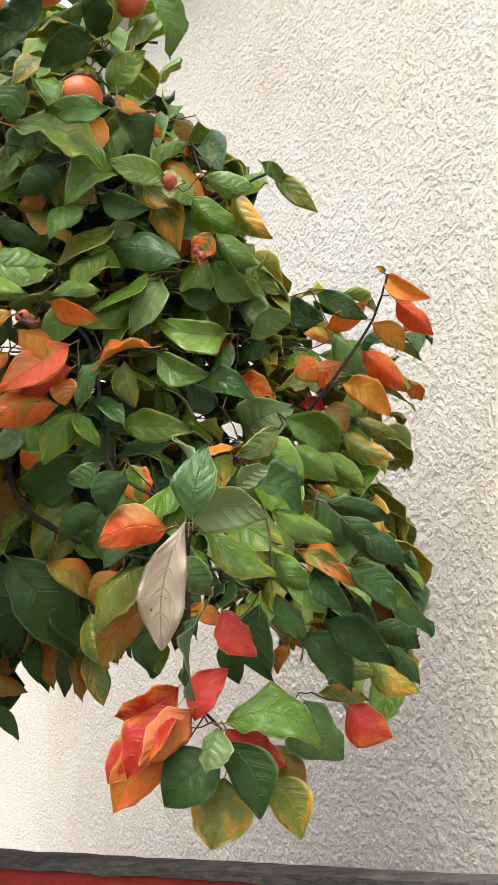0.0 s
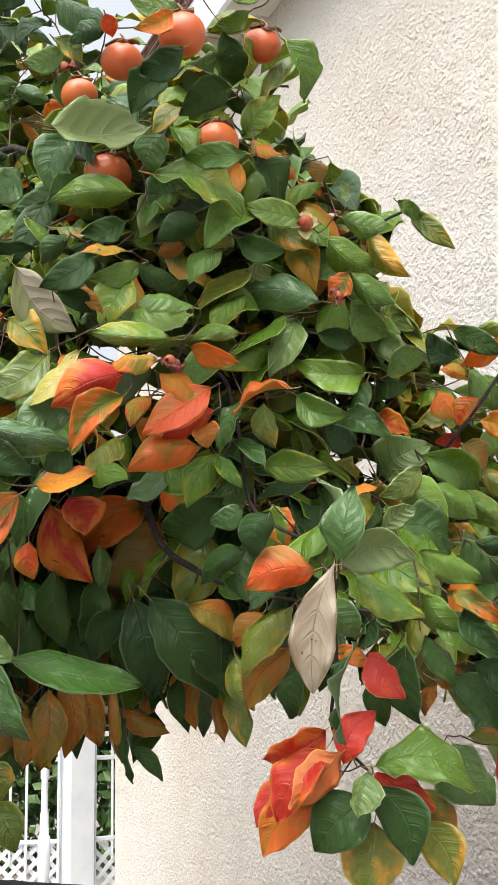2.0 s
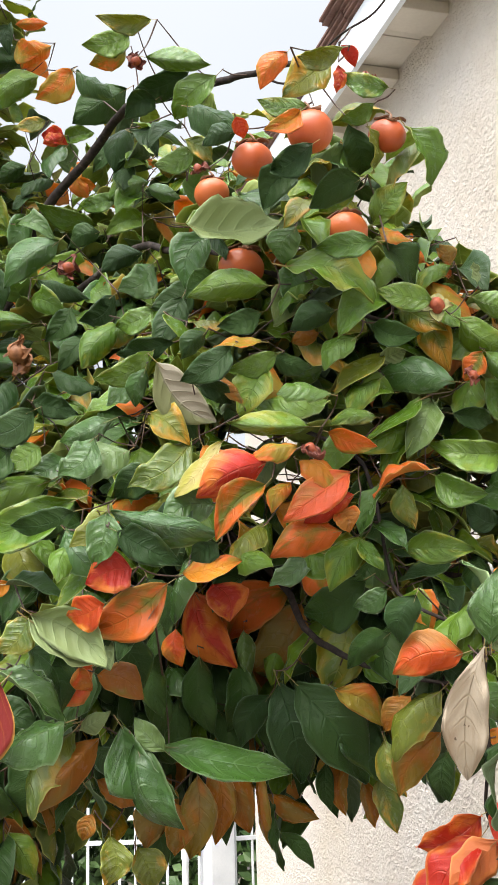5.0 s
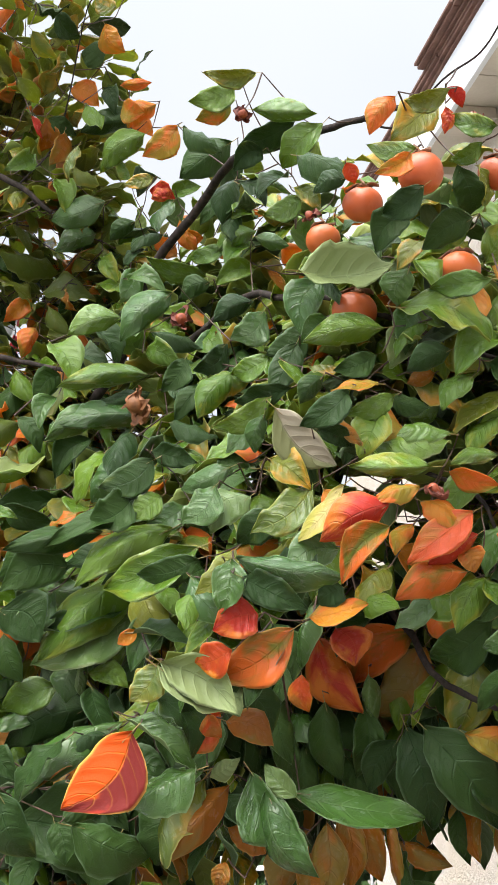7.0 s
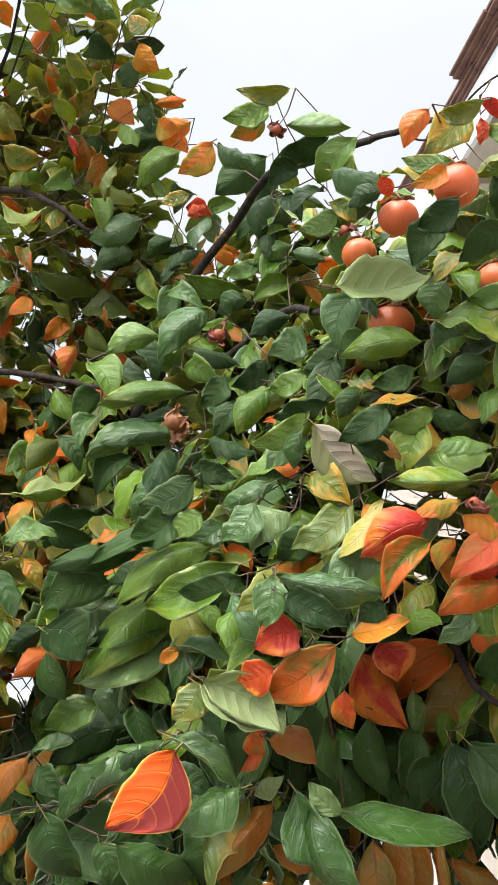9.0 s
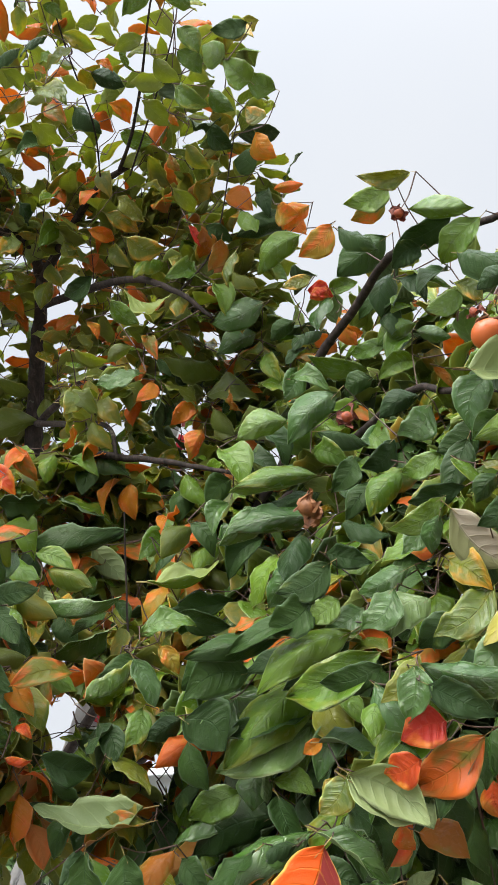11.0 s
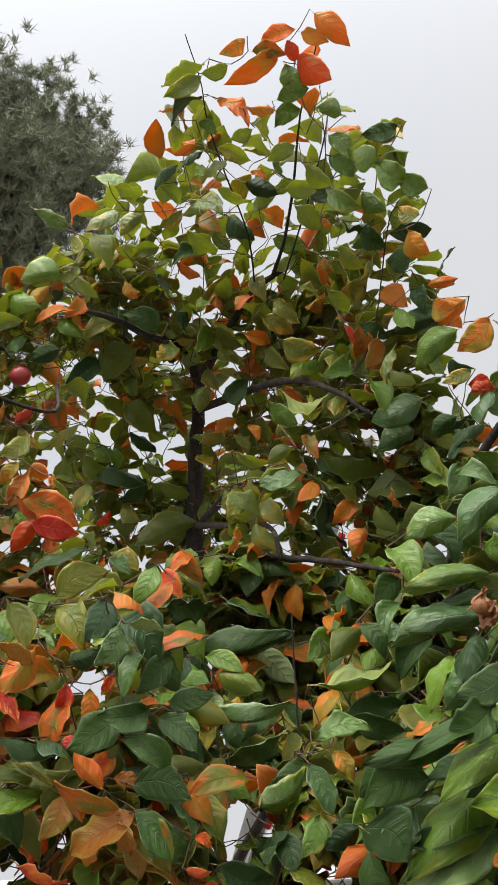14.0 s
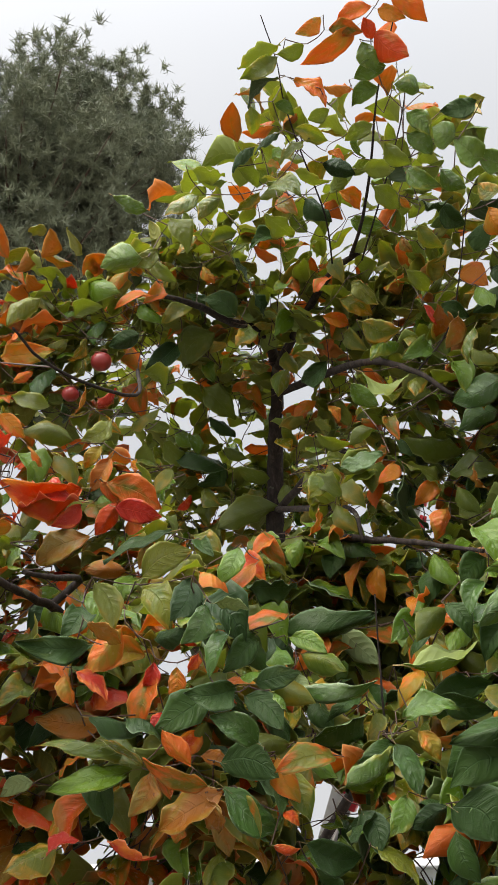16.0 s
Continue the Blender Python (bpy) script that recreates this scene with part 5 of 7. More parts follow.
L("k", -0.211, 1.992, 1.684, -0.258, 1.989, 1.630, 0.047, -91)
L("w", -0.597, 1.854, 1.616, -0.392, 1.900, 1.583, 0.084, 72)
L("w", -0.628, 1.824, 1.622, -0.559, 1.839, 1.489, 0.077, 106)
L("p", -0.581, 1.827, 1.609, -0.626, 1.814, 1.661, 0.036, -91)
L("d", -0.458, 2.161, 1.719, -0.411, 2.169, 1.545, 0.079, 91)
L("d", -0.422, 2.126, 1.717, -0.291, 2.145, 1.550, 0.094, 75)
L("d", -0.479, 2.188, 1.700, -0.538, 2.177, 1.610, 0.048, -91)
L("d", -0.402, 2.200, 1.735, -0.351, 2.210, 1.596, 0.065, 113)
L("d", -0.604, 2.157, 1.773, -0.582, 2.168, 1.631, 0.063, 102)
L("d", -0.693, 2.104, 1.742, -0.662, 2.116, 1.627, 0.053, 96)
L("d", -0.540, 2.203, 1.764, -0.563, 2.203, 1.635, 0.058, -101)
L("d", -0.353, 2.158, 1.686, -0.285, 2.165, 1.544, 0.069, 100)
L("d", -0.656, 2.199, 1.699, -0.635, 2.205, 1.575, 0.055, 92)
L("d", -0.504, 2.235, 1.598, -0.508, 2.232, 1.518, 0.035, -61)
L("d", -0.383, 2.205, 1.577, -0.378, 2.202, 1.494, 0.032, 59)
L("d", -0.336, 2.258, 1.757, -0.411, 2.252, 1.653, 0.056, -93)
L("d", -0.320, 2.211, 1.723, -0.281, 2.217, 1.610, 0.053, 93)
L("d", -0.518, 2.253, 1.666, -0.477, 2.260, 1.566, 0.048, 100)
L("d", -0.590, 2.237, 1.678, -0.533, 2.250, 1.578, 0.051, 80)
L("d", -0.338, 2.262, 1.631, -0.318, 2.263, 1.547, 0.038, 86)
L("k", -0.602, 2.245, 1.579, -0.599, 2.238, 1.434, 0.057, 9)
L("k", -0.568, 2.263, 1.578, -0.539, 2.263, 1.451, 0.059, 88)
L("k", -0.628, 2.228, 1.559, -0.642, 2.215, 1.412, 0.067, -62)
L("k", -0.671, 2.194, 1.516, -0.662, 2.189, 1.419, 0.060, 48)
L("k", -0.514, 2.233, 1.568, -0.501, 2.227, 1.424, 0.034, 80)
L("k", -0.501, 2.254, 1.523, -0.406, 2.268, 1.480, 0.043, 72)
L("d", -0.488, 2.236, 1.506, -0.480, 2.228, 1.388, 0.026, 78)
L("d", -0.473, 2.215, 1.457, -0.415, 2.219, 1.394, 0.036, 98)
L("k", -0.348, 2.240, 1.591, -0.357, 2.235, 1.482, 0.043, -67)
L("k", -0.322, 2.242, 1.547, -0.306, 2.239, 1.459, 0.030, 93)
L("y", -0.295, 2.225, 1.548, -0.262, 2.223, 1.452, 0.049, 70)
L("k", -0.561, 2.305, 1.593, -0.602, 2.294, 1.510, 0.067, -86)
L("k", -0.375, 2.257, 1.596, -0.389, 2.253, 1.532, 0.036, -83)
L("k", -0.722, 2.179, 1.517, -0.713, 2.176, 1.434, 0.064, 55)
L("y", -0.723, 2.153, 1.440, -0.691, 2.155, 1.367, 0.059, 76)
L("y", -0.707, 2.119, 1.371, -0.654, 2.123, 1.286, 0.061, 86)
L("k", -0.715, 2.245, 1.555, -0.707, 2.242, 1.452, 0.066, 53)
L("o", -0.463, 2.301, 1.497, -0.483, 2.296, 1.472, 0.033, -85)
L("o", -0.346, 2.078, 1.701, -0.266, 2.088, 1.638, 0.053, 92)
L("w", 0.087, 1.969, 1.475, 0.150, 1.956, 1.385, 0.081, 71)
L("r", 0.154, 1.953, 1.467, 0.223, 1.941, 1.417, 0.064, 99)
L("m", 0.109, 1.958, 1.486, 0.190, 1.950, 1.475, 0.028, 86)
L("w", -0.824, 1.737, 1.737, -0.720, 1.778, 1.656, 0.050, 62)
L("w", -0.714, 1.749, 1.656, -0.818, 1.710, 1.608, 0.069, -70)
L("p", -0.747, 1.685, 1.814, -0.642, 1.727, 1.738, 0.068, -85)
L("y", -0.758, 1.703, 1.813, -0.801, 1.691, 1.759, 0.049, -97)
L("f", -0.708, 1.853, 1.745, -0.787, 1.828, 1.702, 0.065, -93)
L("w", -0.656, 1.841, 1.649, -0.572, 1.861, 1.535, 0.079, 108)
L("k", -0.714, 1.907, 1.631, -0.819, 1.867, 1.514, 0.063, -88)
L("d", -1.100, 1.911, 1.588, -0.952, 1.976, 1.509, 0.123, 88)
L("d", -0.934, 1.986, 1.563, -0.977, 1.962, 1.466, 0.123, -83)
L("d", -1.089, 1.973, 1.643, -1.148, 1.942, 1.551, 0.116, -88)
L("d", -0.861, 2.015, 1.616, -0.889, 2.001, 1.506, 0.103, -83)
L("g", -0.398, 1.853, 2.363, -0.524, 1.802, 2.339, 0.056, -107)
L("g", -0.211, 1.816, 2.407, -0.319, 1.835, 2.412, 0.042, -124)
L("w", -0.340, 1.782, 2.432, -0.369, 1.818, 2.382, 0.055, -152)
L("d", -0.291, 1.669, 2.518, -0.365, 1.696, 2.493, 0.048, -127)
L("g", -0.176, 1.784, 2.662, -0.250, 1.747, 2.676, 0.038, -125)
L("y", -0.241, 1.712, 2.703, -0.322, 1.728, 2.705, 0.037, -124)
L("o", -0.323, 1.649, 2.669, -0.368, 1.654, 2.614, 0.040, -122)
L("o", -0.304, 1.644, 2.563, -0.359, 1.634, 2.532, 0.031, -125)
L("d", -0.229, 1.773, 2.500, -0.309, 1.762, 2.452, 0.059, -120)
L("y", -0.623, 1.930, 2.949, -0.711, 1.880, 2.938, 0.039, -127)
L("g", -0.696, 2.049, 3.007, -0.784, 2.016, 2.968, 0.051, -128)
L("m", -0.745, 2.178, 3.054, -0.818, 2.154, 3.014, 0.051, -120)
L("g", -0.621, 1.890, 2.845, -0.505, 1.899, 2.817, 0.044, 125)
L("g", -0.566, 1.995, 2.869, -0.684, 2.013, 2.849, 0.060, -132)
L("g", -0.496, 1.921, 2.808, -0.591, 1.966, 2.755, 0.064, -126)
L("d", -0.825, 2.442, 3.115, -0.945, 2.409, 3.028, 0.093, -110)
L("d", -0.634, 2.005, 2.824, -0.691, 1.991, 2.783, 0.052, -123)
L("g", -1.135, 2.664, 3.368, -1.320, 2.656, 3.352, 0.070, -130)
L("g", -1.067, 2.502, 3.218, -1.212, 2.533, 3.152, 0.077, -123)
L("o", -1.040, 2.510, 3.301, -1.130, 2.533, 3.262, 0.060, -135)
L("o", -0.987, 2.520, 3.234, -1.074, 2.500, 3.157, 0.074, -109)
L("y", -1.016, 2.418, 3.045, -1.080, 2.385, 3.019, 0.037, -106)
L("w", -1.243, 2.657, 3.137, -1.404, 2.652, 3.105, 0.081, -122)
L("w", -1.329, 2.804, 3.124, -1.427, 2.753, 3.061, 0.068, -105)
L("g", -1.612, 2.776, 3.102, -1.476, 2.904, 3.098, 0.066, 113)
L("d", -1.599, 2.755, 3.009, -1.514, 2.801, 2.917, 0.082, 118)
L("g", -0.965, 2.077, 2.550, -1.053, 2.025, 2.504, 0.056, -116)
L("g", -0.939, 2.141, 2.447, -1.086, 2.041, 2.411, 0.044, -99)
L("g", -0.934, 2.157, 2.410, -1.041, 2.090, 2.370, 0.047, -99)
L("w", -1.015, 2.125, 2.371, -1.118, 2.062, 2.304, 0.061, -112)
L("w", -0.865, 2.106, 2.599, -0.963, 2.072, 2.496, 0.068, -109)
L("d", -0.875, 2.395, 2.741, -0.951, 2.406, 2.711, 0.053, -116)
L("w", -0.717, 2.268, 2.597, -0.787, 2.247, 2.538, 0.073, -96)
L("d", -0.564, 1.974, 2.431, -0.632, 1.953, 2.381, 0.063, -111)
L("g", -0.857, 2.512, 2.884, -0.973, 2.516, 2.867, 0.044, -118)
L("g", -0.798, 2.515, 2.812, -0.888, 2.479, 2.770, 0.055, -105)
L("g", -0.794, 2.516, 2.910, -0.881, 2.487, 2.858, 0.058, -115)
L("w", -0.735, 2.295, 2.787, -0.665, 2.306, 2.757, 0.038, 118)
L("g", -0.922, 2.524, 2.815, -1.040, 2.426, 2.842, 0.058, -130)
L("g", -0.576, 2.064, 2.743, -0.649, 2.042, 2.705, 0.046, -123)
L("y", -0.568, 1.962, 2.709, -0.523, 2.007, 2.680, 0.042, 118)
L("g", -0.417, 1.693, 2.567, -0.478, 1.705, 2.557, 0.036, -111)
L("g", -0.299, 1.678, 2.590, -0.380, 1.679, 2.611, 0.032, -120)
L("g", -0.594, 1.815, 2.253, -0.680, 1.778, 2.201, 0.048, -109)
L("d", -0.847, 2.130, 2.465, -0.895, 2.116, 2.393, 0.052, -109)
L("g", -0.628, 1.975, 2.388, -0.714, 1.984, 2.363, 0.046, -112)
L("d", -0.558, 1.822, 2.269, -0.659, 1.826, 2.256, 0.038, -102)
L("d", -0.442, 1.736, 2.223, -0.517, 1.713, 2.168, 0.050, -101)
L("d", -0.328, 1.743, 2.508, -0.385, 1.739, 2.450, 0.057, -103)
L("g", -0.240, 1.781, 2.482, -0.306, 1.806, 2.461, 0.048, -129)
L("g", -0.384, 1.826, 2.234, -0.465, 1.798, 2.204, 0.041, -114)
L("d", -0.292, 1.878, 2.318, -0.364, 1.860, 2.284, 0.048, -109)
L("g", -0.262, 1.896, 2.273, -0.319, 1.887, 2.221, 0.048, -90)
L("d", -0.736, 2.254, 2.619, -0.812, 2.226, 2.571, 0.049, -116)
L("w", -0.482, 1.838, 2.380, -0.536, 1.823, 2.343, 0.043, -107)
L("d", -0.417, 1.866, 2.322, -0.487, 1.842, 2.295, 0.043, -109)
L("g", -0.486, 1.748, 2.255, -0.522, 1.739, 2.212, 0.037, -106)
L("d", -0.802, 2.266, 2.535, -0.868, 2.242, 2.476, 0.061, -114)
L("g", -0.718, 1.795, 2.006, -0.893, 1.788, 1.948, 0.073, -105)
L("g", -0.827, 1.972, 2.081, -0.974, 1.878, 1.977, 0.074, -86)
L("p", -0.961, 2.109, 1.947, -1.111, 1.996, 1.868, 0.093, -99)
L("d", -0.956, 2.083, 1.969, -1.094, 1.979, 1.917, 0.055, -90)
L("g", -0.701, 1.744, 1.978, -0.806, 1.737, 1.960, 0.049, -108)
L("w", -0.612, 1.652, 1.955, -0.451, 1.656, 1.924, 0.044, 93)
L("d", -0.609, 1.666, 1.929, -0.512, 1.672, 1.876, 0.046, 94)
L("w", -0.633, 1.694, 1.964, -0.648, 1.680, 1.878, 0.054, -66)
L("p", -0.638, 1.831, 2.091, -0.701, 1.801, 2.037, 0.074, -84)
L("w", -0.692, 1.812, 2.111, -0.746, 1.786, 2.047, 0.059, -83)
L("y", -0.524, 1.796, 2.090, -0.619, 1.756, 2.016, 0.059, -95)
L("r", -0.386, 1.704, 2.026, -0.483, 1.667, 1.971, 0.067, -104)
L("m", -0.387, 1.697, 1.991, -0.459, 1.670, 1.908, 0.049, -85)
L("o", -0.341, 1.714, 2.048, -0.407, 1.689, 2.033, 0.036, -90)
L("f", -0.281, 1.880, 2.039, -0.388, 1.847, 1.962, 0.063, -84)
L("r", -0.276, 1.887, 2.004, -0.354, 1.864, 1.955, 0.054, -103)
L("f", -0.304, 1.892, 1.981, -0.286, 1.890, 1.945, 0.043, 71)
L("m", -0.299, 1.896, 1.947, -0.410, 1.855, 1.911, 0.060, -87)
L("o", -0.314, 1.884, 2.110, -0.238, 1.877, 2.078, 0.042, 107)
L("o", -0.517, 1.698, 1.866, -0.431, 1.691, 1.886, 0.053, 93)
L("d", -0.280, 2.039, 1.884, -0.398, 2.066, 1.827, 0.080, -111)
L("m", -0.442, 2.233, 1.899, -0.577, 2.259, 1.808, 0.096, -107)
L("k", -0.425, 2.239, 1.868, -0.531, 2.272, 1.748, 0.107, -107)
L("y", -0.332, 2.191, 1.843, -0.369, 2.156, 1.696, 0.094, -63)
L("r", -0.600, 1.718, 1.879, -0.661, 1.683, 1.855, 0.068, -97)
L("f", -0.639, 1.699, 1.827, -0.697, 1.698, 1.810, 0.054, -96)
L("m", -0.550, 1.741, 1.857, -0.675, 1.750, 1.789, 0.077, -108)
L("r", -0.562, 2.097, 1.897, -0.531, 2.092, 1.828, 0.075, 76)
L("r", -0.619, 2.189, 1.896, -0.538, 2.176, 1.752, 0.081, 83)
L("f", -0.601, 1.977, 1.809, -0.588, 1.968, 1.746, 0.041, 35)
L("p", -0.522, 2.171, 1.819, -0.531, 2.204, 1.715, 0.034, -167)
L("d", -1.033, 1.985, 2.032, -1.133, 1.905, 1.994, 0.066, -89)
L("d", -0.897, 1.939, 2.111, -1.019, 1.854, 2.053, 0.045, -94)
L("w", -0.898, 1.986, 2.213, -0.999, 1.994, 2.151, 0.066, -105)
L("w", -0.681, 1.870, 2.156, -0.780, 1.874, 2.125, 0.043, -109)
L("g", -1.260, 2.139, 2.199, -1.159, 2.167, 2.161, 0.057, 107)
L("g", -0.326, 1.774, 2.094, -0.447, 1.721, 2.094, 0.038, -114)
L("g", -0.236, 1.908, 2.135, -0.313, 1.883, 2.123, 0.031, -95)
L("g", -1.066, 2.159, 1.789, -1.247, 2.134, 1.711, 0.091, -106)
L("g", -1.123, 2.134, 1.832, -1.240, 2.117, 1.786, 0.066, -109)
L("w", -1.061, 2.097, 1.866, -1.083, 2.072, 1.796, 0.065, -61)
L("g", -1.018, 2.037, 1.839, -0.944, 2.049, 1.811, 0.045, 86)
L("w", -0.937, 2.004, 1.747, -1.095, 1.865, 1.630, 0.088, -79)
L("p", -1.056, 2.097, 1.876, -1.056, 2.084, 1.805, 0.033, -19)
L("d", -0.579, 1.792, 2.050, -0.656, 1.803, 2.006, 0.055, -123)
L("d", -0.463, 1.704, 1.907, -0.501, 1.687, 1.883, 0.043, -102)
L("g", -0.831, 1.931, 2.133, -0.882, 1.903, 2.093, 0.051, -91)
L("g", -0.932, 2.083, 2.035, -1.088, 1.967, 1.868, 0.101, -86)
L("g", -0.926, 2.134, 2.440, -1.071, 2.035, 2.415, 0.047, -101)
L("w", -0.933, 2.157, 2.358, -1.096, 2.045, 2.329, 0.061, -104)
L("w", -1.537, 2.330, 2.229, -1.635, 2.240, 2.157, 0.080, -102)
L("g", -1.564, 1.523, 2.099, -1.498, 1.560, 2.060, 0.045, 83)
L("d", -1.043, 1.976, 2.054, -1.171, 1.961, 2.009, 0.084, -105)
L("d", -0.975, 1.997, 2.092, -1.119, 1.888, 2.057, 0.054, -94)
L("d", -1.219, 2.318, 2.249, -1.340, 2.221, 2.223, 0.043, -90)
L("g", -2.363, 3.248, 3.216, -2.519, 3.112, 3.109, 0.093, -104)
L("d", -1.616, 2.762, 2.980, -1.662, 2.833, 2.859, 0.108, -173)
L("o", -1.531, 2.813, 2.961, -1.597, 2.781, 2.892, 0.072, -107)
L("o", -1.470, 2.724, 2.838, -1.504, 2.715, 2.750, 0.063, -101)
L("o", -1.691, 2.414, 2.793, -1.714, 2.407, 2.722, 0.059, -121)
L("o", -1.640, 2.623, 2.684, -1.633, 2.632, 2.584, 0.067, 110)
L("k", -1.437, 1.647, 1.978, -1.556, 1.608, 1.919, 0.076, -95)
L("m", -1.465, 1.670, 1.973, -1.399, 1.692, 1.881, 0.061, 74)
L("k", -1.459, 1.631, 1.969, -1.454, 1.664, 1.914, 0.035, 131)
L("r", -1.508, 1.569, 2.108, -1.525, 1.548, 2.080, 0.041, -79)
L("d", -1.796, 2.520, 2.643, -1.693, 2.566, 2.577, 0.076, 107)
L("g", -1.810, 2.515, 2.630, -1.696, 2.655, 2.583, 0.067, 112)
L("g", -0.831, 1.971, 2.065, -0.967, 1.976, 1.989, 0.062, -120)
L("d", -0.878, 1.922, 2.138, -0.954, 1.875, 2.085, 0.066, -96)
L("d", -0.840, 1.921, 2.199, -0.926, 1.871, 2.146, 0.062, -106)
L("o", -1.196, 1.858, 3.715, -1.318, 1.810, 3.633, 0.057, -136)
L("o", -1.094, 1.848, 3.762, -1.041, 1.908, 3.685, 0.059, 140)
L("o", -1.136, 1.857, 3.734, -1.081, 1.889, 3.702, 0.037, 120)
L("f", -1.164, 1.891, 3.708, -1.109, 1.944, 3.644, 0.071, 136)
L("o", -1.144, 1.845, 3.737, -1.231, 1.832, 3.737, 0.042, -131)
L("o", -1.257, 1.802, 3.735, -1.310, 1.782, 3.697, 0.045, -129)
L("m", -1.249, 1.823, 3.707, -1.179, 1.852, 3.686, 0.042, 127)
L("f", -1.175, 1.896, 3.693, -1.169, 1.849, 3.720, 0.034, -172)
L("g", -1.326, 1.837, 3.714, -1.380, 1.802, 3.689, 0.043, -135)
L("g", -1.381, 1.817, 3.734, -1.501, 1.815, 3.706, 0.055, -142)
L("g", -1.398, 1.830, 3.711, -1.480, 1.789, 3.656, 0.049, -122)
L("g", -1.414, 1.860, 3.674, -1.517, 1.857, 3.649, 0.058, -134)
L("o", -1.376, 1.866, 3.652, -1.321, 1.921, 3.589, 0.057, 140)
L("o", -1.316, 1.903, 3.626, -1.260, 1.948, 3.641, 0.028, 125)
L("g", -1.200, 1.889, 3.692, -1.188, 1.926, 3.632, 0.057, 136)
L("g", -1.246, 1.925, 3.634, -1.178, 1.964, 3.663, 0.048, 127)
L("g", -1.124, 2.020, 3.597, -1.163, 1.972, 3.605, 0.045, -139)
L("g", -1.495, 1.855, 3.625, -1.525, 1.905, 3.581, 0.037, 174)
L("g", -1.444, 1.885, 3.630, -1.410, 1.916, 3.596, 0.058, 130)
L("g", -1.329, 1.947, 3.598, -1.389, 1.944, 3.586, 0.049, -126)
L("g", -1.020, 2.113, 3.582, -1.094, 2.069, 3.560, 0.049, -124)
L("g", -1.023, 2.279, 3.504, -1.073, 2.215, 3.525, 0.059, -144)
L("o", -1.143, 2.426, 3.505, -1.106, 2.460, 3.439, 0.065, 128)
L("y", -1.066, 2.315, 3.461, -1.113, 2.293, 3.491, 0.050, -116)
L("g", -1.670, 1.842, 3.515, -1.623, 1.922, 3.507, 0.040, 119)
L("o", -1.179, 2.616, 3.450, -1.094, 2.624, 3.445, 0.032, 116)
L("o", -1.116, 2.480, 3.308, -1.067, 2.498, 3.277, 0.060, 120)
L("g", -1.202, 2.547, 3.474, -1.251, 2.522, 3.512, 0.079, -117)
L("g", -1.058, 2.208, 3.490, -1.094, 2.136, 3.524, 0.072, -138)
L("g", -1.095, 2.140, 3.527, -1.129, 2.092, 3.542, 0.072, -124)
L("o", 0.260, 2.166, 2.233, 0.338, 2.143, 2.180, 0.039, 101)
L("f", 0.278, 2.176, 2.187, 0.354, 2.206, 2.125, 0.043, 109)
L("o", 0.236, 2.193, 2.147, 0.298, 2.219, 2.096, 0.043, 117)
L("f", 0.220, 2.232, 2.103, 0.309, 2.267, 2.027, 0.051, 115)
L("o", 0.185, 2.289, 2.052, 0.275, 2.262, 1.986, 0.052, 92)
L("o", 0.228, 2.207, 2.192, 0.151, 2.251, 2.148, 0.043, -116)
L("y", 0.215, 2.328, 1.991, 0.291, 2.302, 1.955, 0.036, 92)
L("y", 0.190, 2.335, 1.962, 0.282, 2.304, 1.908, 0.047, 81)
L("o", 0.109, 2.298, 2.113, 0.151, 2.289, 2.060, 0.055, 81)
L("f", 0.186, 2.286, 2.093, 0.145, 2.283, 2.042, 0.048, -95)
L("f", -0.010, 2.310, 2.073, 0.053, 2.298, 2.034, 0.046, 85)
L("o", 0.158, 2.231, 2.122, 0.110, 2.219, 2.135, 0.027, -111)
L("d", 0.136, 2.211, 2.210, 0.227, 2.189, 2.153, 0.045, 104)
L("d", 0.149, 2.223, 2.159, 0.089, 2.234, 2.213, 0.053, -105)
L("g", 0.010, 2.236, 2.131, 0.094, 2.247, 2.172, 0.055, 107)
L("k", 0.151, 2.322, 2.011, 0.195, 2.309, 1.963, 0.044, 94)
L("p", -0.005, 2.337, 1.957, 0.088, 2.298, 2.008, 0.093, 101)
L("g", 0.073, 2.233, 1.978, 0.183, 2.268, 1.911, 0.069, 102)
L("g", 0.017, 1.877, 1.887, 0.090, 1.912, 1.808, 0.058, 124)
L("g", 0.138, 2.239, 1.910, 0.225, 2.268, 1.843, 0.055, 108)
L("g", -0.065, 1.983, 2.356, 0.014, 1.970, 2.332, 0.047, 116)
L("y", -0.018, 1.993, 2.331, 0.047, 1.993, 2.247, 0.047, 112)
L("g", -0.092, 1.994, 2.324, 0.009, 2.045, 2.274, 0.059, 118)
L("g", -0.050, 2.015, 2.266, 0.020, 2.010, 2.206, 0.045, 107)
L("g", -0.052, 2.077, 2.235, 0.017, 2.118, 2.177, 0.060, 119)
L("y", 0.053, 1.981, 2.360, 0.124, 1.976, 2.287, 0.038, 115)
L("k", -0.099, 1.968, 2.413, -0.114, 1.944, 2.442, 0.032, -155)
L("g", -0.133, 1.948, 2.343, -0.224, 1.908, 2.358, 0.050, -106)
L("m", -0.055, 2.015, 2.265, -0.091, 2.014, 2.219, 0.038, -94)
L("g", -0.030, 2.027, 2.090, -0.154, 1.988, 2.099, 0.052, -115)
L("w", -0.091, 2.176, 2.029, 0.013, 2.154, 2.002, 0.053, 95)
L("w", -0.105, 1.968, 2.203, -0.249, 1.987, 2.227, 0.064, -99)
L("g", 0.031, 1.975, 2.377, 0.073, 1.973, 2.338, 0.028, 115)
L("d", -0.235, 1.925, 2.304, -0.158, 1.920, 2.278, 0.046, 100)
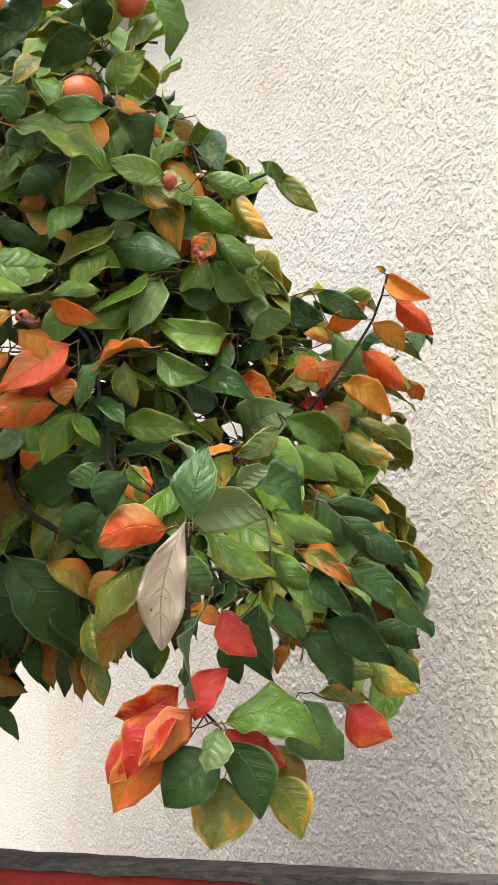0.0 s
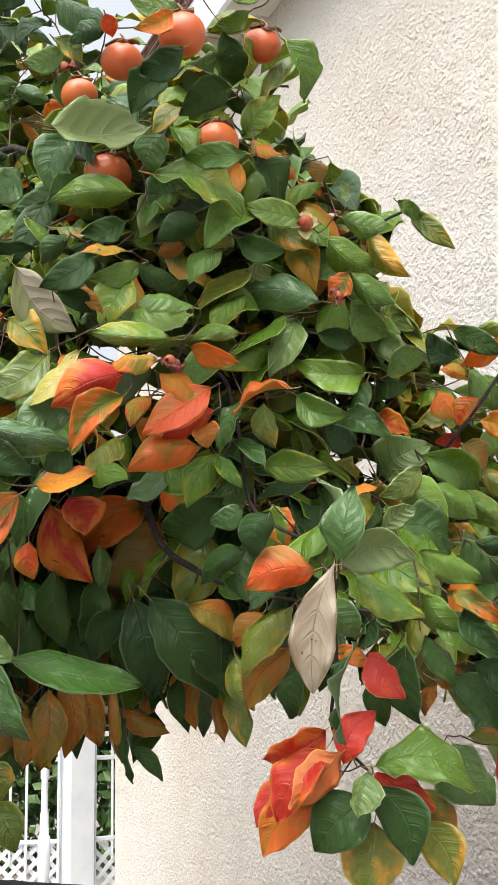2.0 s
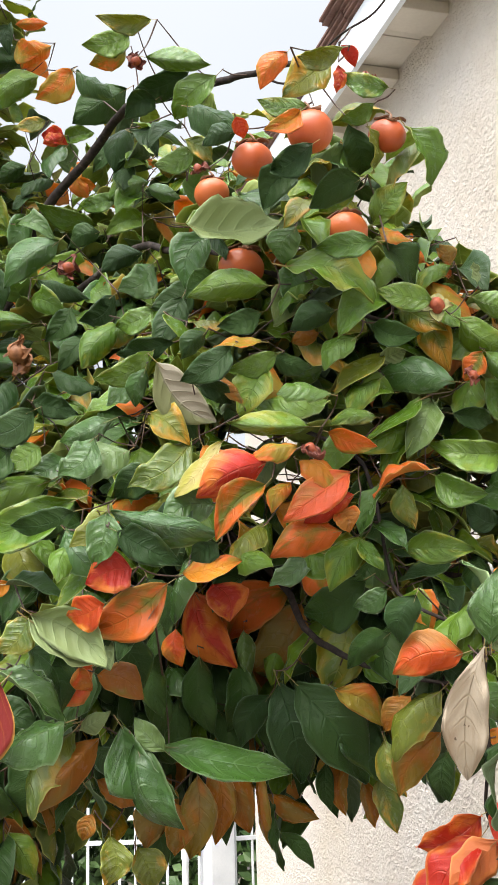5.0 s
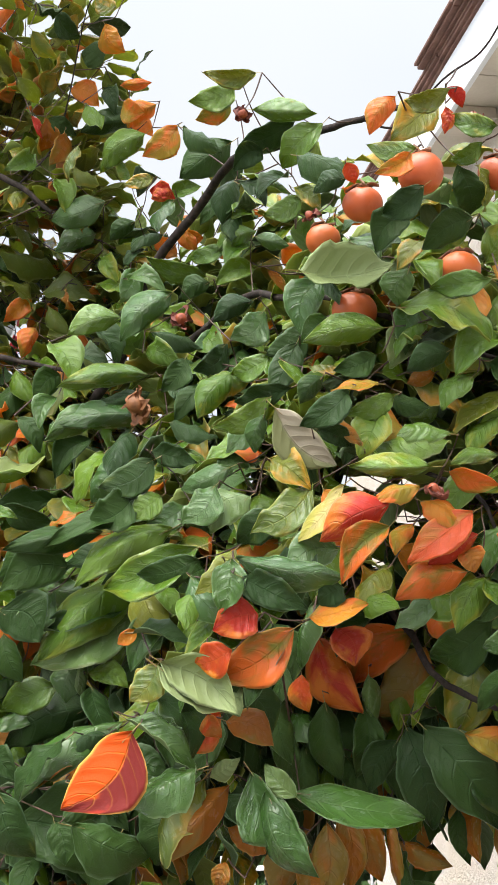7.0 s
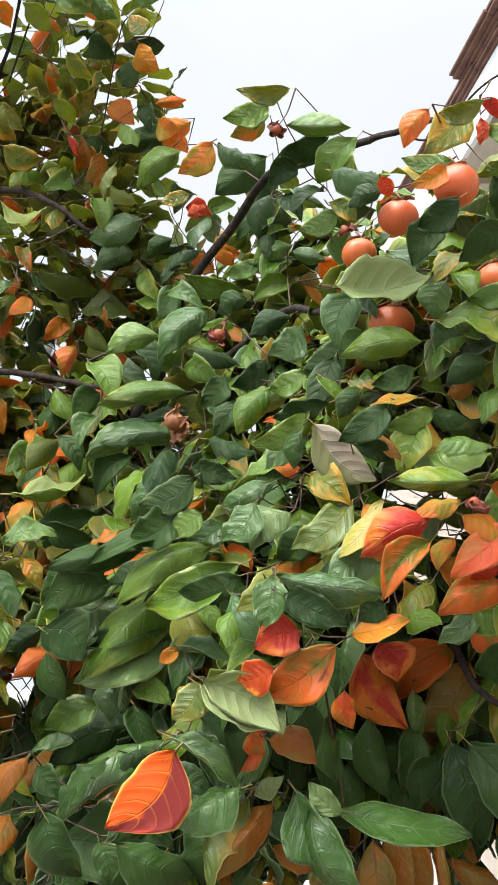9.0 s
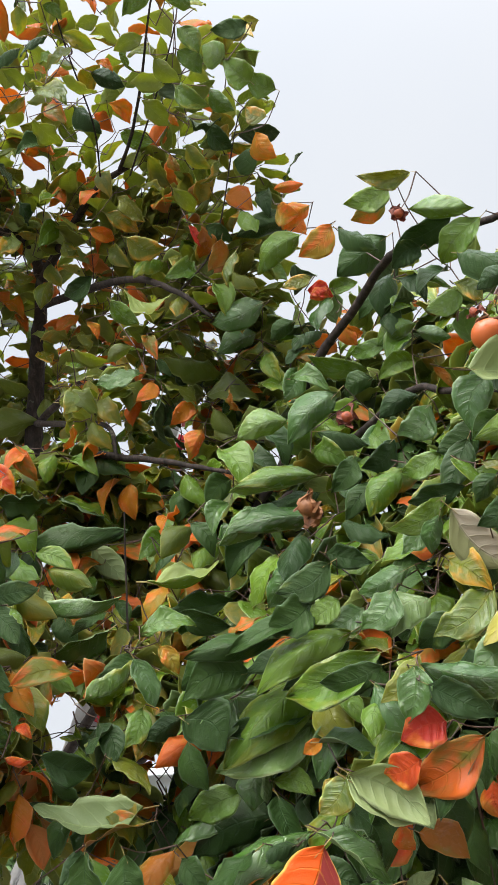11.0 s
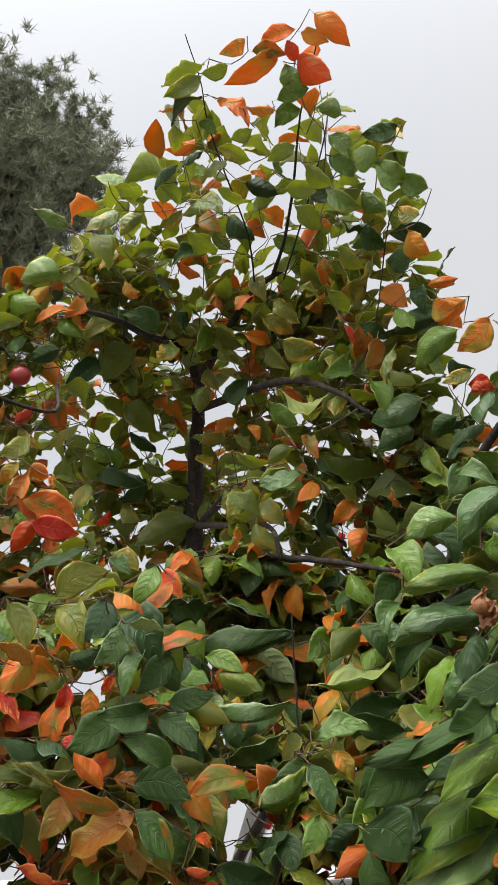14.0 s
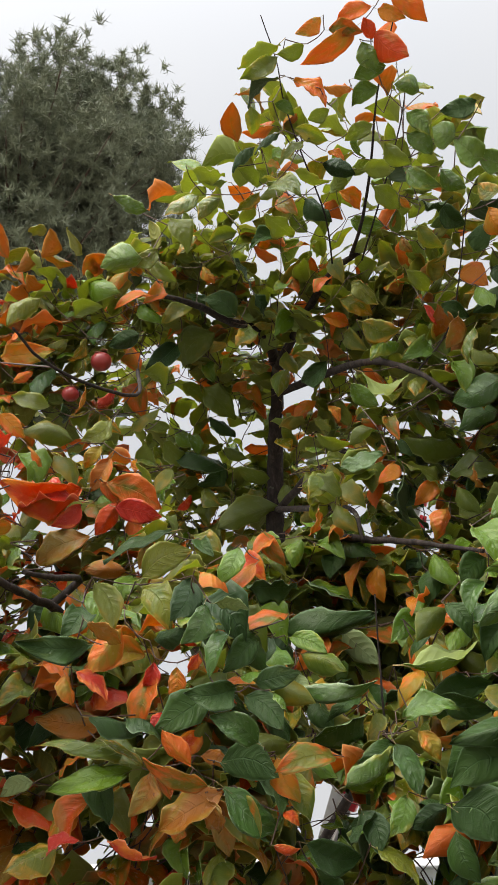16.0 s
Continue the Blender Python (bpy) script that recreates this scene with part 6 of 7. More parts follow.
L("d", -0.114, 2.033, 2.164, -0.044, 2.058, 2.150, 0.041, 109)
L("g", -0.149, 2.007, 2.051, -0.063, 1.995, 2.011, 0.052, 102)
L("d", -0.048, 2.078, 1.973, -0.100, 2.054, 2.006, 0.047, -115)
L("d", 0.050, 2.297, 2.130, -0.010, 2.288, 2.099, 0.053, -91)
L("y", 0.049, 1.874, 1.902, -0.016, 1.862, 1.854, 0.042, -101)
L("g", -0.211, 2.002, 1.928, -0.094, 1.981, 1.922, 0.049, 88)
L("g", 0.037, 1.798, 1.763, 0.134, 1.822, 1.721, 0.049, 89)
L("d", 0.119, 1.808, 1.777, 0.221, 1.827, 1.747, 0.038, 110)
L("d", 0.138, 1.792, 1.753, 0.213, 1.816, 1.678, 0.046, 106)
L("d", 0.172, 1.776, 1.722, 0.227, 1.752, 1.679, 0.034, 76)
L("d", 0.149, 1.780, 1.676, 0.212, 1.751, 1.614, 0.045, 72)
L("g", 0.205, 1.774, 1.664, 0.248, 1.786, 1.616, 0.030, 112)
L("g", 0.042, 1.791, 1.700, 0.108, 1.813, 1.636, 0.048, 115)
L("d", 0.099, 1.789, 1.681, 0.150, 1.765, 1.614, 0.042, 75)
L("m", 0.075, 1.800, 1.704, 0.156, 1.770, 1.648, 0.030, 91)
L("d", 0.194, 1.923, 1.591, 0.275, 1.934, 1.557, 0.039, 88)
L("d", 0.118, 1.888, 1.598, 0.221, 1.844, 1.540, 0.048, 71)
L("y", 0.136, 1.928, 1.559, 0.194, 1.901, 1.516, 0.040, 73)
L("y", 0.188, 1.923, 1.543, 0.259, 1.887, 1.492, 0.049, 87)
L("d", 0.219, 1.920, 1.562, 0.263, 1.891, 1.504, 0.034, 61)
L("d", 0.082, 1.932, 1.579, 0.158, 1.893, 1.495, 0.057, 71)
L("d", 0.041, 1.824, 1.639, 0.082, 1.802, 1.573, 0.040, 65)
L("f", -2.091, 1.948, 2.799, -2.194, 1.777, 2.783, 0.103, -115)
L("r", -2.082, 1.941, 2.751, -2.130, 1.892, 2.692, 0.071, -115)
L("f", -2.059, 1.980, 2.815, -2.042, 2.050, 2.769, 0.063, 129)
L("r", -2.020, 1.999, 2.748, -1.923, 2.058, 2.715, 0.073, 116)
L("m", -2.044, 1.994, 2.816, -1.935, 2.072, 2.743, 0.080, 99)
L("g", -1.894, 2.064, 2.675, -2.006, 1.942, 2.594, 0.069, -101)
L("k", -1.910, 2.065, 2.645, -1.987, 2.057, 2.590, 0.078, -131)
L("k", -1.997, 2.019, 2.583, -2.056, 1.932, 2.578, 0.047, -113)
L("o", -1.402, 1.526, 2.336, -1.355, 1.554, 2.300, 0.044, 104)
L("g", -1.620, 1.495, 2.235, -1.693, 1.377, 2.226, 0.046, -102)
L("o", -1.677, 1.489, 2.189, -1.660, 1.501, 2.131, 0.053, 98)
L("r", -1.662, 1.500, 2.194, -1.612, 1.533, 2.139, 0.063, 105)
L("w", -1.404, 1.545, 2.282, -1.430, 1.525, 2.210, 0.052, -95)
L("g", -1.864, 2.453, 2.500, -1.601, 2.526, 2.513, 0.090, 99)
L("d", -1.386, 1.614, 2.145, -1.445, 1.546, 2.128, 0.051, -96)
L("w", -1.649, 2.191, 2.272, -1.458, 2.246, 2.272, 0.068, 114)
L("g", -1.356, 2.184, 2.287, -1.193, 2.211, 2.301, 0.057, 115)
L("y", -1.627, 1.621, 2.048, -1.714, 1.473, 2.078, 0.047, -113)
L("m", -1.451, 1.622, 1.984, -1.517, 1.520, 2.023, 0.045, -117)
L("o", -1.463, 1.584, 2.017, -1.485, 1.530, 2.066, 0.047, -110)
L("g", -1.628, 1.623, 2.030, -1.713, 1.499, 1.996, 0.049, -87)
L("k", -1.578, 1.615, 2.019, -1.594, 1.586, 1.944, 0.046, -84)
L("k", -1.455, 1.620, 1.966, -1.456, 1.651, 1.907, 0.037, 135)
L("w", -1.432, 1.635, 1.983, -1.374, 1.727, 1.911, 0.063, 109)
L("r", -1.645, 1.582, 1.907, -1.602, 1.657, 1.864, 0.066, 110)
L("r", -1.770, 1.560, 1.887, -1.716, 1.583, 1.916, 0.050, 98)
L("f", -1.358, 1.706, 1.939, -1.331, 1.715, 1.918, 0.035, 84)
L("f", -1.374, 1.702, 1.887, -1.343, 1.738, 1.881, 0.037, 103)
L("d", -1.434, 1.898, 1.910, -1.361, 1.978, 1.887, 0.067, 96)
L("w", -1.366, 1.647, 2.050, -1.414, 1.573, 2.091, 0.067, -105)
L("d", -1.152, 1.940, 1.953, -1.077, 1.953, 1.893, 0.096, 95)
L("w", -1.301, 2.023, 2.095, -1.256, 2.031, 1.995, 0.060, 71)
L("g", -1.485, 2.132, 2.043, -1.396, 2.210, 2.120, 0.076, 101)
L("o", -2.429, 1.959, 3.278, -2.293, 2.030, 3.290, 0.065, 127)
L("o", -2.222, 1.786, 2.978, -2.182, 1.834, 2.918, 0.067, 107)
L("y", -2.307, 1.981, 3.435, -2.378, 1.922, 3.355, 0.065, -114)
L("o", -2.406, 1.994, 3.209, -2.369, 2.031, 3.247, 0.052, 125)
L("y", -2.322, 2.129, 3.247, -2.284, 2.151, 3.305, 0.059, 118)
L("o", -2.303, 2.138, 3.136, -2.239, 2.119, 3.201, 0.064, 161)
L("g", -2.062, 1.995, 3.685, -1.995, 2.057, 3.637, 0.055, 113)
L("y", -1.714, 1.934, 3.501, -1.786, 1.883, 3.453, 0.059, -115)
L("g", -2.058, 2.124, 3.547, -2.179, 2.078, 3.533, 0.072, -132)
L("d", -2.300, 2.793, 3.687, -2.456, 2.787, 3.610, 0.128, -140)
L("d", -2.095, 2.630, 3.602, -2.140, 2.521, 3.645, 0.109, -122)
L("d", -2.412, 2.730, 3.654, -2.503, 2.672, 3.556, 0.116, -120)
L("d", -2.486, 2.978, 3.614, -2.402, 3.056, 3.493, 0.122, 118)
L("d", -2.258, 2.461, 3.263, -2.332, 2.401, 3.191, 0.104, -107)
L("g", -2.144, 2.220, 3.376, -2.240, 2.192, 3.352, 0.066, -130)
L("d", -2.036, 2.523, 3.745, -2.028, 2.626, 3.675, 0.115, 136)
L("d", -2.268, 2.632, 3.704, -2.351, 2.568, 3.643, 0.094, -127)
clump(-1.38, 2.20, 3.72, 0.23, 0.15, 36, "far")
clump(-1.63, 2.38, 3.68, 0.31, 0.15, 49, "far")
clump(-1.36, 2.54, 3.65, 0.20, 0.16, 36, "far")
clump(-1.83, 2.21, 3.54, 0.19, 0.11, 22, "far")
clump(-1.92, 2.08, 3.24, 0.22, 0.15, 126, "far")
clump(-2.00, 1.83, 3.07, 0.17, 0.13, 80, "warm")
clump(-1.92, 2.82, 3.59, 0.31, 0.11, 69, "far")
clump(-1.53, 2.66, 3.35, 0.24, 0.18, 126, "far")
clump(-1.99, 2.42, 3.07, 0.30, 0.17, 149, "far")
clump(-2.02, 1.84, 2.78, 0.19, 0.15, 103, "warm")
clump(-1.70, 2.74, 3.04, 0.34, 0.18, 149, "far")
clump(-1.77, 2.24, 2.67, 0.34, 0.15, 285, "far")
clump(-1.95, 1.79, 2.43, 0.21, 0.18, 228, "warm")
clump(-1.50, 2.44, 2.57, 0.27, 0.17, 247, "far")
clump(-1.82, 1.96, 2.25, 0.34, 0.18, 285, "warm")
clump(-1.57, 2.39, 2.22, 0.30, 0.16, 247, "far")
clump(-1.86, 1.99, 1.96, 0.38, 0.15, 285, "warm")
clump(-1.48, 2.47, 2.01, 0.24, 0.16, 133, "far")
clump(-1.00, 2.47, 2.75, 0.23, 0.15, 130, "near")
clump(-0.98, 2.28, 2.40, 0.24, 0.13, 156, "near")
clump(-1.10, 2.19, 2.14, 0.23, 0.14, 228, "near")
clump(-1.03, 2.16, 1.84, 0.28, 0.17, 285, "low")
clump(-0.69, 2.15, 2.42, 0.17, 0.10, 117, "near")
clump(-1.04, 2.11, 1.60, 0.29, 0.13, 228, "low")
clump(-0.84, 2.36, 2.86, 0.16, 0.09, 13, "near")
clump(-0.51, 2.15, 2.65, 0.15, 0.13, 75, "near")
clump(-0.27, 2.18, 2.53, 0.10, 0.11, 75, "near")
clump(-0.50, 2.25, 2.40, 0.30, 0.09, 135, "near")
clump(-0.58, 2.20, 1.72, 0.30, 0.12, 180, "low")
clump(-0.12, 2.46, 2.23, 0.20, 0.18, 165, "near")
clump(0.01, 2.39, 1.82, 0.19, 0.20, 150, "near")
clump(-0.34, 2.37, 1.77, 0.17, 0.15, 120, "low")
clump(-1.88, 1.55, 2.45, 0.12, 0.47, 209, "warm")
clump(-1.97, 1.47, 2.70, 0.07, 0.36, 69, "warm")
clump(-1.92, 1.97, 3.19, 0.17, 0.16, 92, "far")
clump(-1.93, 2.17, 3.09, 0.16, 0.12, 57, "far")
clump(-2.07, 1.99, 2.97, 0.19, 0.12, 69, "far")
clump(-1.71, 2.75, 3.26, 0.25, 0.12, 69, "far")
clump(-1.38, 2.62, 3.11, 0.15, 0.18, 69, "far")
clump(-1.34, 2.50, 2.62, 0.15, 0.22, 152, "near")
clump(-1.89, 2.70, 2.56, 0.32, 0.14, 152, "far")
clump(-1.93, 2.53, 2.19, 0.18, 0.10, 76, "low")
clump(-1.30, 2.42, 2.17, 0.13, 0.26, 133, "near")
clump(-1.35, 2.64, 3.52, 0.15, 0.15, 18, "far")
clump(-1.72, 2.27, 3.73, 0.18, 0.10, 13, "far")
clump(-0.57, 2.46, 2.53, 0.29, 0.14, 135, "near")
clump(-0.77, 2.35, 2.38, 0.19, 0.16, 120, "near")
clump(-0.30, 2.44, 2.38, 0.21, 0.15, 135, "near")
clump(-0.55, 2.49, 1.99, 0.34, 0.16, 195, "low")
clump(-0.15, 2.34, 2.41, 0.13, 0.15, 90, "near")
clump(-0.21, 2.43, 2.03, 0.23, 0.19, 150, "near")
clump(-0.76, 2.46, 1.88, 0.22, 0.17, 135, "low")
clump(-0.27, 2.44, 2.45, 0.21, 0.17, 120, "near")
clump(-0.36, 2.43, 2.06, 0.20, 0.15, 120, "near")
clump(0.14, 2.41, 1.98, 0.14, 0.18, 105, "near")
clump(0.14, 2.44, 1.70, 0.13, 0.13, 75, "low")
clump(-0.49, 2.35, 2.41, 0.11, 0.14, 105, "near")
clump(-2.12, 1.89, 2.02, 0.14, 0.14, 152, "warm")
clump(-1.82, 2.40, 1.97, 0.21, 0.08, 95, "far")
clump(-1.17, 2.47, 2.61, 0.23, 0.14, 120, "near")
clump(-0.84, 2.41, 2.48, 0.21, 0.18, 135, "near")
clump(-1.33, 2.49, 2.31, 0.27, 0.16, 135, "far")
clump(-0.93, 2.37, 2.07, 0.28, 0.16, 165, "near")
clump(-1.58, 2.60, 2.66, 0.22, 0.15, 90, "far")
clump(-1.78, 2.20, 3.22, 0.21, 0.24, 135, "far")
clump(-1.55, 2.61, 3.20, 0.24, 0.16, 105, "far")
clump(-1.78, 2.33, 2.73, 0.26, 0.17, 120, "far")
clump(-1.25, 2.38, 2.42, 0.22, 0.14, 105, "near")
clump(-1.66, 1.98, 2.11, 0.13, 0.21, 120, "warm")
clump(-1.13, 2.30, 2.02, 0.24, 0.18, 165, "near")
# directions that the camera sees open, kept clear of inner leaves
GAPS = [(-1.99, 2.65, 3.76, 0.8), (-2.23, 2.75, 3.37, 0.9), (-2.08, 2.93, 3.46, 0.6), (-2.02, 3.16, 3.09, 0.7), (-1.97, 3.15, 3.16, 0.6), (-2.33, 3.24, 2.18, 0.9), (-2.26, 3.27, 2.23, 1.0), (-2.30, 3.26, 2.10, 0.8), (-4.00, 6.89, 2.44, 1.0), (-3.94, 6.93, 2.34, 0.9), (-3.73, 6.94, 3.04, 0.6), (-2.96, 3.83, 3.01, 0.5), (-2.72, 2.97, 2.04, 0.7), (-1.61, 3.26, 3.31, 0.5), (-2.28, 3.26, 2.17, 0.9), (-2.20, 3.31, 2.18, 0.7), (-3.98, 6.89, 2.46, 1.0), (-3.82, 6.93, 2.83, 0.6), (-3.43, 6.93, 3.69, 0.5), (-3.02, 6.90, 4.30, 0.9), (-1.70, 4.24, 3.64, 0.3), (-1.81, 3.28, 3.05, 0.7), (-1.81, 3.28, 3.06, 0.8), (-1.88, 3.29, 2.96, 0.5), (-2.34, 6.88, 4.95, 0.6), (-1.78, 6.72, 5.55, 0.8), (-2.28, 6.63, 5.47, 0.7), (-2.06, 6.57, 5.68, 0.5), (-2.31, 6.88, 4.98, 0.3), (-1.86, 7.16, 4.64, 0.3)]
# keeps the outline's notch before the stucco wall clear in the camera's view
GAPS += [(0.09, 1.95, 2.23, 3.2), (0.16, 1.94, 2.24, 3.3), (0.06, 1.93, 2.29, 1.9), (0.13, 1.90, 2.35, 3.2), (0.06, 1.90, 2.37, 1.8), (0.00, 1.88, 2.41, 2.2), (0.23, 1.94, 2.22, 2.5)]

# the leaves hang on the two great limbs, near and far
near_limb = [o for o in tree.children if o.name.startswith("limb")][8]
far_limb = [o for o in tree.children if o.name.startswith("limb")][1]
low_limb = [o for o in tree.children if o.name.startswith("limb")][9]
bpy.data.objects.remove(spray_near)
bpy.context.view_layer.update()
for kind, base, tip, ob in LEAVES:
    host = far_limb if base.x < -1.25 else (near_limb if base.z > 2.05 else low_limb)
    world_m = ob.matrix_world.copy()
    ob.parent = host
    ob.matrix_parent_inverse = host.matrix_world.inverted()
    ob.matrix_basis = world_m

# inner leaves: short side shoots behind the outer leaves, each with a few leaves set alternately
# shade is coloured in: mostly d when low; far crown gets the lightened v
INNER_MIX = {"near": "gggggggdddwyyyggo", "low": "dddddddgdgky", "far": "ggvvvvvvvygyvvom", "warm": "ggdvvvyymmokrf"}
HEART_FAR, HEART_NEAR = Vector((-1.95, 2.75, 2.75)), Vector((-1.05, 2.75, 2.15))
rin = random.Random(23)
inner, SHOOTS = [], []


def shoot(start, way, mix, leaves):
    """A bent shoot and its leaves: kind, foot, direction, length, lean."""
    way = way.normalized()
    droop = {"low": -0.75, "near": -0.25}.get(mix, -0.15)
    step = rin.uniform(0.028, 0.042)
    line, p, leaves_here = [start.copy()], start.copy(), []
    flat = Vector((way.y, -way.x, 0))
    flat = flat.normalized() if flat.length > 0.05 else Vector((1, 0, 0))
    for n in range(leaves):
        way = (way + Vector((rin.gauss(0, 0.14), rin.gauss(0, 0.14), rin.gauss(0.25 * droop, 0.12)))).normalized()
        p = p + way * step
        line.append(p.copy())
        d = way * rin.uniform(0.3, 0.9) + flat * (1 if n % 2 else -1) * rin.uniform(0.4, 1.1) + Vector((0, 0, droop + rin.gauss(0, 0.28)))
        if n == leaves - 1:
            d = way + Vector((rin.gauss(0, 0.2), rin.gauss(0, 0.2), droop * 0.6))
        length = (rin.uniform(0.085, 0.130) if mix in ("far", "warm") else rin.uniform(0.09, 0.140)) * (0.85 if n < 1 else 1.0)
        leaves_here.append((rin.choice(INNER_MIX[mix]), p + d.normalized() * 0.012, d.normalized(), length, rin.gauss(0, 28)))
    SHOOTS.append((line, leaves_here))


for kind, base, tip, ob in LEAVES:
    if base.z < 1.58:
        continue
    far_one = base.x < -1.25
    heart = HEART_FAR if far_one else HEART_NEAR
    mixname = "far" if far_one else ("low" if base.z < 1.85 else "near")
    count = INNER_COUNT["high" if base.z > (3.55 if far_one else 2.62) else mixname]
    if rin.random() > count:
        continue
    c = base + (heart - base).normalized() * rin.uniform(0.3, 0.75)
    c += Vector([rin.gauss(0, 0.07), rin.gauss(0, 0.09), rin.gauss(0, 0.07)])
    if c.z < 1.66 and c.x > -0.9:
        continue
    shoot(c, base - c + Vector([rin.gauss(0, 0.25) for _ in range(3)]), mixname, rin.randint(3, 5))

for centre, wide, high, count, mix in CLUMPS:
    for _ in range(max(1, round(count / 5))):
        q = Vector([rin.gauss(0, 1) for _ in range(3)])
        q = q.normalized() * rin.uniform(0.1, 1.0) ** 0.5
        c = centre + Vector((q.x * wide * 0.9, q.y * (0.5 * wide + 0.12), q.z * high * 0.85))
        heart = HEART_FAR if centre.x < -1.25 else HEART_NEAR
        shoot(c, (c - heart).normalized() + q * 0.6 + Vector([rin.gauss(0, 0.4) for _ in range(3)]), mix, rin.randint(4, 6))

# fitted to the view: inner leaves keep behind outer ones, open gaps stay clear
# a spot about where the camera stands
CAMERA_SPOT = np.array((-0.1, -0.05, 1.64))


def seen_from_camera(points):
    d = np.asarray(points) - CAMERA_SPOT
    n = np.linalg.norm(d, axis=-1)
    return d / n[..., None], n


shell_way, shell_far = seen_from_camera([tuple(base.lerp(tip, f)) for kind, base, tip, ob in LEAVES for f in (0.12, 0.5, 0.88)])
shell_turn, shell_rise = np.degrees(np.arctan2(shell_way[:, 0], shell_way[:, 1])), np.degrees(np.arcsin(shell_way[:, 2]))


def enclosed(way):
    """Whether outer leaves stand round a direction on nearly all sides."""
    turn, rise = math.degrees(math.atan2(way[0], way[1])), math.degrees(math.asin(way[2]))
    dx, dy = (shell_turn - turn) * math.cos(radians(rise)), shell_rise - rise
    close = np.hypot(dx, dy) < 4.2
    return len(set(((np.degrees(np.arctan2(dy[close], dx[close])) + 180) // 45).astype(int) % 8)) >= 7


gap_way, gap_far = seen_from_camera([p[:3] for p in GAPS])
gap_cos = np.cos(np.radians([(0.65 if p[2] > 2.6 else 0.75) * p[3] for p in GAPS]))
for n, (line, leaves_here) in enumerate(SHOOTS):
    pts = np.array([tuple(c + d * length * f) for kind, c, d, length, lean in leaves_here for f in (0.1, 0.5, 0.9)])
    way, dist = seen_from_camera(pts)
    near = way @ shell_way.T
    behind = np.where(near > math.cos(radians(1.15)), shell_far[None] - dist[:, None], -9.0)
    push = Vector((0, 0, 0))
    if behind.max() > -0.02:
        push = Vector(way.mean(axis=0)) * (behind.max() + rin.uniform(0.04, 0.22))
    held = []
    last = 0
    for k, (kind, c, d, length, lean) in enumerate(leaves_here):
        way, _ = seen_from_camera([tuple(c + push + d * length * f) for f in (0.1, 0.5, 0.9)])
        near = (way @ shell_way.T).max(axis=1).min()
        if (way @ gap_way.T > gap_cos).any():
            continue
        if (c.x > -0.9 or c.z > 3.35) and near < math.cos(radians(0.8)) and not all(enclosed(w) for w in way):
            continue
        if c.z < 1.62 and c.x > -0.75 and near < math.cos(radians(0.5)):
            continue
        held.append((kind, c + push, d, length, lean))
        last = k
    inner.extend(held)
    SHOOTS[n] = [p + push for p in line[: last + 2]] if len(held) > 1 else []
    if held:
        BASES.append(line[0] + push)
SHOOTS = [line for line in SHOOTS if line]

# leaves on camera rays between outer ones, as deep, where the crown is closed
FRUIT_SPOTS = [Vector(p) for p in ((-0.408, 1.778, 2.559), (-0.299, 1.70, 2.556), (-0.189, 1.88, 2.627), (-0.494, 1.852, 2.541), (-0.463, 1.942, 2.437), (-0.271, 1.913, 2.472))]
# zone mixes colour in light: d darkens lower zones, v brightens the crown
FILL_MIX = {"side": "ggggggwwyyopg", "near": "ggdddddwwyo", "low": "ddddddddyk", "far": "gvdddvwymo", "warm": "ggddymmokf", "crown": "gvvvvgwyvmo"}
turns = np.arange(-58.0, 12.0, 1.25)
fruit_way, _ = seen_from_camera([tuple(p) for p in FRUIT_SPOTS])
for layer, clear in enumerate((0.75, 0.4)):
    for row, rise in enumerate(np.arange(-10.0, 40.0, 1.1)):
        for turn in turns:
            a, e = radians(turn + rin.uniform(-0.5, 0.5) + 0.6 * (row % 2)), radians(rise + rin.uniform(-0.45, 0.45))
            w = np.array((math.sin(a) * math.cos(e), math.cos(a) * math.cos(e), math.sin(e)))
            cosines = shell_way @ w
            if cosines.max() > math.cos(radians(clear)) or (gap_way @ w > gap_cos).any() or not enclosed(w):
                continue
            round_about = np.argsort(-cosines)[:9]
            depth = float(np.median(shell_far[round_about])) + rin.uniform(0.0, 0.10) + 0.3 * layer
            c = Vector(CAMERA_SPOT + w * depth)
            if (c.z < 1.68 and c.x > -0.62) or (fruit_way @ w > math.cos(radians(1.5))).any() or (layer and (c.x > -1.25 or c.z > 3.0)):
                continue
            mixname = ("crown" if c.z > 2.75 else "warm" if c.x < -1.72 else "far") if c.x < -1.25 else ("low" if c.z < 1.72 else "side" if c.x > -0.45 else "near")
            flat = Vector((w[1], -w[0], 0)) * rin.choice((-1, 1))
            d = flat * rin.uniform(0.3, 1.0) - Vector(w) * rin.uniform(0.1, 0.8) + Vector((0, 0, rin.uniform(-1.3, -0.1)))
            length = rin.uniform(0.085, 0.125) * (0.8 if mixname == "low" else 1.0)
            d.normalize()
            # leaned part of the way to face the camera
            up = (UP - d * d.z).normalized()
            lean = math.degrees(math.atan2(-Vector(w).dot(d.cross(up)), -Vector(w).dot(up))) * rin.uniform(0.35, 0.95)
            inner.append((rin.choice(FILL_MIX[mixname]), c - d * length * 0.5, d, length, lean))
            BASES.append(c - d * length * 0.62)

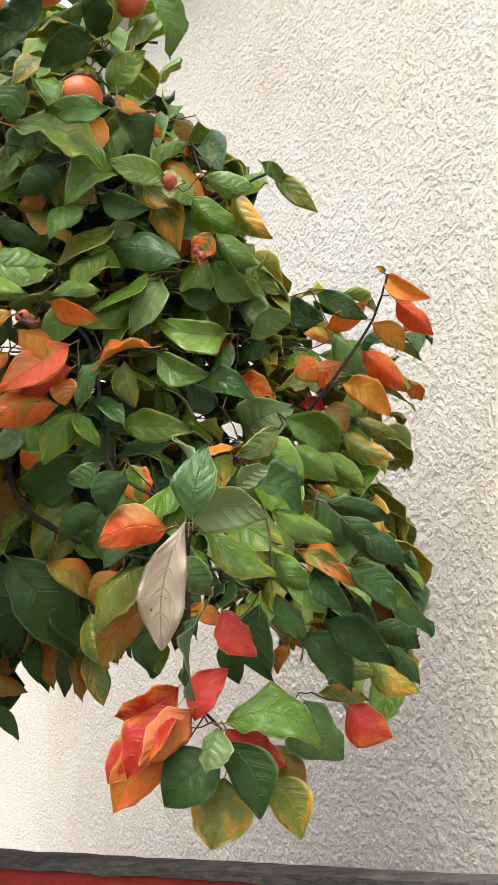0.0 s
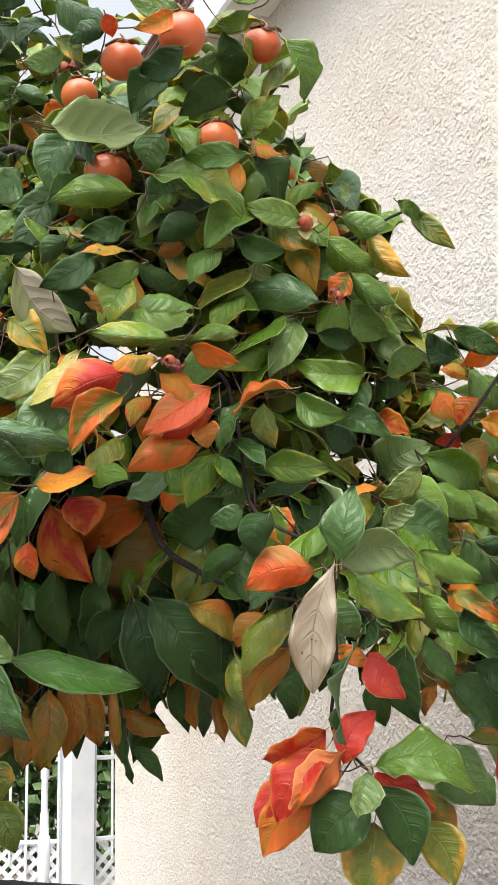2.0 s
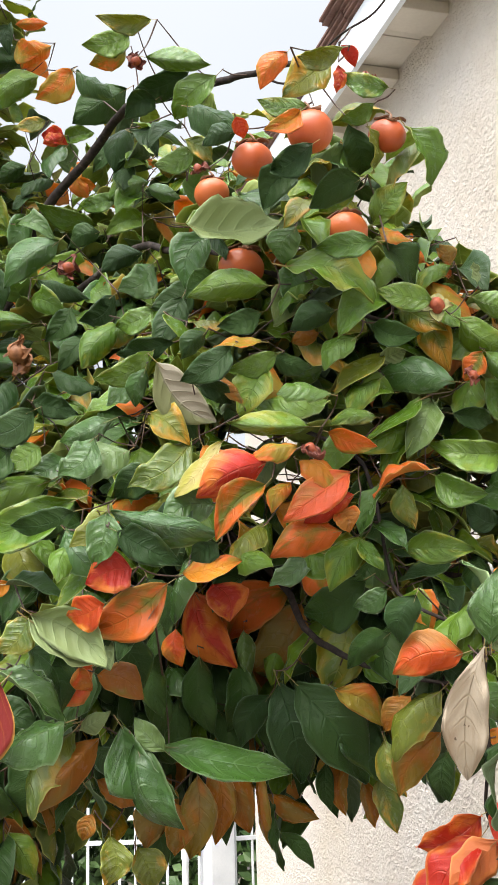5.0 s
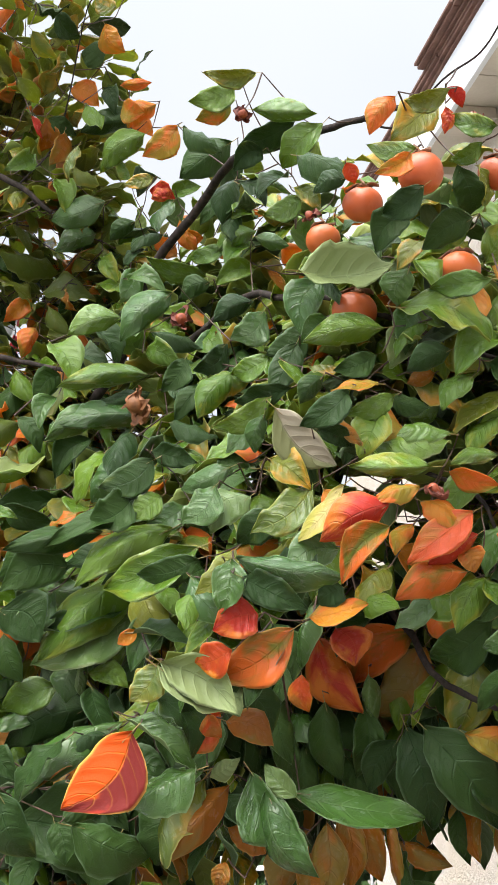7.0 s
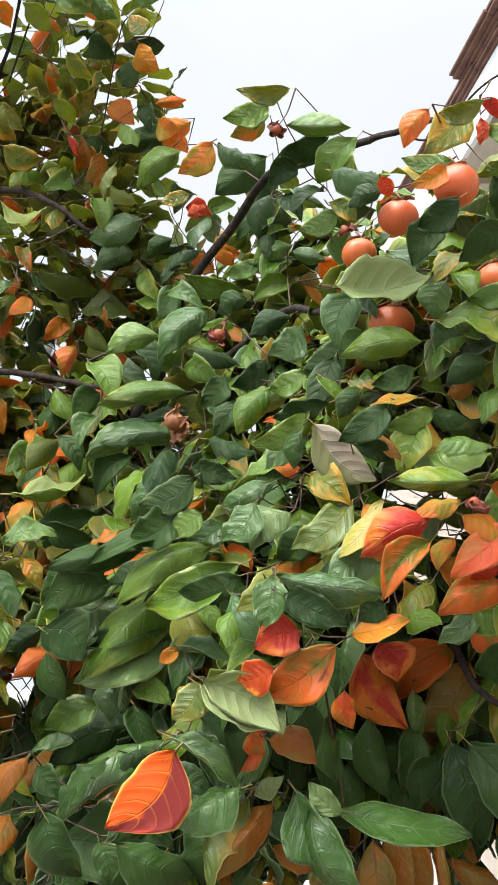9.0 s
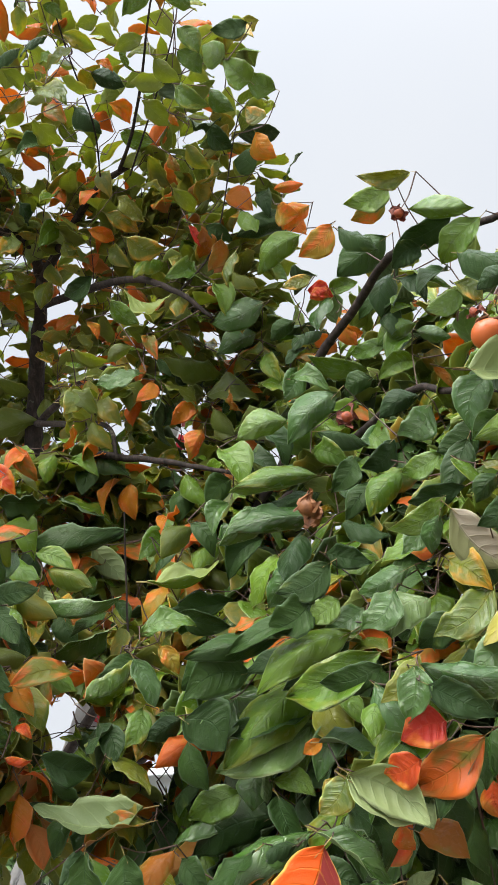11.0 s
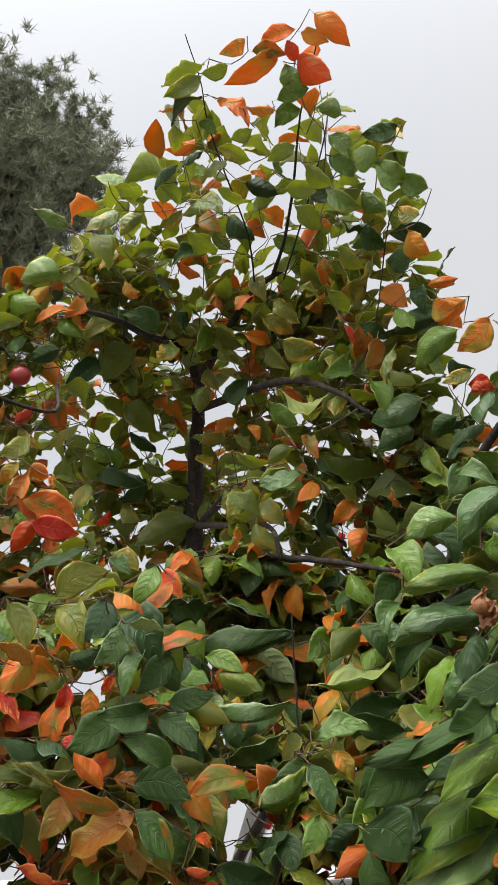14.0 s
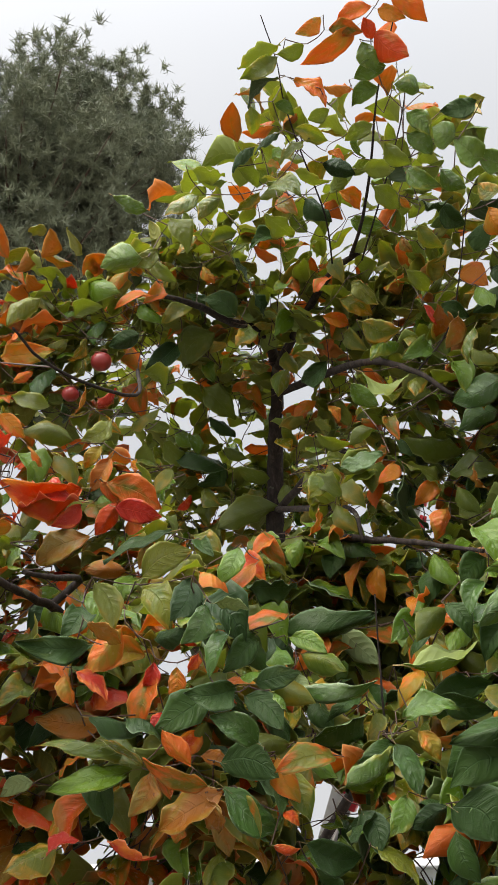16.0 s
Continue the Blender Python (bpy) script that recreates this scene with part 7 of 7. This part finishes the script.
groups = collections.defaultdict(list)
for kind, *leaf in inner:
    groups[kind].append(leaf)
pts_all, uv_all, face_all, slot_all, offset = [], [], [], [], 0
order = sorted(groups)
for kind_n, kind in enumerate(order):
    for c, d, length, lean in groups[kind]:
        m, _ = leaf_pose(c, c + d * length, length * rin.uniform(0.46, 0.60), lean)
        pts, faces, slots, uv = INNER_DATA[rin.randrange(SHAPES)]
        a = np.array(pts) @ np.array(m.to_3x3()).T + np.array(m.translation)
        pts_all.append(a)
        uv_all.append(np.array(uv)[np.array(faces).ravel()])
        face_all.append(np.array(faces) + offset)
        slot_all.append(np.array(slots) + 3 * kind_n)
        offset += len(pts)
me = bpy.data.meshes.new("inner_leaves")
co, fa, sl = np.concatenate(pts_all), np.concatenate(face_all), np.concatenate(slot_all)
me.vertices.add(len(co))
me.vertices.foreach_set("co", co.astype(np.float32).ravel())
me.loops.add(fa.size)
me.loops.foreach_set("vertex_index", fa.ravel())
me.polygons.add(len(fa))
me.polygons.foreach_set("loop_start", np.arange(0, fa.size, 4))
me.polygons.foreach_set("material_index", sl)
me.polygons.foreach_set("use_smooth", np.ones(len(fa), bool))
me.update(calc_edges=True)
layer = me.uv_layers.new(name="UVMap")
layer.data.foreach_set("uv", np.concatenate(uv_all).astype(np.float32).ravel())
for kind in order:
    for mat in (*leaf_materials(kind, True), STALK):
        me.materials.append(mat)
inner_ob = new("inner_leaves", me)
inner_ob.parent = tree
inner_ob.matrix_parent_inverse = Matrix.Translation(tree.location).inverted()
tagged(inner_ob, "shaded inner leaves, dark green with some orange", kind="stuff")

# twigs: every leaf stalk is joined to the nearest wood that is already there
wood = [p for line in LIMB_LINES[1:] for p in line]
todo = sorted(BASES, key=lambda b: min((b - p).length_squared for p in wood))
arr = np.array([tuple(p) for p in wood])
HEART = Vector((-1.9, 3.0, 2.4))


def before_leaves(line):
    """Whether a twig would cross before an outer leaf in the camera's view."""
    if not line:
        return False
    way, dist = seen_from_camera([tuple(q) for q in line])
    return bool(((way @ shell_way.T > math.cos(radians(0.8))) & (dist[:, None] < shell_far[None] - 0.015)).any())


bm = bmesh.new()
for b in todo:
    near = np.argmin(((arr - np.array(b)) ** 2).sum(1) + 0.25 * np.maximum(0, ((arr - np.array(HEART)) ** 2).sum(1) ** 0.5 - (b - HEART).length) ** 2 * 4)
    p = Vector(arr[near])
    gap = (b - p).length
    if gap < 0.006 or gap > 0.42:
        continue
    # twigs bend away from the camera to pass behind the leaves
    away, stir = (b - Vector(CAMERA_SPOT)).normalized(), Vector([rin.uniform(-0.04, 0.04) * gap for _ in range(3)])
    for back in (0.25 * gap, 0.4 * gap + 0.06, 0.5 * gap + 0.14):
        line = bent([p, p.lerp(b, 0.6) + away * back + Vector((0, 0, -0.06 * gap)) + stir, b], 5 if gap > 0.06 else 3, 0.0)
        if not before_leaves(line[1:-2]):
            break
    if any((q - s).length < 0.055 or abs((q - s).cross(s - Vector(CAMERA_SPOT)).length / (s - Vector(CAMERA_SPOT)).length) < 0.04 and q.y < s.y for q in line[1:-1] for s in FRUIT_SPOTS):
        continue
    r0 = 0.0013 + 0.0035 * min(gap, 0.5)
    tube(bm, line, [r0 + (0.0011 - r0) * k / (len(line) - 1) for k in range(len(line))], 5)
    arr = np.concatenate([arr, np.array([tuple(q) for q in line[1:]])])
for line in SHOOTS:
    line = bent(line, 2, 0.0)
    tube(bm, line, [0.0019 - 0.0009 * k / (len(line) - 1) for k in range(len(line))], 5)
twigs = part("twig_work", bm, TWIG, tree, "thin dark red-brown twigs")
tagged(twigs, kind="stuff")


# fruit: a squat globe with a four-lobed calyx
def lobe_ring(bm, r, lift, lobes, m, spread=1.0, thick=0.06):
    for n in range(lobes):
        a0 = math.tau * n / lobes
        rows = []
        for i in range(6):
            f = i / 5
            half = 0.62 * math.sin(math.pi * min(0.98, 0.28 + 0.72 * f)) * 0.62 * r
            d = r * (0.15 + 0.85 * f) * spread
            z = lift + r * 0.16 * math.sin(f * 2.6 + n)
            rows.append([Vector((d * math.cos(a0) - v * half * math.sin(a0), d * math.sin(a0) + v * half * math.cos(a0), z + abs(v) * r * 0.12)) for v in (-1, 0, 1)])
        tops = [[bm.verts.new(m @ p) for p in row] for row in rows]
        lows = [[bm.verts.new(m @ (p - Vector((0, 0, thick * r)))) for p in row] for row in rows]
        for i in range(5):
            for j in range(2):
                bm.faces.new((tops[i][j], tops[i][j + 1], tops[i + 1][j + 1], tops[i + 1][j]))
                bm.faces.new((lows[i][j], lows[i + 1][j], lows[i + 1][j + 1], lows[i][j + 1]))
            bm.faces.new((tops[i][0], tops[i + 1][0], lows[i + 1][0], lows[i][0]))
            bm.faces.new((tops[i + 1][2], tops[i][2], lows[i][2], lows[i + 1][2]))
        bm.faces.new((tops[5][0], tops[5][1], lows[5][1], lows[5][0]))
        bm.faces.new((tops[5][1], tops[5][2], lows[5][2], lows[5][1]))


def persimmon(x, y, z, r, tilt=0, turn=0, skin=None, label=""):
    m = pose(x, y, z, tilt, tilt * 0.4, turn)
    bm = bmesh.new()
    bmesh.ops.create_uvsphere(bm, u_segments=28, v_segments=18, radius=r)
    for v in bm.verts:
        a = math.atan2(v.co.y, v.co.x)
        rim = math.hypot(v.co.x, v.co.y) / r
        bulge = 1 + 0.025 * math.cos(4 * a) * rim
        v.co.x, v.co.y = v.co.x * bulge, v.co.y * bulge
        v.co.z *= 0.86 if v.co.z > 0 else 0.92
        if v.co.z > 0:
            v.co.z -= 0.16 * r * max(0, 1 - rim / 0.55) ** 2
        v.co = m @ v.co
    fruit = part("fruit", bm, skin or FRUIT, tree, label or "ripe orange persimmon", smooth=True)
    bm = bmesh.new()
    lobe_ring(bm, r * 0.85, r * 0.80, 4, m)
    top = m @ Vector((0, 0, r * 0.72))
    tube(bm, bent([top, top + Vector((0.003, 0.004, r * 0.4)), top + Vector((-0.006, 0.012, r * 0.85))], 3), [r * 0.13, r * 0.11, r * 0.09, r * 0.07, r * 0.06, r * 0.06, r * 0.05], 6)
    part("calyx", bm, CALYX_BROWN, fruit, "dry brown four-lobed calyx")


def dried_calyx(x, y, z, r, tilt, turn, material, label, lobes=4, core=PULP):
    m = pose(x, y, z, tilt, 0, turn)
    bm = bmesh.new()
    lobe_ring(bm, r, 0.0, lobes, m, 1.0, 0.08)
    centre = m.translation
    for v in bm.verts:
        d = v.co - centre
        f = min(1.0, d.length / r)
        crumple = noise.noise_vector(v.co * (1.3 / r)) * (0.55 * r * f) + noise.noise_vector(v.co * (3.5 / r)) * (0.2 * r * f)
        v.co = centre + d * (1 - 0.25 * f) + crumple * (0.25 if material is CALYX else 1.0)
    head = part("fruit_stub", bm, material, tree, label)
    bm = bmesh.new()
    bmesh.ops.create_icosphere(bm, subdivisions=2, radius=r * 0.36)
    for v in bm.verts:
        v.co *= 1 + 0.35 * noise.noise(v.co * (2.4 / r))
        v.co = m @ (v.co + Vector((0, 0, r * 0.15)))
    part("pulp", bm, core, head, "shrivelled orange core", smooth=True)


persimmon(-0.408, 1.778, 2.559, 0.0335, 6, 10)
persimmon(-0.299, 1.70, 2.556, 0.0375, -5, 50)
persimmon(-0.189, 1.88, 2.627, 0.0325, 22, 20)
persimmon(-0.494, 1.852, 2.541, 0.0310, 0, 70)
persimmon(-0.463, 1.942, 2.437, 0.0404, 8, 30)
persimmon(-0.271, 1.913, 2.472, 0.0374, -8, 15)
persimmon(-2.261, 2.19, 3.31, 0.031, 10, 0, FRUIT_DARK, "overripe dark red persimmon")
persimmon(-2.327, 2.14, 3.205, 0.024, 0, 40, FRUIT_DARK, "overripe dark red persimmon")
dried_calyx(-0.127, 1.96, 2.335, 0.040, 68, 8, CALYX, "empty green calyx with a pale orange stump")
dried_calyx(-0.886, 2.22, 2.584, 0.036, 80, 20, CALYX_DRY, "dried red-brown fruit remains", 5)
dried_calyx(-0.903, 2.01, 2.336, 0.050, 100, -30, WITHERED, "brown withered fruit skin", 6, WITHERED)
dried_calyx(-0.657, 1.95, 2.877, 0.026, 120, 0, CALYX_DRY, "dried red fruit remains", 5)
dried_calyx(-0.494, 1.75, 2.537, 0.022, 40, 0, CALYX_DRY, "dried red fruit remains", 5)
dried_calyx(-0.320, 1.70, 2.037, 0.028, 30, 50, CALYX_DRY, "crumpled orange fruit remains", 5)
dried_calyx(-0.075, 1.99, 2.215, 0.024, 50, 50, CALYX_DRY, "crumpled orange fruit remains", 5)
dried_calyx(-0.215, 1.80, 2.69, 0.03, 20, 50, PULP, "split red fruit skin", 4)
